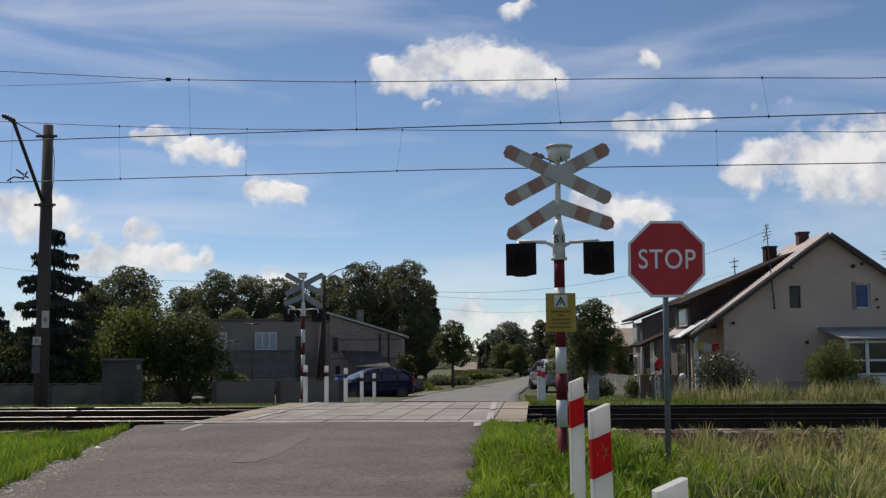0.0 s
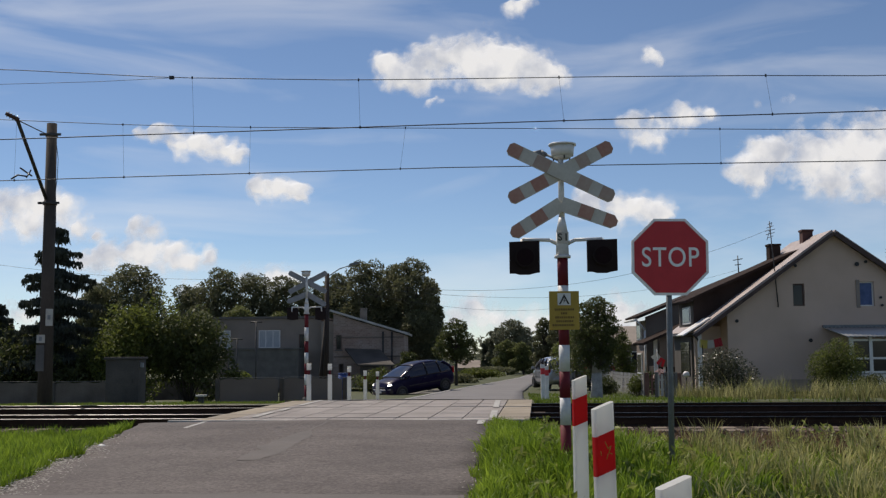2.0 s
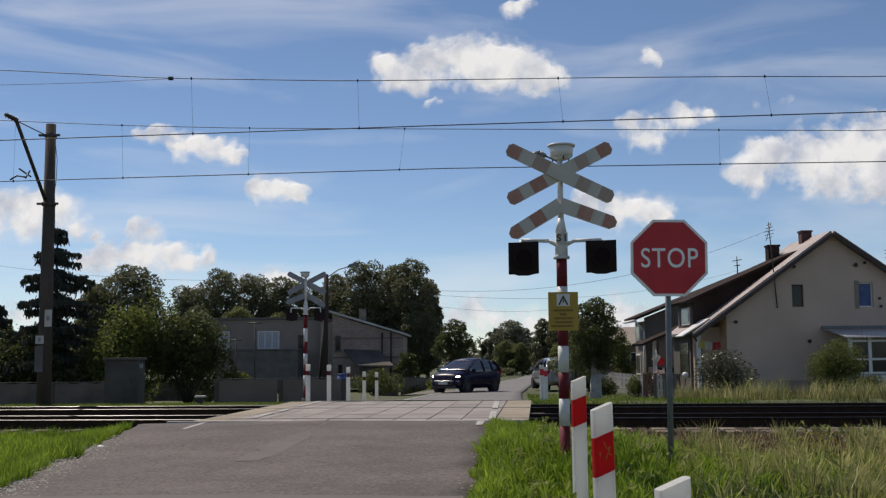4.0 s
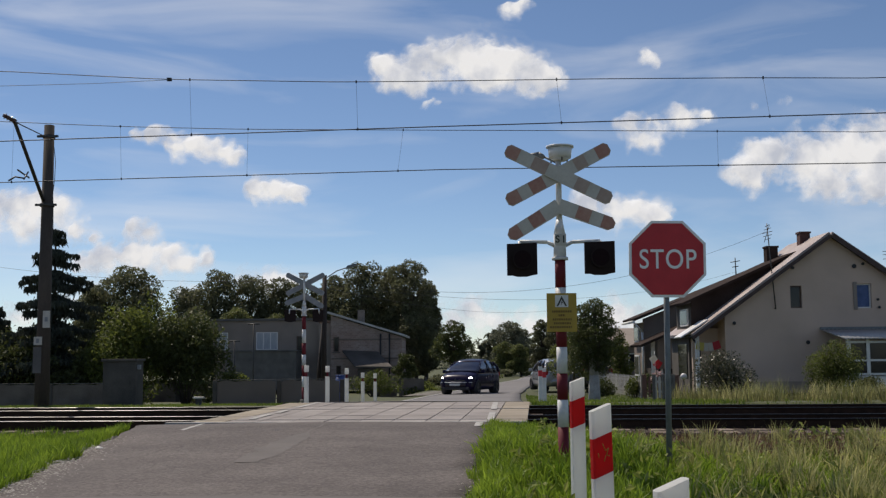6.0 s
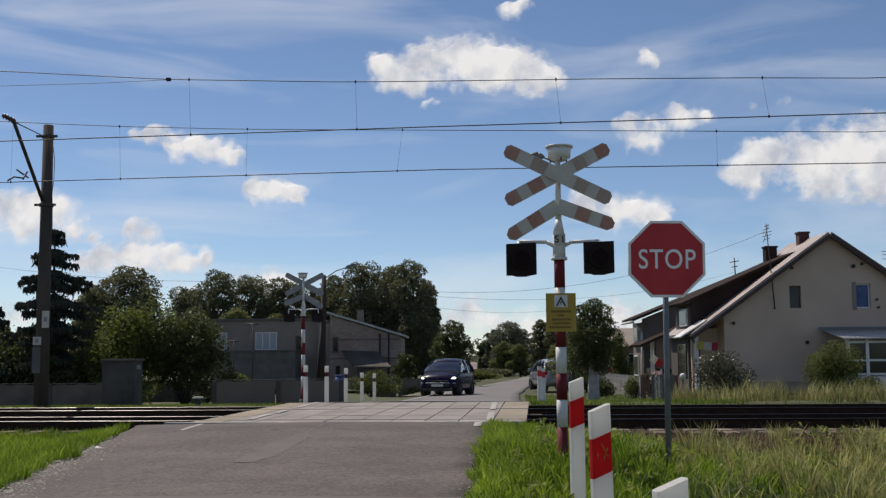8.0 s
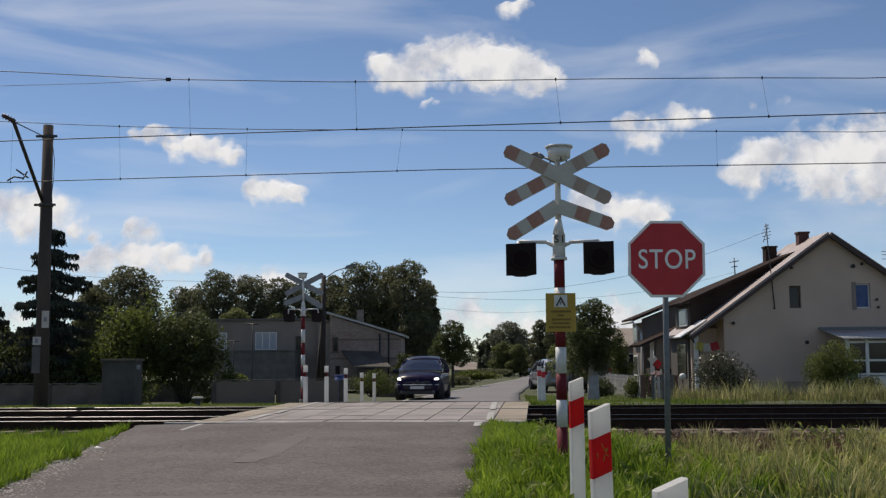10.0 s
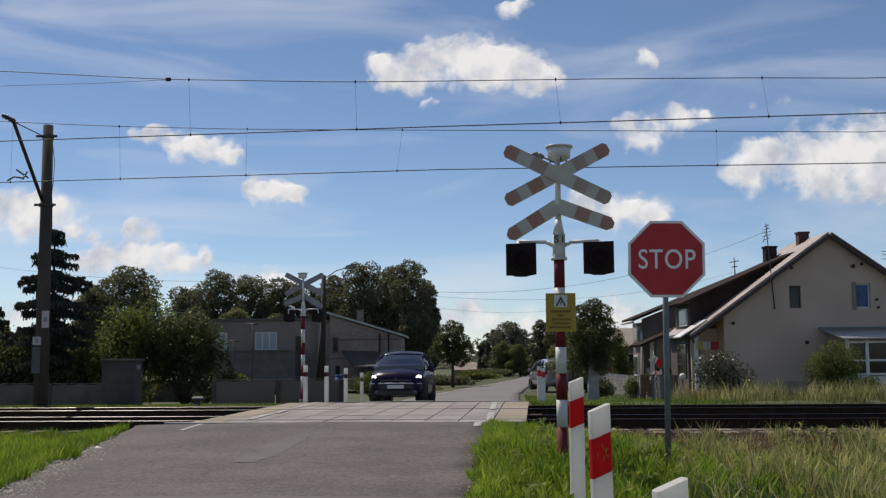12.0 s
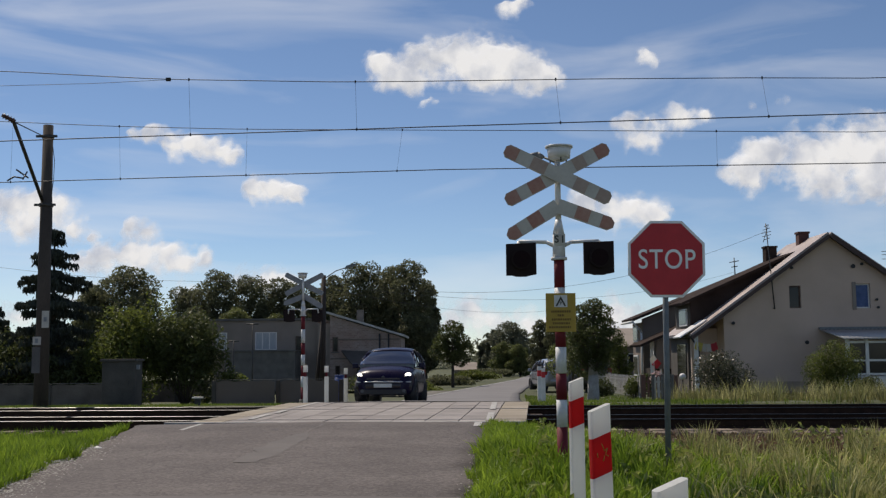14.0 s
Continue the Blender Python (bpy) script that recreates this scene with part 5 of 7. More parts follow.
def picket_fence(x0, y0, x1, y1, z, n, height, material, label, group):
    t = thing("picket_fence", pose(0, 0, 0), label, "fence", group)
    bm = bmesh.new()
    prism(bm, [(-0.045, 0), (0.045, 0), (0.045, height - 0.06), (0.0, height), (-0.045, height - 0.06)], 0.025)
    mesh = finish(bm, "picket", material)
    a = math.degrees(math.atan2(y1 - y0, x1 - x0))
    for k in range(n):
        u = (k + 0.5) / n
        piece("picket", mesh, t, pose(x0 + (x1 - x0) * u, y0 + (y1 - y0) * u, z + 0.06, 0, random.uniform(-1, 1), a))
    L = math.hypot(x1 - x0, y1 - y0)
    for hz in (0.25, height - 0.18):
        bm = bmesh.new()
        box(bm, 0, L, 0.027, 0.07, hz, hz + 0.07)
        r = part("rail", bm, material, t)
        r.matrix_basis = pose(x0, y0, z, 0, 0, a)
    for u in (0, 0.5, 1):
        bm = bmesh.new()
        box(bm, -0.06, 0.06, 0.0, 0.12, -0.2, height + 0.12, 0.01)
        p = part("post", bm, "concrete" if material != "gate_board" else "gate_board", t)
        p.matrix_basis = pose(x0 + (x1 - x0) * u, y0 + (y1 - y0) * u, z, 0, 0, a)


picket_fence(7.3, 56, 7.7, 42.5, -0.6, 46, 0.85, "pale_wood", "weathered picket fence along the front gardens", "garden fences")
picket_fence(7.7, 42, 8.7, 40.8, -0.55, 8, 0.8, "gate_board", "brown board garden gate", "garden fences")
picket_fence(7.45, 38.6, 8.05, 38.3, -0.45, 5, 0.78, "pale_wood", "pale grey picket panel beside tall grass", "garden fences")


# ---------------------------------------------------------------- trees and bushes
def blobs_leaves(rng, blobs, count, size, shell=0.55):
    """Small folded leaf clumps scattered in the outer part of a set of lumps."""
    verts, faces = [], []
    vols = [b[3] * b[4] * b[5] for b in blobs]
    tot = sum(v ** 0.67 for v in vols)
    for b, v in zip(blobs, vols):
        k = int(count * v ** 0.67 / tot)
        for _ in range(k):
            d = Vector((rng.gauss(0, 1), rng.gauss(0, 1), rng.gauss(0, 1))).normalized()
            r = shell + (1 - shell) * rng.random() ** 0.6
            r *= 1 + 0.22 * noise.noise((b[0] + d.x * 2.1, b[1] + d.y * 2.1, b[2] + d.z * 2.1)) + (0.12 if rng.random() < 0.06 else 0)
            c = Vector((b[0] + d.x * r * b[3], b[1] + d.y * r * b[4], b[2] + d.z * r * b[5]))
            s = size * rng.uniform(0.55, 1.3)
            e = Euler((rng.uniform(-1.1, 1.1), rng.uniform(-1.1, 1.1), rng.uniform(0, 6.28))).to_matrix()
            n0 = len(verts)
            for q in ((-1, 0, 0), (0, -0.45, 0.18), (1, 0, 0), (0, 0.45, 0.18)):
                verts.append(tuple(c + e @ Vector(q) * s * 0.5))
            faces.append((n0, n0 + 1, n0 + 2))
            faces.append((n0, n0 + 2, n0 + 3))
    return verts, faces


def tree(name, x, y, z, height, width, label, seed, leaf="leaf", count=7000, size=0.3, trunk=0.16, clear=0.22, lumps=16, bark="bark", squash=1.0, group="", category="tree", grow=1.28):
    """Tapered trunk, limbs to every lump, and a crown of many leaf clumps with gaps."""
    rng = random.Random(seed)
    t = thing(name, pose(x, y, z), label, category, group)
    if leaf in ("leaf_far", "leaf_haze", "leaf_mid"):
        count, size = int(count * 1.7), size * 0.74
    height, width = height * grow, width * grow
    c0 = height * clear
    bm = bmesh.new()
    top = Vector((rng.uniform(-0.1, 0.1) * width, rng.uniform(-0.1, 0.1) * width, height * 0.8))
    knots = [Vector((0, 0, -0.3)), Vector((rng.uniform(-0.05, 0.05), 0, c0)), top * 0.6 + Vector((0, 0, height * 0.03)), top]
    for i, (a, b) in enumerate(zip(knots, knots[1:])):
        tube(bm, a, b, trunk * (1 - 0.3 * i), trunk * (1 - 0.3 * (i + 1)), 9)
    if bark == "limed":
        part("trunk", bm, "limed", t, "limewashed pale trunk")
    else:
        part("trunk", bm, "bark", t)
    blobs = []
    for k in range(lumps):
        u = k / max(1, lumps - 1)
        zc = c0 + (height - c0) * (0.12 + 0.76 * u)
        spread = math.sin(math.pi * min(1, 0.18 + 0.74 * u)) ** 0.8 * width / 2 * squash
        a = k * 2.4 + rng.uniform(-0.5, 0.5)
        q = rng.uniform(0.35, 0.78)
        rr = max(0.22, 0.19) * width * rng.uniform(0.75, 1.2) * (1.05 - 0.35 * u)
        blobs.append((math.cos(a) * spread * q, math.sin(a) * spread * q, zc, rr, rr, rr * rng.uniform(0.65, 0.9)))
    for b in blobs:
        bm = bmesh.new()
        s = knots[1].lerp(knots[3], rng.uniform(0.0, 0.7))
        if b[2] > s.z:
            tube(bm, s, (b[0], b[1], b[2]), trunk * 0.3, trunk * 0.08, 6)
        else:
            tube(bm, knots[1], (b[0], b[1], b[2]), trunk * 0.3, trunk * 0.08, 6)
        part("limb", bm, "bark", t)
    v, f = blobs_leaves(rng, blobs, count, size)
    ob = new("crown", from_arrays("crown", v, f, leaf))
    ob.parent = t
    return t


def spruce(x, y, z, height, width, seed):
    """Straight trunk, tiers of long drooping branches with hanging sprays, gaps between the tiers."""
    rng = random.Random(seed)
    t = thing("spruce_tree", pose(x, y, z), "tall dark green spruce with drooping tiers", "tree")
    bm = bmesh.new()
    tube(bm, (0, 0, -0.3), (0, 0, height * 0.97), 0.16, 0.02, 9)
    part("trunk", bm, "bark", t)
    verts, faces, bm = [], [], bmesh.new()

    def spray(c, drop, size):
        e = Euler((rng.uniform(-0.5, 0.5), rng.uniform(-0.5, 0.5), rng.uniform(0, 6.28))).to_matrix()
        n0 = len(verts)
        for q in ((-0.22, 0, 0), (0.22, 0, 0.08), (0.10, 0.05, -drop), (-0.04, -0.04, -drop * 0.8)):
            verts.append(tuple(c + e @ Vector(q) * size))
        faces.extend(((n0, n0 + 1, n0 + 2), (n0, n0 + 2, n0 + 3)))

    h, tier = height * 0.06, 0
    while h < height * 0.985:
        u = h / height
        R = max(0.18, width / 2 * (1 - u) ** 0.62 * (1.06 if tier % 2 else 0.82))
        m = 9 if u < 0.75 else 6
        a0 = rng.uniform(0, 6)
        for k in range(m):
            a = a0 + k * math.tau / m + rng.uniform(-0.25, 0.25)
            L = R * rng.uniform(0.68, 1.12)
            root = Vector((0, 0, h + 0.12 * L))
            tip = Vector((math.cos(a) * L, math.sin(a) * L, h - 0.16 * L * rng.uniform(0.5, 1.5)))
            mid = root.lerp(tip, 0.55) - Vector((0, 0, 0.10 * L))
            tube(bm, root, mid, 0.024, 0.014, 4, caps=False)
            tube(bm, mid, tip, 0.014, 0.005, 4, caps=False)
            steps = int(34 * L) + 10
            side = Vector((-math.sin(a), math.cos(a), 0))
            for i in range(steps):
                w = ((i + rng.random()) / steps) ** 0.85
                c = root.lerp(mid, w / 0.55) if w < 0.55 else mid.lerp(tip, (w - 0.55) / 0.45)
                wide = 0.15 * L * math.sin(math.pi * min(1.0, 0.2 + w * 0.78)) + 0.05
                for q in range(4):
                    spray(c + side * rng.gauss(0, wide) + Vector((0, 0, rng.uniform(-0.06, 0.05))), rng.uniform(0.5, 1.6), rng.uniform(0.09, 0.20))
        h += height * (0.115 if tier % 2 else 0.065) * (1.0 - 0.40 * u)
        tier += 1
    tagged(part("branches", bm, "bark", t), kind="stuff")
    ob = new("crown", from_arrays("crown", verts, faces, "needle"))
    ob.parent = t


spruce(-14.55, 40.0, -0.6, 6.75, 5.5, 3)
spruce(-17.4, 41.5, -0.6, 3.9, 5.0, 4)


def bush(x, y, z, w, d, h, label, seed, leaf="leaf_bright", count=4200, size=0.16, lumps=12, category="bush"):
    rng = random.Random(seed)
    t = thing("bush", pose(x, y, z), label, category, "bushes and shrubs")
    blobs = []
    for k in range(lumps):
        bm = bmesh.new()
        a = k * 2.4
        q = math.sqrt((k + 0.5) / lumps) * 0.72
        rr = rng.uniform(0.24, 0.36)
        zc = h * rng.uniform(0.32, 0.72) * (1.08 - 0.45 * q)
        blobs.append((math.cos(a) * q * w / 2, math.sin(a) * q * d / 2, zc, rr * w * 0.72, rr * d * 0.72, rr * h * 0.9))
        tube(bm, (0, 0, -0.15), blobs[-1][:3], 0.03, 0.012, 5)
        part("stem", bm, "bark", t)
    v, f = blobs_leaves(rng, blobs, count, size, 0.5)
    ob = new("foliage", from_arrays("foliage", v, f, leaf))
    ob.parent = t


# left gardens
# sun and shade put into leaf colour: leaf_bright for sunlit bushes, leaf for shaded
bush(-11.1, 38.5, -0.6, 3.3, 2.8, 4.5, "large sunlit green bush beside the cabinet", 11, "leaf_bright", 9000, 0.17, 18)
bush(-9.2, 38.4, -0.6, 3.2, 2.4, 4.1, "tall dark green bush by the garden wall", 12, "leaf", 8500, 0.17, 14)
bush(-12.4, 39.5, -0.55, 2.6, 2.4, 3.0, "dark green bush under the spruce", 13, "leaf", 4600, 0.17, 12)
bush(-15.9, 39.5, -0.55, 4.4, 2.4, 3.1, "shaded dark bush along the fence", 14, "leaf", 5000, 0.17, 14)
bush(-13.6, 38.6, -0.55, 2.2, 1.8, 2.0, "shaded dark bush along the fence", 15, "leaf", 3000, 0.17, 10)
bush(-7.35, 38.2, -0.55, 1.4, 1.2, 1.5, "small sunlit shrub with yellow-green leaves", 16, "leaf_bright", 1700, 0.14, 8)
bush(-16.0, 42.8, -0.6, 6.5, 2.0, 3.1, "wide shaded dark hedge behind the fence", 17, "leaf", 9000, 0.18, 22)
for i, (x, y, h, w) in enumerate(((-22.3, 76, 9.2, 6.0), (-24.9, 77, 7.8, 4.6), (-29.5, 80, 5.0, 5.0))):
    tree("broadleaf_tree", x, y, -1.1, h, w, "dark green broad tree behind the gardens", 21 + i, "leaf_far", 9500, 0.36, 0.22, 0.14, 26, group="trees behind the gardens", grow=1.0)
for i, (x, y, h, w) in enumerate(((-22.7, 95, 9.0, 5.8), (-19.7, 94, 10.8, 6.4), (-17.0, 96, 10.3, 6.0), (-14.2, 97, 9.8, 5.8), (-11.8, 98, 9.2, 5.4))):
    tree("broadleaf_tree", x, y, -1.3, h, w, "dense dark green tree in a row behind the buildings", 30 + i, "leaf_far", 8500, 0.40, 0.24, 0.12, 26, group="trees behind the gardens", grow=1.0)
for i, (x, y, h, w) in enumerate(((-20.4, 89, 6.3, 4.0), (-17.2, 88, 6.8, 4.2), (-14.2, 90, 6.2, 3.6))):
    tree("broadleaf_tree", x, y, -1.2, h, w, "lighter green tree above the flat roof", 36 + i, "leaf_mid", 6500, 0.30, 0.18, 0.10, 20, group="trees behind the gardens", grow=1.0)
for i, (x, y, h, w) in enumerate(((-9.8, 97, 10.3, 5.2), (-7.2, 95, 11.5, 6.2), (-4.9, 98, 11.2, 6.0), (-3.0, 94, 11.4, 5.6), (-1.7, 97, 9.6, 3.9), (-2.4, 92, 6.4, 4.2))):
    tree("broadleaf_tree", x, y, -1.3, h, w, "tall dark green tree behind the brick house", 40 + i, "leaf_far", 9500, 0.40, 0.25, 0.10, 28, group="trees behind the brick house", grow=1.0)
tree("broadleaf_tree", 0.60, 75, -1.05, 4.75, 2.95, "small round-crowned tree beside the road", 50, "leaf", 6500, 0.20, 0.13, 0.33, 20, group="street trees", grow=1.0)
tree("broadleaf_tree", -2.6, 70, -1.0, 1.9, 1.4, "dark young conifer-like tree by the drive", 51, "leaf", 2600, 0.2, 0.08, 0.1, 10, group="street trees")
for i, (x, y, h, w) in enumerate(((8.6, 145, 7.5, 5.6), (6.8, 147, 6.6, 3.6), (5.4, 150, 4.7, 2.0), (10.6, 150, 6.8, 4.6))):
    tree("broadleaf_tree", x, y, -1.6, h, w, "distant green tree at the bend of the road", 60 + i, "leaf_haze", 6000, 0.42, 0.22, 0.10, 20, group="distant trees", grow=1.0)
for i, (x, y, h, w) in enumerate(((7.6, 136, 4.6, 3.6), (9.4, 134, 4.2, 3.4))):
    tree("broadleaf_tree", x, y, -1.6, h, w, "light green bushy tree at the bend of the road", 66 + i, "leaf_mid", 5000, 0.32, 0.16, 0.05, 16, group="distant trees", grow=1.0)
for i, (x, y, h, w) in enumerate(((9.0, 100, 6.1, 2.7), (10.2, 97, 7.0, 2.9), (12.2, 110, 7.2, 4.4), (11.4, 90, 5.2, 2.8))):
    tree("broadleaf_tree", x, y, -1.4, h, w, "dark roadside tree beyond the parked cars", 70 + i, "leaf_far", 5500, 0.28, 0.18, 0.10, 20, group="street trees", grow=1.0)
tree("limewashed_tree", 4.98, 36.2, -0.45, 3.6, 2.0, "leafy tree with a limewashed trunk", 80, "leaf", 13000, 0.10, 0.24, 0.26, 30, bark="limed", group="street trees", grow=1.0)
tree("broadleaf_tree", 6.2, 52, -0.8, 3.0, 2.2, "small green tree by the garden fence", 81, "leaf_bright", 3200, 0.15, 0.09, 0.2, 10, group="street trees")
tree("broadleaf_tree", 9.75, 60, -0.9, 3.2, 1.9, "light green leafy tree between the houses", 82, "leaf_bright", 4500, 0.14, 0.08, 0.1, 16, group="street trees", grow=1.0)
# right gardens
bush(11.35, 44.0, -0.6, 2.6, 1.9, 2.2, "glossy dark shrub in front of the house", 90, "shrub", 4200, 0.13, 14)
bush(15.15, 42.0, -0.5, 2.25, 1.9, 2.35, "rounded bright green bush before the gable", 91, "leaf_bright", 12000, 0.09, 24)
bush(16.6, 42.6, -0.65, 1.2, 1.2, 1.0, "low rounded bush beside the larger one", 92, "leaf", 1900, 0.1, 8)
bush(7.6, 43.2, -0.6, 1.0, 0.9, 1.1, "light green clipped garden bush", 93, "leaf_bright", 1500, 0.11, 8)
bush(8.5, 42.0, -0.55, 1.0, 0.9, 1.25, "bush covered in pale pink blossom", 94, "hydrangea", 1500, 0.10, 8)
bush(6.7, 46.2, -0.65, 1.4, 1.2, 1.0, "low dark green hedge by the fence", 95, "leaf", 1700, 0.12, 8)
bush(8.9, 46.0, -0.65, 1.4, 1.2, 1.15, "dark garden shrub beneath the porch", 97, "leaf", 1900, 0.12, 8)
bush(-4.0, 60.5, -1.1, 3.0, 1.6, 1.7, "low yellow-green leafy plants beside the drive", 96, "leaf_bright", 2600, 0.14, 10)
for i, (x, y, w) in enumerate(((0.2, 84, 4.5), (3.0, 104, 5.0), (5.3, 128, 6.0), (-1.5, 66, 3.0))):
    bush(x, y, -1.35, w, 3.0, 1.15, "overgrown green roadside bank", 100 + i, "leaf_bright" if i % 2 else "leaf_far", 2600, 0.26, 10)


# far woods along the horizon
def far_woods():
    rng = random.Random(9)
    blobs = []
    for k in range(150):
        x = -170 + 340 * k / 149 + rng.uniform(-2, 2)
        y = 230 + rng.uniform(-10, 30)
        r = rng.uniform(3.0, 5.5)
        blobs.append((x, y, -1.5 + r * 0.5, r, r, r * rng.uniform(0.8, 1.2)))
    v, f = blobs_leaves(rng, blobs, 30000, 1.1, 0.6)
    tagged(new("far_woods", from_arrays("far_woods", v, f, "leaf_haze")), "distant dark green belt of woods", "woods", kind="stuff")


far_woods()


# ---------------------------------------------------------------- grass
def grass_patch(name, count, region, height, width, material, label, seed, lean=0.35, clump=0.6):
    """Blades as narrow bent triangles, gathered in tufts. region(rng) gives x, y or None."""
    rng = random.Random(seed)
    verts, faces = [], []
    done = 0
    while done < count:
        p = region(rng)
        done += 1
        if p is None:
            continue
        x, y = p
        d = noise.noise((x * clump, y * clump, seed)) * 0.5 + 0.5
        if rng.random() > 0.35 + 0.9 * d:
            continue
        h = rng.uniform(*height) * (0.65 + 0.7 * d)
        a, s = rng.uniform(0, math.tau), lean * rng.uniform(0.2, 1.2)
        w = width * rng.uniform(0.7, 1.4)
        z = ground_z(x, y) - 0.06
        b = rng.uniform(0, math.pi)
        dx, dy = math.cos(b) * w, math.sin(b) * w
        lx, ly = math.cos(a) * s * h, math.sin(a) * s * h
        n0 = len(verts)
        verts += [(x - dx, y - dy, z), (x + dx, y + dy, z), (x + dx * 0.7 + lx * 0.35, y + dy * 0.7 + ly * 0.35, z + h * 0.6), (x - dx * 0.7 + lx * 0.35, y - dy * 0.7 + ly * 0.35, z + h * 0.6), (x + lx, y + ly, z + h)]
        faces += [(n0, n0 + 1, n0 + 2, n0 + 3), (n0 + 3, n0 + 2, n0 + 4)]
    return tagged(new(name, from_arrays(name, verts, faces, material)), label, "grass", kind="stuff")


def road_right(y):
    return lerp(y, ROAD_Y, ROAD_R)


def right_verge(rng):
    y = 3.0 + 16.3 * rng.random() ** 0.8
    x = road_right(y) + (9.5 * rng.random() ** 1.25) - 0.06 + 0.2 * noise.noise((y * 1.3, 0, 0)) + 0.1 * noise.noise((y * 5.3, 0, 0))
    if y - TURN * x > 13.5 + 1.0 * noise.noise((x * 0.7, 2, 0)) + 2.4 * max(0.0, 2.6 - x) + 2.0 * min(1.0, max(0.0, (x - 4.7) / 1.2)) and x > 1.9:
        return None
    return x, y


def right_dry(rng):
    y = 5 + 13.4 * rng.random()
    x = 1.8 + 8.5 * rng.random() ** 0.7
    if y - TURN * x > 13.4 + 0.8 * noise.noise((x * 0.9, 4, 0)) + 2.2 * min(1.0, max(0.0, (x - 4.7) / 1.2)) or rng.random() > (x - 1.0) / 4.0:
        return None
    return x, y


def left_verge(rng):
    y = 8.5 + 10.3 * rng.random()
    x = lerp(y, ROAD_Y, ROAD_L) - 0.12 - 4.5 * rng.random() ** 1.5 + 0.3 * noise.noise((y * 1.3, 4, 0))
    if y - TURN * x > 19.0:
        return None
    return x, y


def far_left(rng):
    x = -17 + 16 * rng.random()
    y = 27.6 + 9 * rng.random() + 0.084 * -x
    if x > lerp(y, FAR_Y, FAR_L) - 0.25 or -10.4 < x < -9.2 and y > 32.5:
        return None
    return x, y


def far_right(rng):
    y = 26.8 + 22 * rng.random() ** 1.5
    x = lerp(y, FAR_Y, FAR_R) + 0.25 + 14 * rng.random() ** 1.3
    if y - TURN * x < 27.0 or x > 7.6 and rng.random() > 0.12:
        return None
    return x, y


def far_right_tall(rng):
    x = 7.4 + 11.5 * rng.random()
    y = 27.6 + 13 * rng.random() + TURN * x
    if noise.noise((x * 0.8, y * 0.35, 3)) + 0.5 * noise.noise((x * 2.1, y, 7)) < 0.02:
        return None
    return x, y


grass_patch("verge_grass", 110000, right_verge, (0.05, 0.17), 0.006, "grass", "lush bright green roadside grass", 1, 0.5, 3.0)


def fanned_tufts(name, count, region, blades, height, width, material, label, seed, fan=0.75):
    """Separate grass tufts: blades that fan out and bend over from one root."""
    rng = random.Random(seed)
    verts, faces = [], []
    for _ in range(count):
        p = region(rng)
        if p is None:
            continue
        x0, y0 = p
        z0 = ground_z(x0, y0) - 0.06
        big = rng.uniform(0.65, 1.25)
        swing = rng.uniform(0, math.tau)
        for _ in range(blades):
            a = rng.uniform(0, math.tau)
            h = rng.uniform(*height) * big
            out = h * fan * rng.random()
            ox = math.cos(a) * out + 0.25 * h * math.cos(swing)
            oy = math.sin(a) * out + 0.25 * h * math.sin(swing)
            r = 0.04 * rng.random()
            bx, by = x0 + math.cos(a) * r, y0 + math.sin(a) * r
            w = width * rng.uniform(0.6, 1.3)
            b = rng.uniform(0, math.pi)
            dx, dy, n0 = math.cos(b) * w, math.sin(b) * w, len(verts)
            drop = h * (1 - 0.45 * (out / h) ** 2)
            verts += [(bx - dx, by - dy, z0), (bx + dx, by + dy, z0), (bx + dx + ox * 0.45, by + dy + oy * 0.45, z0 + h * 0.66), (bx - dx + ox * 0.45, by - dy + oy * 0.45, z0 + h * 0.66), (bx + ox, by + oy, z0 + drop)]
            faces += [(n0, n0 + 1, n0 + 2, n0 + 3), (n0 + 3, n0 + 2, n0 + 4)]
    return tagged(new(name, from_arrays(name, verts, faces, material)), label, "grass", kind="stuff")


def near_green(rng):
    p = right_verge(rng)
    return (p[0] + 0.12, p[1]) if p and p[1] < 16.6 and rng.random() < 1.25 - 0.17 * p[0] else None


fanned_tufts("grass_tufts", 5200, near_green, 20, (0.12, 0.30), 0.0065, "grass", "fresh green grass tufts along the road", 21)
fanned_tufts("pale_grass_tufts", 2600, right_dry, 20, (0.16, 0.40), 0.006, "dry_grass", "pale green and straw-coloured grass tufts", 22, 0.95)
grass_patch("seeding_grass", 16000, right_dry, (0.10, 0.34), 0.0055, "dry_grass", "tall pale seeding grass on the verge", 2, 0.9, 3.0)
grass_patch("verge_grass", 38000, left_verge, (0.08, 0.24), 0.008, "grass", "bright green grass beside the near road", 3, 0.6, 1.7)
grass_patch("far_verge_grass", 26000, far_left, (0.04, 0.13), 0.012, "far_lawn", "short green grass between track and fences", 4, 0.5)
grass_patch("far_verge_grass", 26000, far_right, (0.04, 0.16), 0.012, "far_lawn", "green grass beyond the tracks", 5, 0.5)
grass_patch("wild_weeds", 16000, far_right_tall, (0.12, 0.5), 0.012, "olive", "dark olive wild weeds before the house", 8, 0.5)
grass_patch("tall_grass", 8000, far_right_tall, (0.25, 0.8), 0.007, "dry_grass", "tall pale wild grass before the house", 6, 0.5)


def weeds(rng):
    x = 2.0 + 8 * rng.random()
    y = 13.4 + 4.0 * rng.random() ** 1.2 + TURN * x
    return x, y


grass_patch("track_weeds", 14000, weeds, (0.05, 0.20), 0.010, "weed", "brown weeds along the ballast shoulder", 7, 0.6)


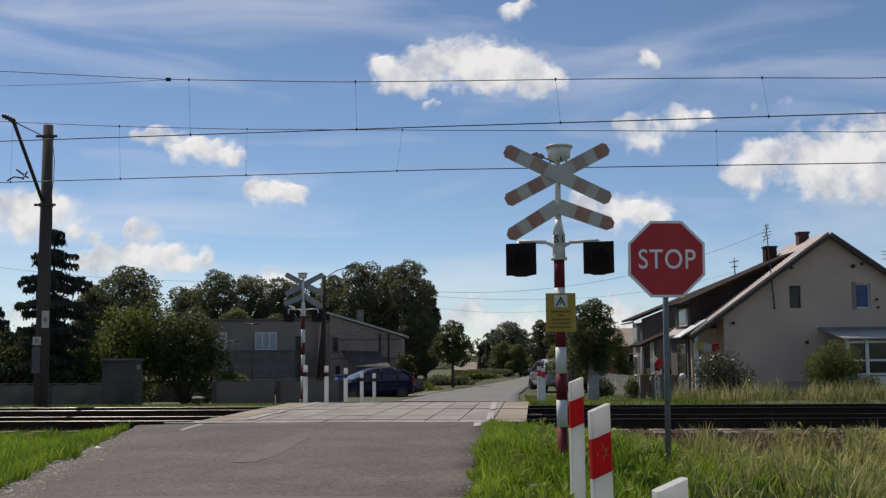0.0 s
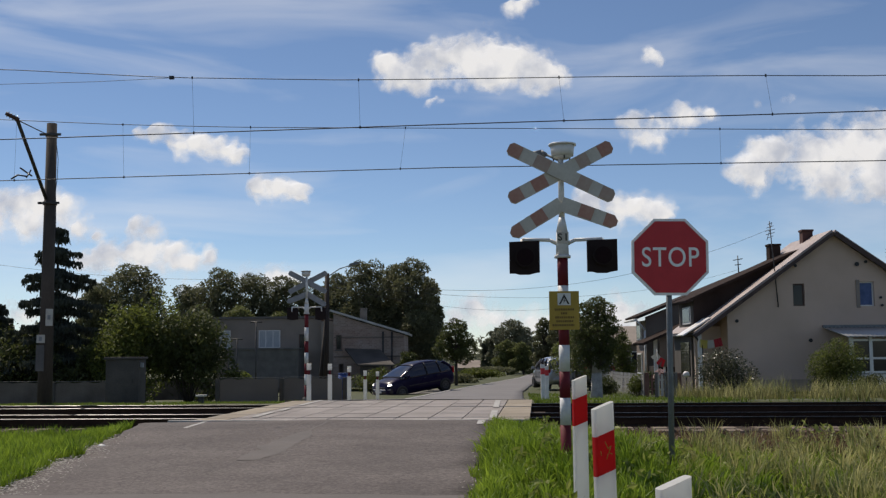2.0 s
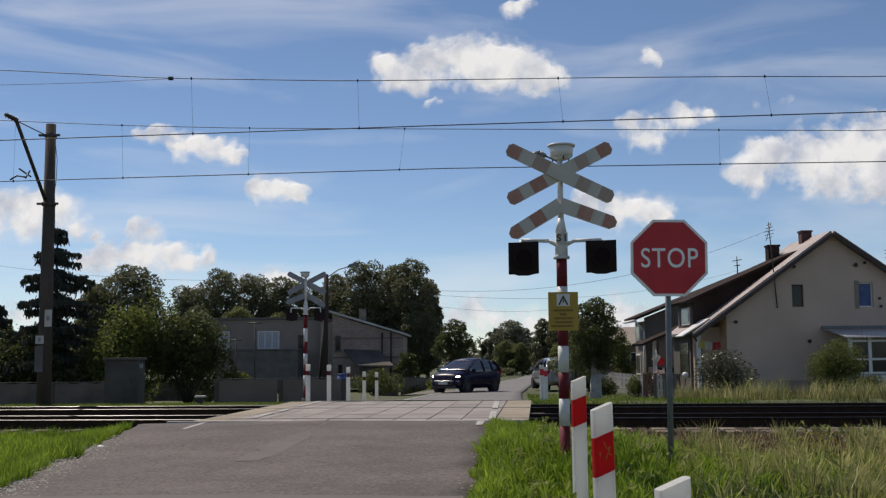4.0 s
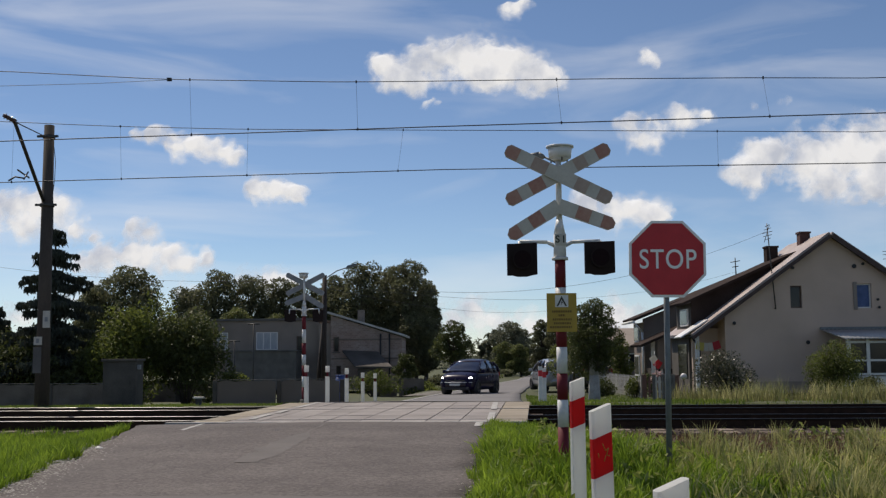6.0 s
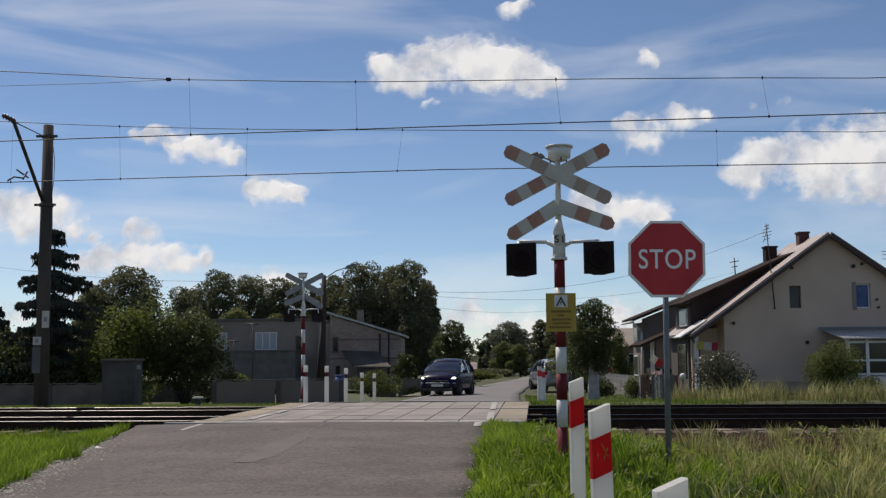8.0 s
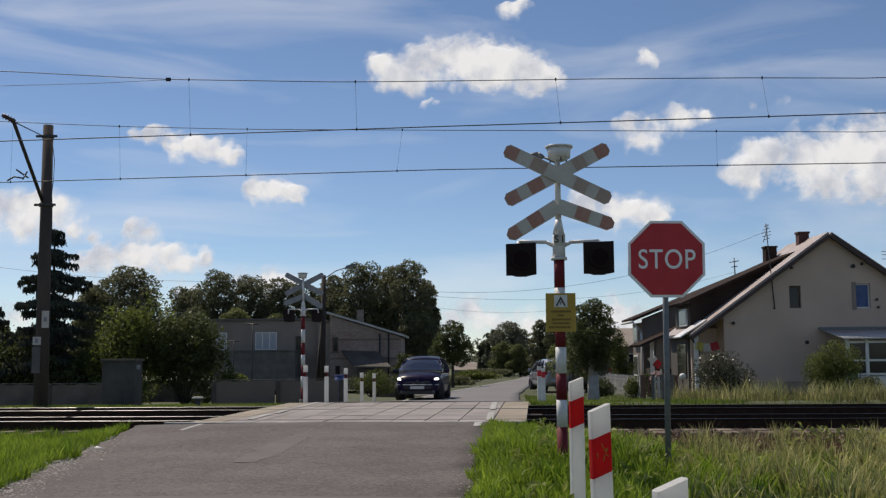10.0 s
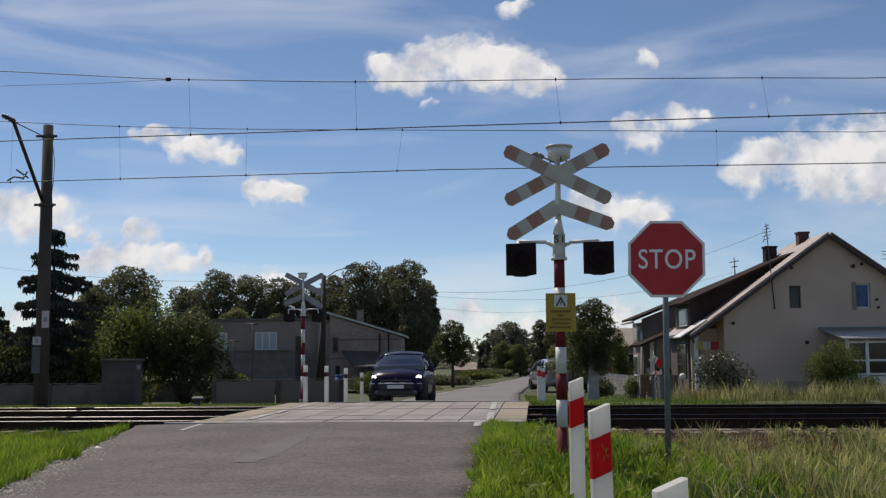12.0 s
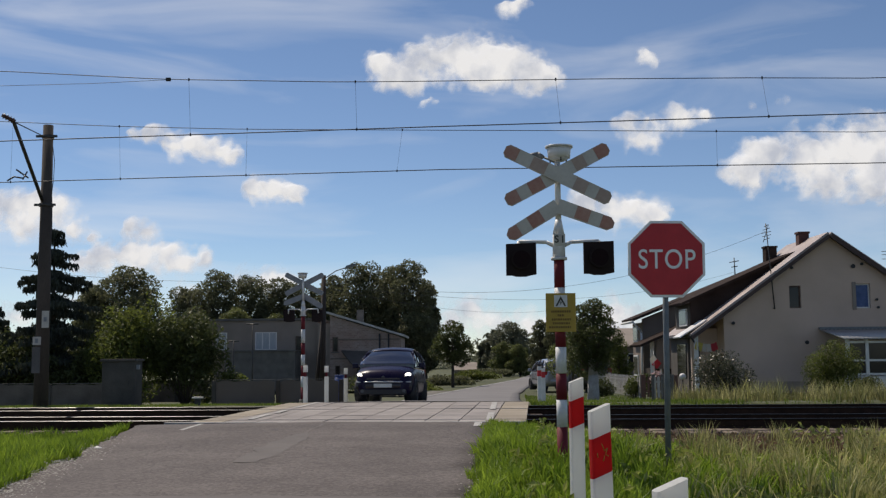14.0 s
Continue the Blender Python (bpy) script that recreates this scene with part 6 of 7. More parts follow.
def verge_weeds():
    """Broad weed leaves among the grass of the verge."""
    rng = random.Random(17)
    verts, faces = [], []
    for _ in range(1000):
        y = rng.uniform(7.0, 17.2)
        x = road_right(y) + 0.4 + 8.5 * rng.random() ** 0.8
        if y - TURN * x > 17.6 or y - TURN * x > 14.6 and 2.0 < x < 5.0 or noise.noise((x * 0.9, y * 0.9, 8)) < -0.12 - 0.05 * x:
            continue
        hh = rng.uniform(0.08, 0.32)
        for k in range(rng.randint(5, 11)):
            c = Vector((x + rng.gauss(0, 0.05), y + rng.gauss(0, 0.05), ground_z(x, y) - 0.04 + hh * rng.random()))
            e = Euler((rng.uniform(-1.5, 1.5), rng.uniform(-1.2, 1.2), rng.uniform(0, 6.28))).to_matrix()
            s, b = rng.uniform(0.03, 0.075), len(verts)
            for q in ((-1, 0, 0), (0, -0.4, 0.15), (1, 0, 0), (0, 0.4, 0.15)):
                verts.append(tuple(c + e @ Vector(q) * s))
            faces += [(b, b + 1, b + 2), (b, b + 2, b + 3)]
    tagged(new("verge_weeds", from_arrays("verge_weeds", verts, faces, "leaf_weed")), "broad-leaved green weeds among the verge grass", "weeds", kind="stuff")


verge_weeds()


TUFTS = []


def swaying_tufts():
    """Tall grass in seed, tuft by tuft, so that the wind can rock each one."""
    rng = random.Random(18)
    for k in range(64):
        x, y = 2.9 + 4.2 * rng.random() ** 0.8, 7.6 + 7.2 * rng.random()
        verts, faces = [], []
        for _ in range(95):
            a, d = rng.uniform(0, math.tau), abs(rng.gauss(0, 0.13))
            bx, by = math.cos(a) * d, math.sin(a) * d
            h = rng.uniform(0.12, 0.50)
            la, ls = rng.uniform(0, math.tau), rng.uniform(0.05, 0.55) * h
            lx, ly = math.cos(la) * ls, math.sin(la) * ls
            w = rng.uniform(0.003, 0.007)
            b = rng.uniform(0, math.pi)
            dx, dy, n0 = math.cos(b) * w, math.sin(b) * w, len(verts)
            verts += [(bx - dx, by - dy, -0.08), (bx + dx, by + dy, -0.08), (bx + dx + lx * 0.4, by + dy + ly * 0.4, h * 0.65), (bx - dx + lx * 0.4, by - dy + ly * 0.4, h * 0.65), (bx + lx, by + ly, h)]
            faces += [(n0, n0 + 1, n0 + 2, n0 + 3), (n0 + 3, n0 + 2, n0 + 4)]
        ob = tagged(new("grass_tuft", from_arrays("grass_tuft", verts, faces, "dry_grass")), "tall pale tuft of grass in seed, rocked by wind", "grass", "swaying grass tufts")
        z = ground_z(x, y) - 0.06
        ob.matrix_basis = pose(x, y, z)
        TUFTS.append((ob, x, y, z, rng.uniform(0, 6)))


swaying_tufts()


def withered_weeds():
    """Brown withered weeds on the ballast shoulder."""
    rng = random.Random(19)
    verts, faces = [], []
    for _ in range(3600):
        x = 1.9 + 7.5 * rng.random()
        y0 = 13.2 + 4.8 * rng.random()
        y = y0 + TURN * x
        hh = rng.uniform(0.05, 0.28) * (1.0 - 0.24 * max(0.0, y0 - 15.2))
        for k in range(rng.randint(4, 9)):
            c = Vector((x + rng.gauss(0, 0.05), y + rng.gauss(0, 0.05), max(-0.32, ground_z(x, y) - 0.05) + hh * rng.random()))
            e = Euler((rng.uniform(-1.5, 1.5), rng.uniform(-1.2, 1.2), rng.uniform(0, 6.28))).to_matrix()
            s, b = rng.uniform(0.02, 0.055), len(verts)
            for q in ((-1, 0, 0), (0, -0.4, 0.15), (1, 0, 0), (0, 0.4, 0.15)):
                verts.append(tuple(c + e @ Vector(q) * s))
            faces += [(b, b + 1, b + 2), (b, b + 2, b + 3)]
    tagged(new("withered_weeds", from_arrays("withered_weeds", verts, faces, "weed")), "withered brown weeds beside the ballast", "weeds", kind="stuff")


withered_weeds()


def pebbles():
    """Loose gravel along the broken left edge of the asphalt."""
    rng = random.Random(15)
    verts, faces = [], []
    for _ in range(5000):
        y = rng.uniform(7.5, 17.5)
        y = min(y, rng.uniform(7.5, 17.5))
        x = lerp(y, ROAD_Y, ROAD_L) + rng.gauss(-0.10, 0.20) if rng.random() < 0.93 else road_right(y) + rng.gauss(0.0, 0.09)
        r = rng.uniform(0.006, 0.02)
        c, b = Vector((x, y, lerp(y, PROFILE_Y, PROFILE_Z) + 0.004)), len(verts)
        for d in ((1, 0, 0), (-1, 0, 0), (0, 0.8, 0), (0, -0.8, 0), (0, 0, 0.3)):
            verts.append(tuple(c + Vector(d) * r * rng.uniform(0.7, 1.2)))
        faces += [(b, b + 2, b + 4), (b + 2, b + 1, b + 4), (b + 1, b + 3, b + 4), (b + 3, b, b + 4)]
    tagged(new("road_pebbles", from_arrays("road_pebbles", verts, faces, "pebble")), "loose grey gravel along the asphalt edge", "gravel", kind="stuff")


pebbles()


# ---------------------------------------------------------------- small things
def small_things():
    for x, y, z, h, label in ((-7.1, 40.0, -0.5, 2.9, "thin dark steel post with a short crossbar"), (-8.2, 42.0, -0.6, 2.4, "thin dark steel post with a short crossbar")):
        t = thing("garden_post", pose(x, y, z), label, "post", "garden posts")
        bm = bmesh.new()
        tube(bm, (0, 0, -0.3), (0, 0, h), 0.03, 0.025, 8)
        part("pole", bm, "steel", t)
        bm = bmesh.new()
        tube(bm, (-0.22, 0, h), (0.22, 0, h), 0.022, None, 8)
        part("crossbar", bm, "steel", t)
    t = thing("rain_barrel", pose(-3.62, 37.4, -0.45), "blue plastic rain barrel behind the fence", "barrel")
    bm = bmesh.new()
    tube(bm, (0, 0, -0.1), (0, 0, 0.4), 0.16, 0.2, 16)
    tube(bm, (0, 0, 0.4), (0, 0, 0.95), 0.2, 0.16, 16)
    part("drum", bm, "blue_plastic", t)
    bm = bmesh.new()
    tube(bm, (0, 0, 0.95), (0, 0, 0.99), 0.17, 0.17, 16)
    part("lid", bm, "blue_plastic", t)
    t = thing("garden_lamp", pose(10.15, 46.0, -0.65), "white globe garden lamp on a short post", "lamp")
    bm = bmesh.new()
    tube(bm, (0, 0, -0.1), (0, 0, 0.72), 0.03, 0.03, 8)
    part("post", bm, "trim", t)
    bm = bmesh.new()
    bmesh.ops.create_uvsphere(bm, u_segments=18, v_segments=12, radius=0.14, matrix=Matrix.Translation((0, 0, 0.85)))
    part("globe", bm, "globe", t, smooth=True)
    bm = bmesh.new()
    bmesh.ops.create_icosphere(bm, subdivisions=2, radius=0.042)
    for v in bm.verts:
        v.co = Vector((v.co.x * 1.4, v.co.y, v.co.z * 0.6)) * (1 + 0.3 * noise.noise(v.co * 20))
    ob = solid("kerb_stone", bm, "globe", "small pale stone on the road edge", "stone")
    ob.matrix_basis = pose(-4.85, 15.2, -0.06)
    h = thing("roof_aerial", pose(20.4, 49.0, 3.9), "thin television aerial on the roof", "aerial")
    bm = bmesh.new()
    tube(bm, (0, 0, -0.4), (0, 0, 1.9), 0.025, 0.02, 8)
    part("mast", bm, "steel", h)
    for z in (1.5, 1.7, 1.85):
        bm = bmesh.new()
        tube(bm, (-0.3, 0, z), (0.3, 0, z), 0.014, None, 5)
        part("rod", bm, "steel", h)


small_things()


# ---------------------------------------------------------------- service cables
def service_cable(a, b, sag, label):
    a, b = Vector(a), Vector(b)
    pts = []
    for k in range(25):
        u = k / 24
        p = a.lerp(b, u)
        p.z -= sag * 4 * u * (1 - u)
        pts.append(p)
    bm = bmesh.new()
    for p, q in zip(pts, pts[1:]):
        tube(bm, p, q, 0.0065, None, 5, caps=False)
    solid("service_cable", bm, "wire", label, "cable", "service cables", smooth=True)


service_cable((-4.9, 44, 4.35), (14.5, 47.8, 6.6), 1.45, "thin dark cable sagging from the pole to the house")
service_cable((-4.9, 44, 4.15), (18.5, 68, 6.3), 1.15, "thin dark cable sagging from the pole to an aerial")
service_cable((-4.9, 44, 4.35), (-24, 50, 6.0), 0.5, "thin dark cable sagging towards the spruce")
service_cable((-4.9, 44, 4.0), (12.0, 90, 5.4), 0.9, "thin dark cable following the street")


# ---------------------------------------------------------------- flags on the house corner
def flag(x, y, z, colours, label, rows, cols, cell, tilt, base=-0.9):
    """A flag in small rigid cloth strips under its staff; the strips swing on their own."""
    t = thing("house_flag", pose(x, y, z), label, "flag", "flags on the house")
    bm = bmesh.new()
    tube(bm, (0, 0, base), (0, 0, 0.15), 0.012, None, 6)
    part("staff", bm, "frame_white", t)
    strips = []
    for c in range(cols):
        for r, m in enumerate((colours[c * len(colours) // cols],)):
            bm = bmesh.new()
            h = 0.36
            box(bm, 0, cell + 0.012, -0.004, 0.004, -h * (r + 1), -h * r - 0.002)
            s = part("cloth_strip", bm, m, t)
            strips.append((s, c, r))
    return t, strips, cell, tilt


FLAGS = [
    flag(11.25, 47.985, 1.72, ("flag_yellow", "flag_white", "flag_red"), "yellow, white and red flag fluttering at the house corner", 1, 6, 0.17, -14),
    flag(9.72, 50.0, 1.15, ("flag_white", "flag_red"), "white and red flag hanging by the porch", 1, 4, 0.14, -48, -1.9),
]


def flag_pose(k, c, cell, tilt, t):
    """Where strip c of flag k hangs at t: each follows the one before it, as cloth does."""
    x = y = z = 0.0
    for i in range(c + 1):
        swing = 30 * math.sin(2.3 * t + 0.9 * k - 1.1 * i) + 8 * math.sin(5.1 * t + i)
        lift = tilt + 8 * math.sin(1.7 * t - 0.6 * i + k) + 5 * i
        if i == c:
            return pose(x, y, z, 0, -lift, swing)
        step = pose(0, 0, 0, 0, -lift, swing) @ Vector((cell, 0, 0))
        x, y, z = x + step.x, y + step.y, z + step.z


# ---------------------------------------------------------------- cars
def loft(bm, rings, cap=True):
    vs = [[bm.verts.new(p) for p in r] for r in rings]
    n = len(vs[0])
    for a, b in zip(vs, vs[1:]):
        for k in range(n):
            f = bm.faces.new((a[k], a[(k + 1) % n], b[(k + 1) % n], b[k]))
            f.smooth = True
    if cap:
        bm.faces.new(vs[0][::-1])
        bm.faces.new(vs[-1])
    return bm


def car(m, label, paint, bumper, lit, group=""):
    """A rounded one-box family car, nose towards -y: shell, glasshouse, roof, lamps, bumpers, mirrors and wheels."""
    t = thing("family_car", m, label, "car", group)
    L = 2.14
    st_s = [0.0, 0.06, 0.18, 0.5, 0.95, 1.3, 2.0, 3.0, 3.7, 4.05, 4.2, 4.28]
    st_lo = [0.34, 0.26, 0.21, 0.19, 0.19, 0.19, 0.19, 0.19, 0.21, 0.25, 0.30, 0.40]
    st_hi = [0.60, 0.75, 0.85, 0.945, 1.03, 1.055, 1.055, 1.06, 1.07, 1.06, 1.0, 0.88]
    st_w = [0.60, 0.72, 0.79, 0.845, 0.865, 0.875, 0.88, 0.88, 0.865, 0.83, 0.77, 0.66]
    rings = []
    for s in np.linspace(0, 4.28, 44):
        lo, hi, w = lerp(s, st_s, st_lo), lerp(s, st_s, st_hi), lerp(s, st_s, st_w)
        y = s - L
        half = [(0, lo), (w * 0.86, lo), (w * 0.97, lo + (hi - lo) * 0.16), (w, lo + (hi - lo) * 0.42), (w * 0.99, lo + (hi - lo) * 0.7), (w * 0.95, lo + (hi - lo) * 0.90), (w * 0.86, hi - 0.01), (w * 0.5, hi + 0.035), (0, hi + 0.05)]
        rings.append([(x, y, z) for x, z in half] + [(-x, y, z) for x, z in half[-2:0:-1]])
    bm = bmesh.new()
    loft(bm, rings)
    body = part("body", bm, paint, t)
    # glasshouse
    gs = [0.80, 1.05, 1.35, 1.7, 2.05, 2.5, 3.1, 3.55, 3.85, 4.10]
    gt = [1.07, 1.18, 1.34, 1.49, 1.575, 1.61, 1.585, 1.50, 1.36, 1.06]
    gb = [0.80, 0.83, 0.845, 0.85, 0.85, 0.85, 0.85, 0.84, 0.82, 0.78]
    def roof_w(s):
        return lerp(s, [0.8, 1.7, 2.5, 3.5, 4.1], [0.74, 0.62, 0.62, 0.61, 0.66])
    rings = []
    for s in np.linspace(0.80, 4.10, 34):
        zt, wb, wt = lerp(s, gs, gt), lerp(s, gs, gb), roof_w(s)
        y = s - L
        u = min(1.0, max(0.0, (zt - 1.0) / 0.6))
        wt = wb + (wt - wb) * u
        half = [(0, 0.93), (wb, 0.95), (wb * 0.99, 0.98 + 0.02 * u), (wb + (wt - wb) * 0.55, 1.0 + (zt - 1.0) * 0.62), (wt, zt - 0.035 * u), (wt * 0.82, zt + 0.004), (wt * 0.4, zt + 0.025 * u + 0.004), (0, zt + 0.03 * u + 0.004)]
        rings.append([(x, y, z) for x, z in half] + [(-x, y, z) for x, z in half[-2:0:-1]])
    bm = bmesh.new()
    loft(bm, rings)
    part("glasshouse", bm, "car_glass", t, "dark tinted windows")
    # roof panel
    rings = []
    for s in np.linspace(1.72, 3.62, 16):
        zt, wt = lerp(s, gs, gt), roof_w(s) + 0.012
        y = s - L
        half = [(wt, zt - 0.06), (wt * 0.98, zt - 0.01), (wt * 0.82, zt + 0.022), (wt * 0.4, zt + 0.046), (0, zt + 0.052)]
        top = [(x, y, z) for x, z in half] + [(-x, y, z) for x, z in half[-2::-1]]
        under = [(x * 0.98, yy, z - 0.03) for x, yy, z in top[::-1]]
        rings.append(top + under)
    bm = bmesh.new()
    loft(bm, rings)
    part("roof", bm, paint, t)
    for side in (-1, 1):
        wt = 0.62 * side
        for name, pts in (("front_pillar", [(0.80 * side, 0.86, 1.0), (0.80 * side, 1.12, 1.17), (0.73 * side, 1.45, 1.36), (0.64 * side, 1.78, 1.525)]),
                          ("middle_pillar", [(0.865 * side, 2.45, 1.0), (0.79 * side, 2.43, 1.3), (0.635 * side, 2.42, 1.59)]),
                          ("quarter_pillar", [(0.865 * side, 3.3, 1.0), (0.78 * side, 3.28, 1.3), (0.63 * side, 3.25, 1.57)]),
                          ("rear_pillar", [(0.80 * side, 4.08, 1.05), (0.74 * side, 3.95, 1.28), (0.64 * side, 3.6, 1.49)])):
            bm = bmesh.new()
            for a, b in zip(pts, pts[1:]):
                tube(bm, (a[0], a[1] - L, a[2]), (b[0], b[1] - L, b[2]), 0.028 if "pillar" in name and name != "rear_pillar" else 0.06, None, 8)
            part(name, bm, paint if name in ("front_pillar", "rear_pillar") else "trim", t)
        # headlamp and tail lamp
        bm = bmesh.new()
        bmesh.ops.create_uvsphere(bm, u_segments=16, v_segments=10, radius=1.0)
        for v in bm.verts:
            v.co = Vector((side * 0.655 + v.co.x * 0.125, -L + 0.18 + v.co.y * 0.13 + abs(v.co.x * side + 1) * 0.03, 0.735 + v.co.z * 0.08 + v.co.x * side * 0.03))
        part("headlight", bm, "headlight" if lit else "rim", t, "lit white headlight" if lit else "clear headlight", smooth=True)
        bm = bmesh.new()
        box(bm, side * 0.74 - 0.07, side * 0.74 + 0.07, L - 0.16, L - 0.05, 0.82, 1.15, 0.025)
        part("tail_lamp", bm, "tail", t)
        # mirror
        bm = bmesh.new()
        tube(bm, (side * 0.84, -0.98, 1.0), (side * 0.93, -0.96, 1.04), 0.025, None, 8)
        box(bm, side * 0.99 - 0.085, side * 0.99 + 0.085, -1.02, -0.92, 0.98, 1.13, 0.03)
        part("mirror", bm, paint, t)
        for k, (ya, yb) in enumerate(((-0.95, 0.28), (0.32, 1.12))):
            bm = bmesh.new()
            box(bm, side * 0.884 - 0.008, side * 0.884 + 0.008, ya + 0.05, yb - 0.03, 0.56, 0.60, 0.004)
            part("side_moulding", bm, "trim", t)
            bm = bmesh.new()
            box(bm, side * 0.875 - 0.012, side * 0.875 + 0.012, yb - 0.22, yb - 0.06, 0.84, 0.87, 0.006)
            part("door_handle", bm, "trim", t)
    # front: grille bar, bumper, plate, lower intake
    bm = bmesh.new()
    rings = []
    for x in np.linspace(-0.80, 0.80, 17):
        y = -L - 0.045 + 0.20 * (abs(x) / 0.80) ** 3
        rings.append([(x, y, 0.36), (x, y - 0.012, 0.45), (x, y, 0.54), (x, y + 0.12, 0.56), (x, y + 0.12, 0.34)])
    loft(bm, rings)
    fb = part("front_bumper", bm, bumper, t)
    bm = bmesh.new()
    box(bm, -0.48, 0.48, -L - 0.005, -L + 0.08, 0.615, 0.665, 0.01)
    part("grille_bar", bm, "trim", t)
    # added pale strip: stands in for the sky reflected on the bumper
    bm = bmesh.new()
    rings = []
    for x in np.linspace(-0.79, 0.79, 17):
        y = -L - 0.06 + 0.20 * (abs(x) / 0.80) ** 3
        rings.append([(x, y - 0.004, 0.535), (x, y - 0.012, 0.556), (x, y + 0.004, 0.575), (x, y + 0.03, 0.575), (x, y + 0.03, 0.535)])
    loft(bm, rings)
    part("bumper_reflection", bm, "rim" if not lit else "strip", fb, "pale strip along the bumper in place of its sky reflection")
    bm = bmesh.new()
    prism(bm, [(-0.07, 0.635), (0.0, 0.695), (0.07, 0.635), (0.0, 0.668)], 0.02, (0, -L - 0.014, 0))
    prism(bm, [(-0.07, 0.675), (0.0, 0.735), (0.07, 0.675), (0.0, 0.708)], 0.02, (0, -L - 0.004, 0))
    part("badge", bm, "rim", t, "small metal chevron badge")
    bm = bmesh.new()
    box(bm, -0.26, 0.26, -L - 0.075, -L - 0.055, 0.395, 0.505, 0.005)
    pl = part("number_plate", bm, "plate", fb, "white number plate")
    bm = bmesh.new()
    box(bm, -0.66, 0.66, -L + 0.0, -L + 0.2, 0.20, 0.345, 0.02)
    part("lower_intake", bm, "trim", t)
    for side in (-1, 1):
        bm = bmesh.new()
        tube(bm, (side * 0.6, -L - 0.005, 0.30), (side * 0.6, -L + 0.06, 0.30), 0.05, None, 12)
        part("fog_lamp", bm, "rim", t)
    bm = bmesh.new()
    rings = []
    for x in np.linspace(-0.78, 0.78, 13):
        y = L + 0.05 - 0.2 * (abs(x) / 0.78) ** 3
        rings.append([(x, y - 0.12, 0.34), (x, y, 0.38), (x, y + 0.01, 0.48), (x, y, 0.58), (x, y - 0.12, 0.6)])
    loft(bm, rings)
    part("rear_bumper", bm, bumper, t)
    bm = bmesh.new()
    box(bm, -0.26, 0.26, L - 0.02, L + 0.04, 0.66, 0.78, 0.01)
    part("rear_plate", bm, "plate", t)
    bm = bmesh.new()
    for side in (-1, 1):
        tube(bm, (side * 0.05, -L + 0.92, 1.08), (side * 0.55, -L + 0.98, 1.12), 0.01, None, 5)
    part("wipers", bm, "trim", t)
    wheels = []
    for name, x, y in (("wheel", -0.765, -1.36), ("wheel", 0.765, -1.36), ("wheel", -0.765, 1.38), ("wheel", 0.765, 1.38)):
        side = 1 if x > 0 else -1
        bm = bmesh.new()
        tube(bm, (side * 0.55, y, 0.31), (side * 0.884, y, 0.31), 0.335, 0.34, 24)
        part("wheel_arch", bm, "trim", t, "dark wheel arch")
        bm = bmesh.new()
        prof = [(0.085, 0.20), (0.10, 0.24), (0.10, 0.285), (0.085, 0.31), (-0.085, 0.31), (-0.10, 0.285), (-0.10, 0.24)]
        rings = []
        for k in range(25):
            a = k * math.tau / 24
            rings.append([(px, r * math.cos(a), r * math.sin(a)) for px, r in prof])
        loft(bm, rings, cap=False)
        bmesh.ops.remove_doubles(bm, verts=bm.verts[:], dist=0.0005)
        w = part("wheel", bm, "rubber", t, "black tyre with a metal rim")
        w.matrix_basis = pose(x + side * 0.045, y, 0.31)
        bm = bmesh.new()
        tube(bm, (side * 0.02, 0, 0), (side * 0.075, 0, 0), 0.205, 0.20, 20)
        rim = part("rim", bm, "rim", w)
        bm = bmesh.new()
        for k in range(6):
            a = k * math.tau / 6
            tube(bm, (side * 0.083, 0.115 * math.cos(a), 0.115 * math.sin(a)), (side * 0.05, 0.115 * math.cos(a), 0.115 * math.sin(a)), 0.042, None, 8)
        part("rim_openings", bm, "trim", w)
        wheels.append((w, x + side * 0.045, y))
    return t, wheels


moving_car, moving_wheels = car(pose(-1.6, 33, -0.2), "dark blue rounded family car with lit headlights", "paint_blue", "bumper", True)
silver_car, _ = car(pose(5.75, 58.0, -0.70, 0, 0, 187), "silver family car parked on the verge", "paint_silver", "paint_silver", False, "parked cars")
dark_car, _ = car(pose(7.25, 56.5, -0.70, 0, 0, 192), "dark family car parked behind the tree", "paint_dark", "trim", False, "parked cars")


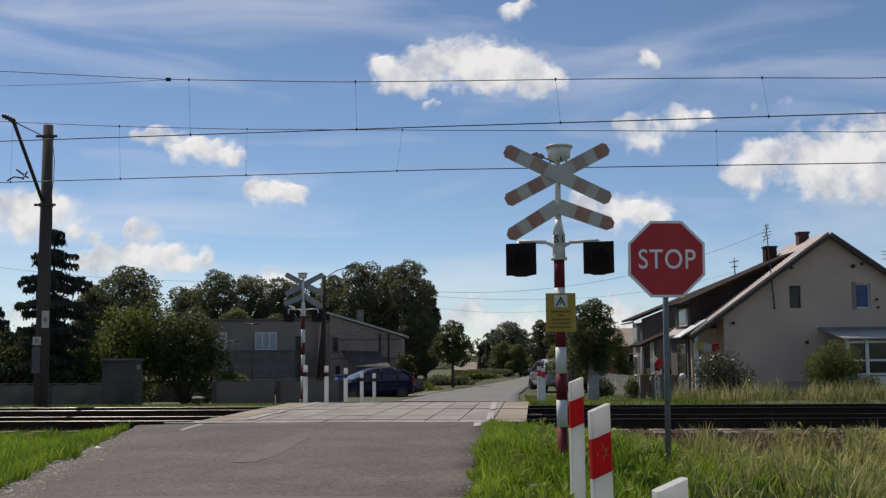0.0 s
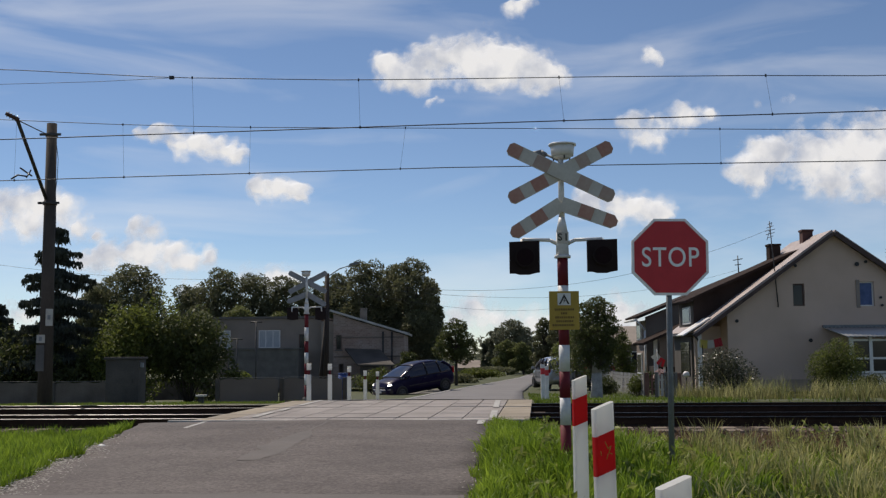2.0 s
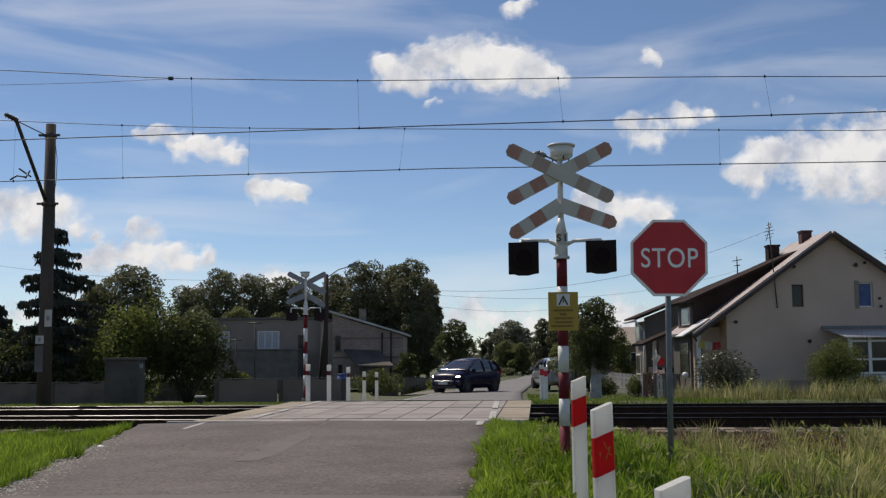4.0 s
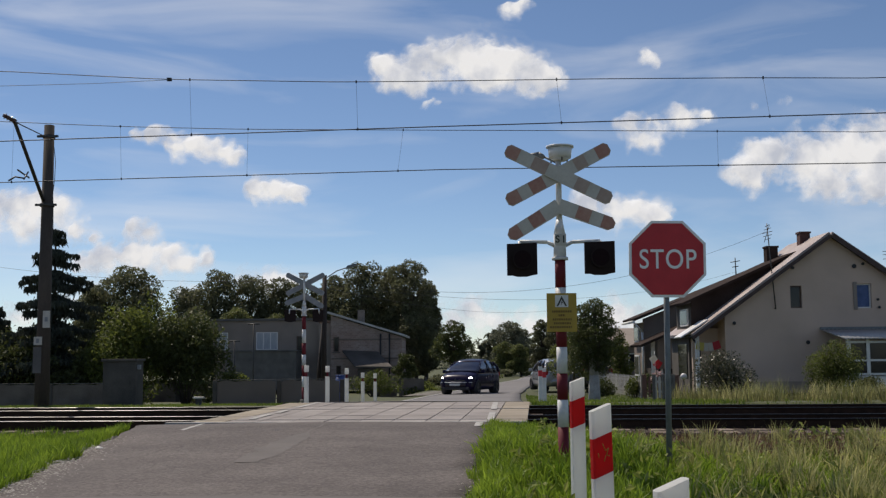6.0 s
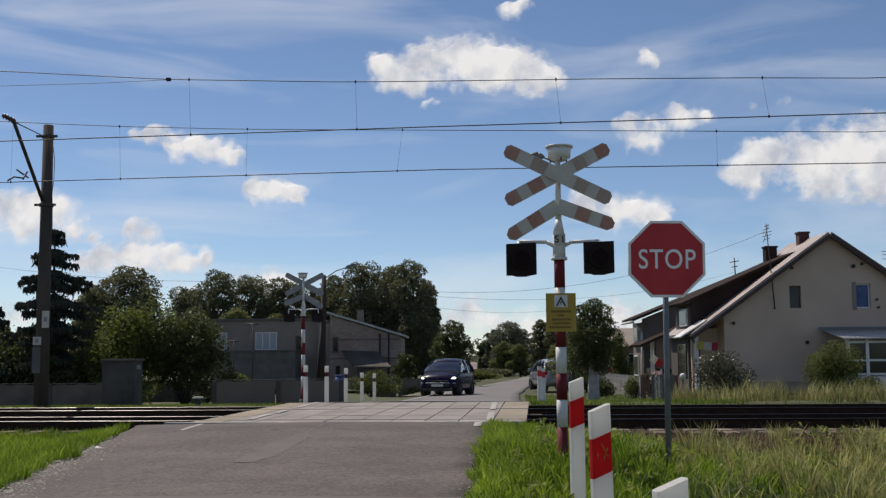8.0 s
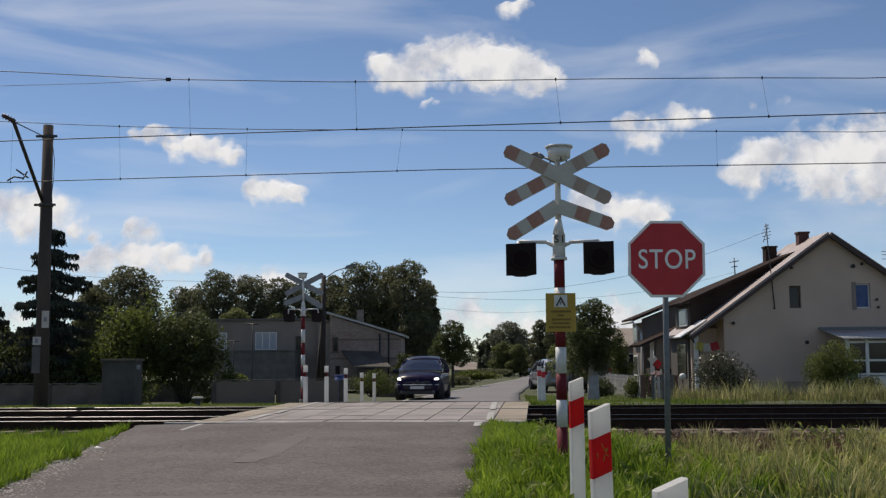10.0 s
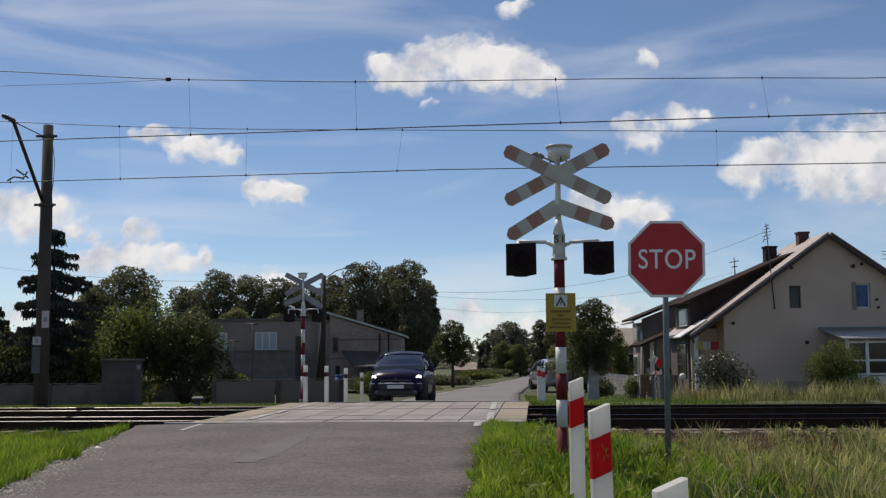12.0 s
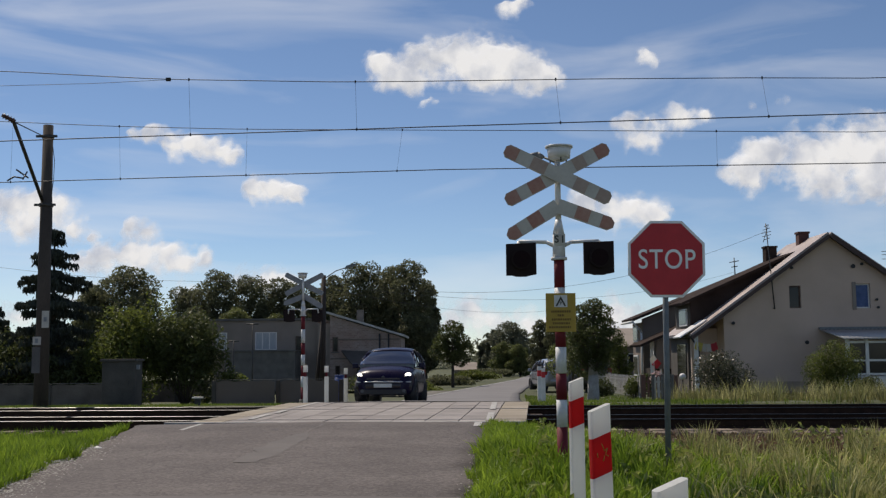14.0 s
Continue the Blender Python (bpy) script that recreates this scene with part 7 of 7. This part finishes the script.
# ---------------------------------------------------------------- clouds, far off
def cloud_mat():
    m = bpy.data.materials.new("glowing_cloud")
    m.use_nodes = True
    n, l = m.node_tree.nodes, m.node_tree.links
    n.clear()
    out, mixs, em, tp = n.new("ShaderNodeOutputMaterial"), n.new("ShaderNodeMixShader"), n.new("ShaderNodeEmission"), n.new("ShaderNodeBsdfTransparent")
    at = n.new("ShaderNodeAttribute")
    at.attribute_name = "thickness"
    tc = n.new("ShaderNodeTexCoord")
    n1, n2, n3 = n.new("ShaderNodeTexNoise"), n.new("ShaderNodeTexNoise"), n.new("ShaderNodeTexNoise")
    for q, s, d, ro in ((n1, 0.022, 10, 0.6), (n2, 0.012, 4, 0.5), (n3, 0.013, 6, 0.5)):
        q.inputs["Scale"].default_value, q.inputs["Detail"].default_value, q.inputs["Roughness"].default_value = s, d, ro
        l.new(tc.outputs["Object"], q.inputs["Vector"])
    a = n.new("ShaderNodeMath"); a.operation = "MULTIPLY_ADD"
    a.inputs[1].default_value = 1.0
    l.new(n1.outputs["Fac"], a.inputs[0])
    l.new(at.outputs["Fac"], a.inputs[2])
    al = n.new("ShaderNodeMapRange")
    al.interpolation_type = "SMOOTHSTEP"
    al.inputs["From Min"].default_value, al.inputs["From Max"].default_value = 0.46, 1.10
    l.new(a.outputs[0], al.inputs["Value"])
    sh = n.new("ShaderNodeMapRange")
    sh.inputs["From Min"].default_value, sh.inputs["From Max"].default_value = 0.34, 0.60
    l.new(n3.outputs["Fac"], sh.inputs["Value"])
    # cloud shading put into the colour: noise mixes grey and sunlit white
    cm = n.new("ShaderNodeMix"); cm.data_type = "RGBA"
    cm.inputs[6].default_value, cm.inputs[7].default_value = (0.58, 0.63, 0.73, 1), (0.97, 0.985, 1.0, 1)
    l.new(sh.outputs["Result"], cm.inputs[0])
    l.new(cm.outputs[2], em.inputs["Color"])
    # emission stands in for most of the sunlight on the cloud
    em.inputs["Strength"].default_value = 0.78
    df = n.new("ShaderNodeBsdfDiffuse")
    df.inputs["Color"].default_value = (0.12, 0.135, 0.165, 1)
    bp = n.new("ShaderNodeBump")
    bp.inputs["Strength"].default_value, bp.inputs["Distance"].default_value = 0.5, 26.0
    l.new(n3.outputs["Fac"], bp.inputs["Height"])
    l.new(bp.outputs["Normal"], df.inputs["Normal"])
    both = n.new("ShaderNodeAddShader")
    l.new(em.outputs[0], both.inputs[0])
    l.new(df.outputs[0], both.inputs[1])
    l.new(al.outputs["Result"], mixs.inputs[0])
    l.new(tp.outputs[0], mixs.inputs[1])
    l.new(both.outputs[0], mixs.inputs[2])
    l.new(mixs.outputs[0], out.inputs["Surface"])
    return m


M["cloud"] = cloud_mat()
CLOUD_Y = 2500.0
CLOUDS = []


def cloud(x, z, puffs, drift, label, dense=1.0, flat=-1e9):
    """A cumulus far away: a bulging sheet whose thickness is that of overlapping puffs (dx, dz, radius)."""
    x0 = min(p[0] - p[2] for p in puffs) * 1.0 - 40
    x1 = max(p[0] + p[2] for p in puffs) + 40
    z0 = min(p[1] - p[2] for p in puffs) - 40
    z1 = max(p[1] + p[2] for p in puffs) + 40
    nx, nz = int((x1 - x0) / 4.5) + 2, int((z1 - z0) / 4.5) + 2
    X, Z = np.meshgrid(np.linspace(x0, x1, nx), np.linspace(z0, z1, nz))
    T = np.full(X.shape, -1.0)
    wx = np.array([[noise.noise((a * 0.016 + x, b * 0.016, 1.0)) + 0.5 * noise.noise((a * 0.05 + x, b * 0.05, 3.0)) for a in X[0]] for b in Z[:, 0]])
    wz = np.array([[noise.noise((a * 0.016 + x, b * 0.016, 7.0)) + 0.5 * noise.noise((a * 0.05 + x, b * 0.05, 9.0)) for a in X[0]] for b in Z[:, 0]])
    GX, GZ = X, Z
    X, Z = X + 20 * wx, Z + 14 * wz
    acc = np.zeros(X.shape)
    for dx, dz, r in puffs:
        d = np.hypot(X - dx, (Z - dz) * 1.18) / r
        acc += np.exp(3.2 * np.maximum(1 - d, -3.0))
    rough = np.array([[noise.fractal((a * 0.022 + x, 5.0, b * 0.022), 0.75, 2.1, 6) for a in GX[0]] for b in GZ[:, 0]])
    T = np.log(acc) / 3.2 - 0.16 + 0.21 * rough
    T = np.where(Z < flat, T - (flat - Z) / 36.0, T)
    T = np.clip(T, -0.9, 0.75) * dense - max(0.0, 0.92 - dense) * 0.45
    verts = [(GX[j, i], -max(0.0, T[j, i]) * 55.0, GZ[j, i]) for j in range(nz) for i in range(nx)]
    faces = [(j * nx + i, j * nx + i + 1, (j + 1) * nx + i + 1, (j + 1) * nx + i) for j in range(nz - 1) for i in range(nx - 1)]
    me = from_arrays("cloud", verts, faces, "cloud")
    at = me.attributes.new("thickness", "FLOAT", "POINT")
    at.data.foreach_set("value", T.astype(np.float32).ravel())
    for f in me.polygons:
        f.use_smooth = True
    ob = tagged(new("cloud", me), label, "cloud", "summer clouds", "structure")
    ob.matrix_basis = pose(x, CLOUD_Y, z)
    CLOUDS.append((ob, x, z, drift))


cloud(39, 675, [(-181, 8, 63), (-128, -19, 63), (-60, 24, 79), (14, 32, 92), (94, 17, 87), (168, -6, 74), (204, -29, 58), (54, -14, 79), (-161, -26, 55)], (-8.0, 6.0), 'white cumulus cloud that glows, its grey shading set by noise', 1.00, flat=-55)
cloud(166, 822, [(-17, 8, 32), (12, -3, 34), (30, 18, 32)], (-6.0, 4.0), 'small torn white cloud wisp', 0.75)
cloud(483, 703, [(-3, 3, 29), (13, -6, 24)], (-5.0, 2.0), 'small torn white cloud wisp', 0.70)
cloud(518, 527, [(-87, 12, 42), (-26, 17, 47), (41, 27, 50), (101, 32, 39), (-54, -24, 42), (-21, -35, 37)], (-4.0, 2.0), 'white cumulus cloud that glows, its grey shading set by noise', 0.85)
cloud(876, 443, [(-174, -12, 66), (-119, 28, 72), (-26, 14, 95), (68, 20, 105), (162, 39, 118), (117, -55, 82), (226, -2, 118), (-150, -32, 48), (12, -41, 79)], (-4.0, 3.0), 'white cumulus cloud that glows, its grey shading set by noise', 1.00, flat=-97)
cloud(420, 333, [(-86, 7, 53), (-26, 4, 58), (33, 0, 58), (86, -7, 50), (-106, 28, 34)], (-4.0, 1.0), 'white cumulus cloud that glows, its grey shading set by noise', 0.90)
cloud(-604, 497, [(-131, 28, 24), (-78, 31, 39), (-27, 3, 47), (27, -3, 50), (87, -12, 47), (123, -25, 34)], (-6.0, 3.0), 'white cumulus cloud that glows, its grey shading set by noise', 0.95)
cloud(-403, 384, [(-44, 4, 36), (-14, 10, 36), (14, 0, 36), (42, -4, 33), (70, -8, 26)], (-4.0, 1.0), 'white cumulus cloud that glows, its grey shading set by noise', 0.95)
cloud(-960, 338, [(-54, 14, 76), (13, 27, 66), (66, 13, 61), (107, -41, 50), (-12, -27, 61), (147, -65, 32), (-119, 1, 79)], (-3.0, 1.0), 'white cumulus cloud that glows, its grey shading set by noise', 0.85)
cloud(-693, 243, [(-150, -22, 44), (-119, -15, 50), (-85, -4, 48), (-59, -10, 55), (-30, 4, 46), (-6, -8, 55), (40, -14, 52), (70, -16, 46), (100, -19, 45), (-22, 62, 40), (6, 52, 34), (140, -20, 36)], (-3.0, 1.0), 'white cumulus cloud that glows, its grey shading set by noise', 0.85)
cloud(-401, 174, [(-66, 1, 66), (0, 5, 53), (40, -7, 47), (-197, -25, 53)], (-2.0, 1.0), 'pale low cloud bank near the horizon', 0.75)
cloud(98, 91, [(-39, 20, 58), (-79, -12, 66), (13, -20, 66), (92, -27, 58), (170, -34, 79), (314, -36, 105), (289, -3, 66)], (-2.0, 1.0), 'pale low cloud bank near the horizon', 0.78)
cloud(-953, 100, [(-39, 0, 79), (78, 26, 66), (130, 51, 47)], (-2.0, 1.0), 'pale low cloud bank near the horizon', 0.70)
cloud(-36, 600, [(0, 0, 21), (20, -8, 16)], (-6.0, 3.0), 'small torn white cloud wisp', 0.55)
cloud(800, 545, [(9, 54, 24), (33, 0, 39), (-59, 41, 26)], (-4.0, 2.0), 'small torn white cloud wisp', 0.50)

# ---------------------------------------------------------------- what moves
def hermite(t, ts, vs):
    """Smooth curve through keyed values."""
    ts, vs = np.array(ts), np.array(vs)
    m = np.gradient(vs, ts)
    i = min(len(ts) - 2, max(0, int(np.searchsorted(ts, t, "right") - 1)))
    h = ts[i + 1] - ts[i]
    u = (t - ts[i]) / h
    return float((2 * u**3 - 3 * u**2 + 1) * vs[i] + (u**3 - 2 * u**2 + u) * h * m[i] + (-2 * u**3 + 3 * u**2) * vs[i + 1] + (u**3 - u**2) * h * m[i + 1])


# seconds, x, y, heading in degrees (0: nose towards the camera; more: nose turned to the left)
CAR_T = [0, 1, 2, 3, 4.2, 5.5, 6.5, 7.5, 8.2, 9.3, 10.3, 11, 11.5, 12, 12.5, 13, 14]
CAR_X = [-3.77, -3.15, -1.68, 0.03, 1.10, 1.31, 1.08, 0.46, 0.05, -0.48, -0.91, -1.08, -1.21, -1.33, -1.39, -1.47, -1.58]
CAR_Y = [56, 56, 55.3, 54, 53.2, 53, 51.8, 50.5, 49, 45.2, 41, 38, 36.5, 35.5, 34.7, 34, 33]
CAR_H = [64, 60, 52, 44, 30, 22.5, 20, 17, 11, 6.5, 5, 4.5, 4.5, 4.5, 4.5, 4.5, 4.5]


def motions():
    rows, turns = [], []
    roll, last = 0.0, None
    for k in range(141):
        t = k / 10
        x, y, h = (hermite(t, CAR_T, v) for v in (CAR_X, CAR_Y, CAR_H))
        rz = -h
        nose = Vector((math.sin(radians(rz)), -math.cos(radians(rz)), 0))

        def land(p):
            return lerp(p.y, PROFILE_Y, PROFILE_Z) - drive(p.x, p.y) + 0.02
        c = Vector((x, y, 0))
        zf, zr = land(c + nose * 1.36), land(c - nose * 1.38)
        pitch = math.degrees(math.atan2(zf - zr, 2.74))
        rows.append((t, pose(x, y, (zf + zr) / 2, 0, 0, rz) @ pose(0, 0, 0, -pitch, 0, 0)))
        if last is not None:
            roll += (c - last).dot(nose) / 0.31
        last = c
        turns.append((t, roll))
    walk(moving_car, rows)
    for w, x, y in moving_wheels:
        walk(w, [(t, pose(x, y, 0.31) @ Matrix.Rotation(a, 4, "X")) for t, a in turns])
    for ob, x, z, (dx, dz) in CLOUDS:
        walk(ob, [(0.0, pose(x - dx, CLOUD_Y, z - dz)), (14.0, pose(x, CLOUD_Y, z))])
    for ob, x, y, z, ph in TUFTS:
        walk(ob, [(q / 2, pose(x, y, z, 5 * math.sin(1.9 * q / 2 + ph), 7 * math.sin(1.3 * q / 2 + ph * 2), 0)) for q in range(29)])
    for k, (t, strips, cell, tilt) in enumerate(FLAGS):
        for s, c, r in strips:
            walk(s, [(q / 5, flag_pose(k, c, cell, tilt, q / 5)) for q in range(71)])


motions()
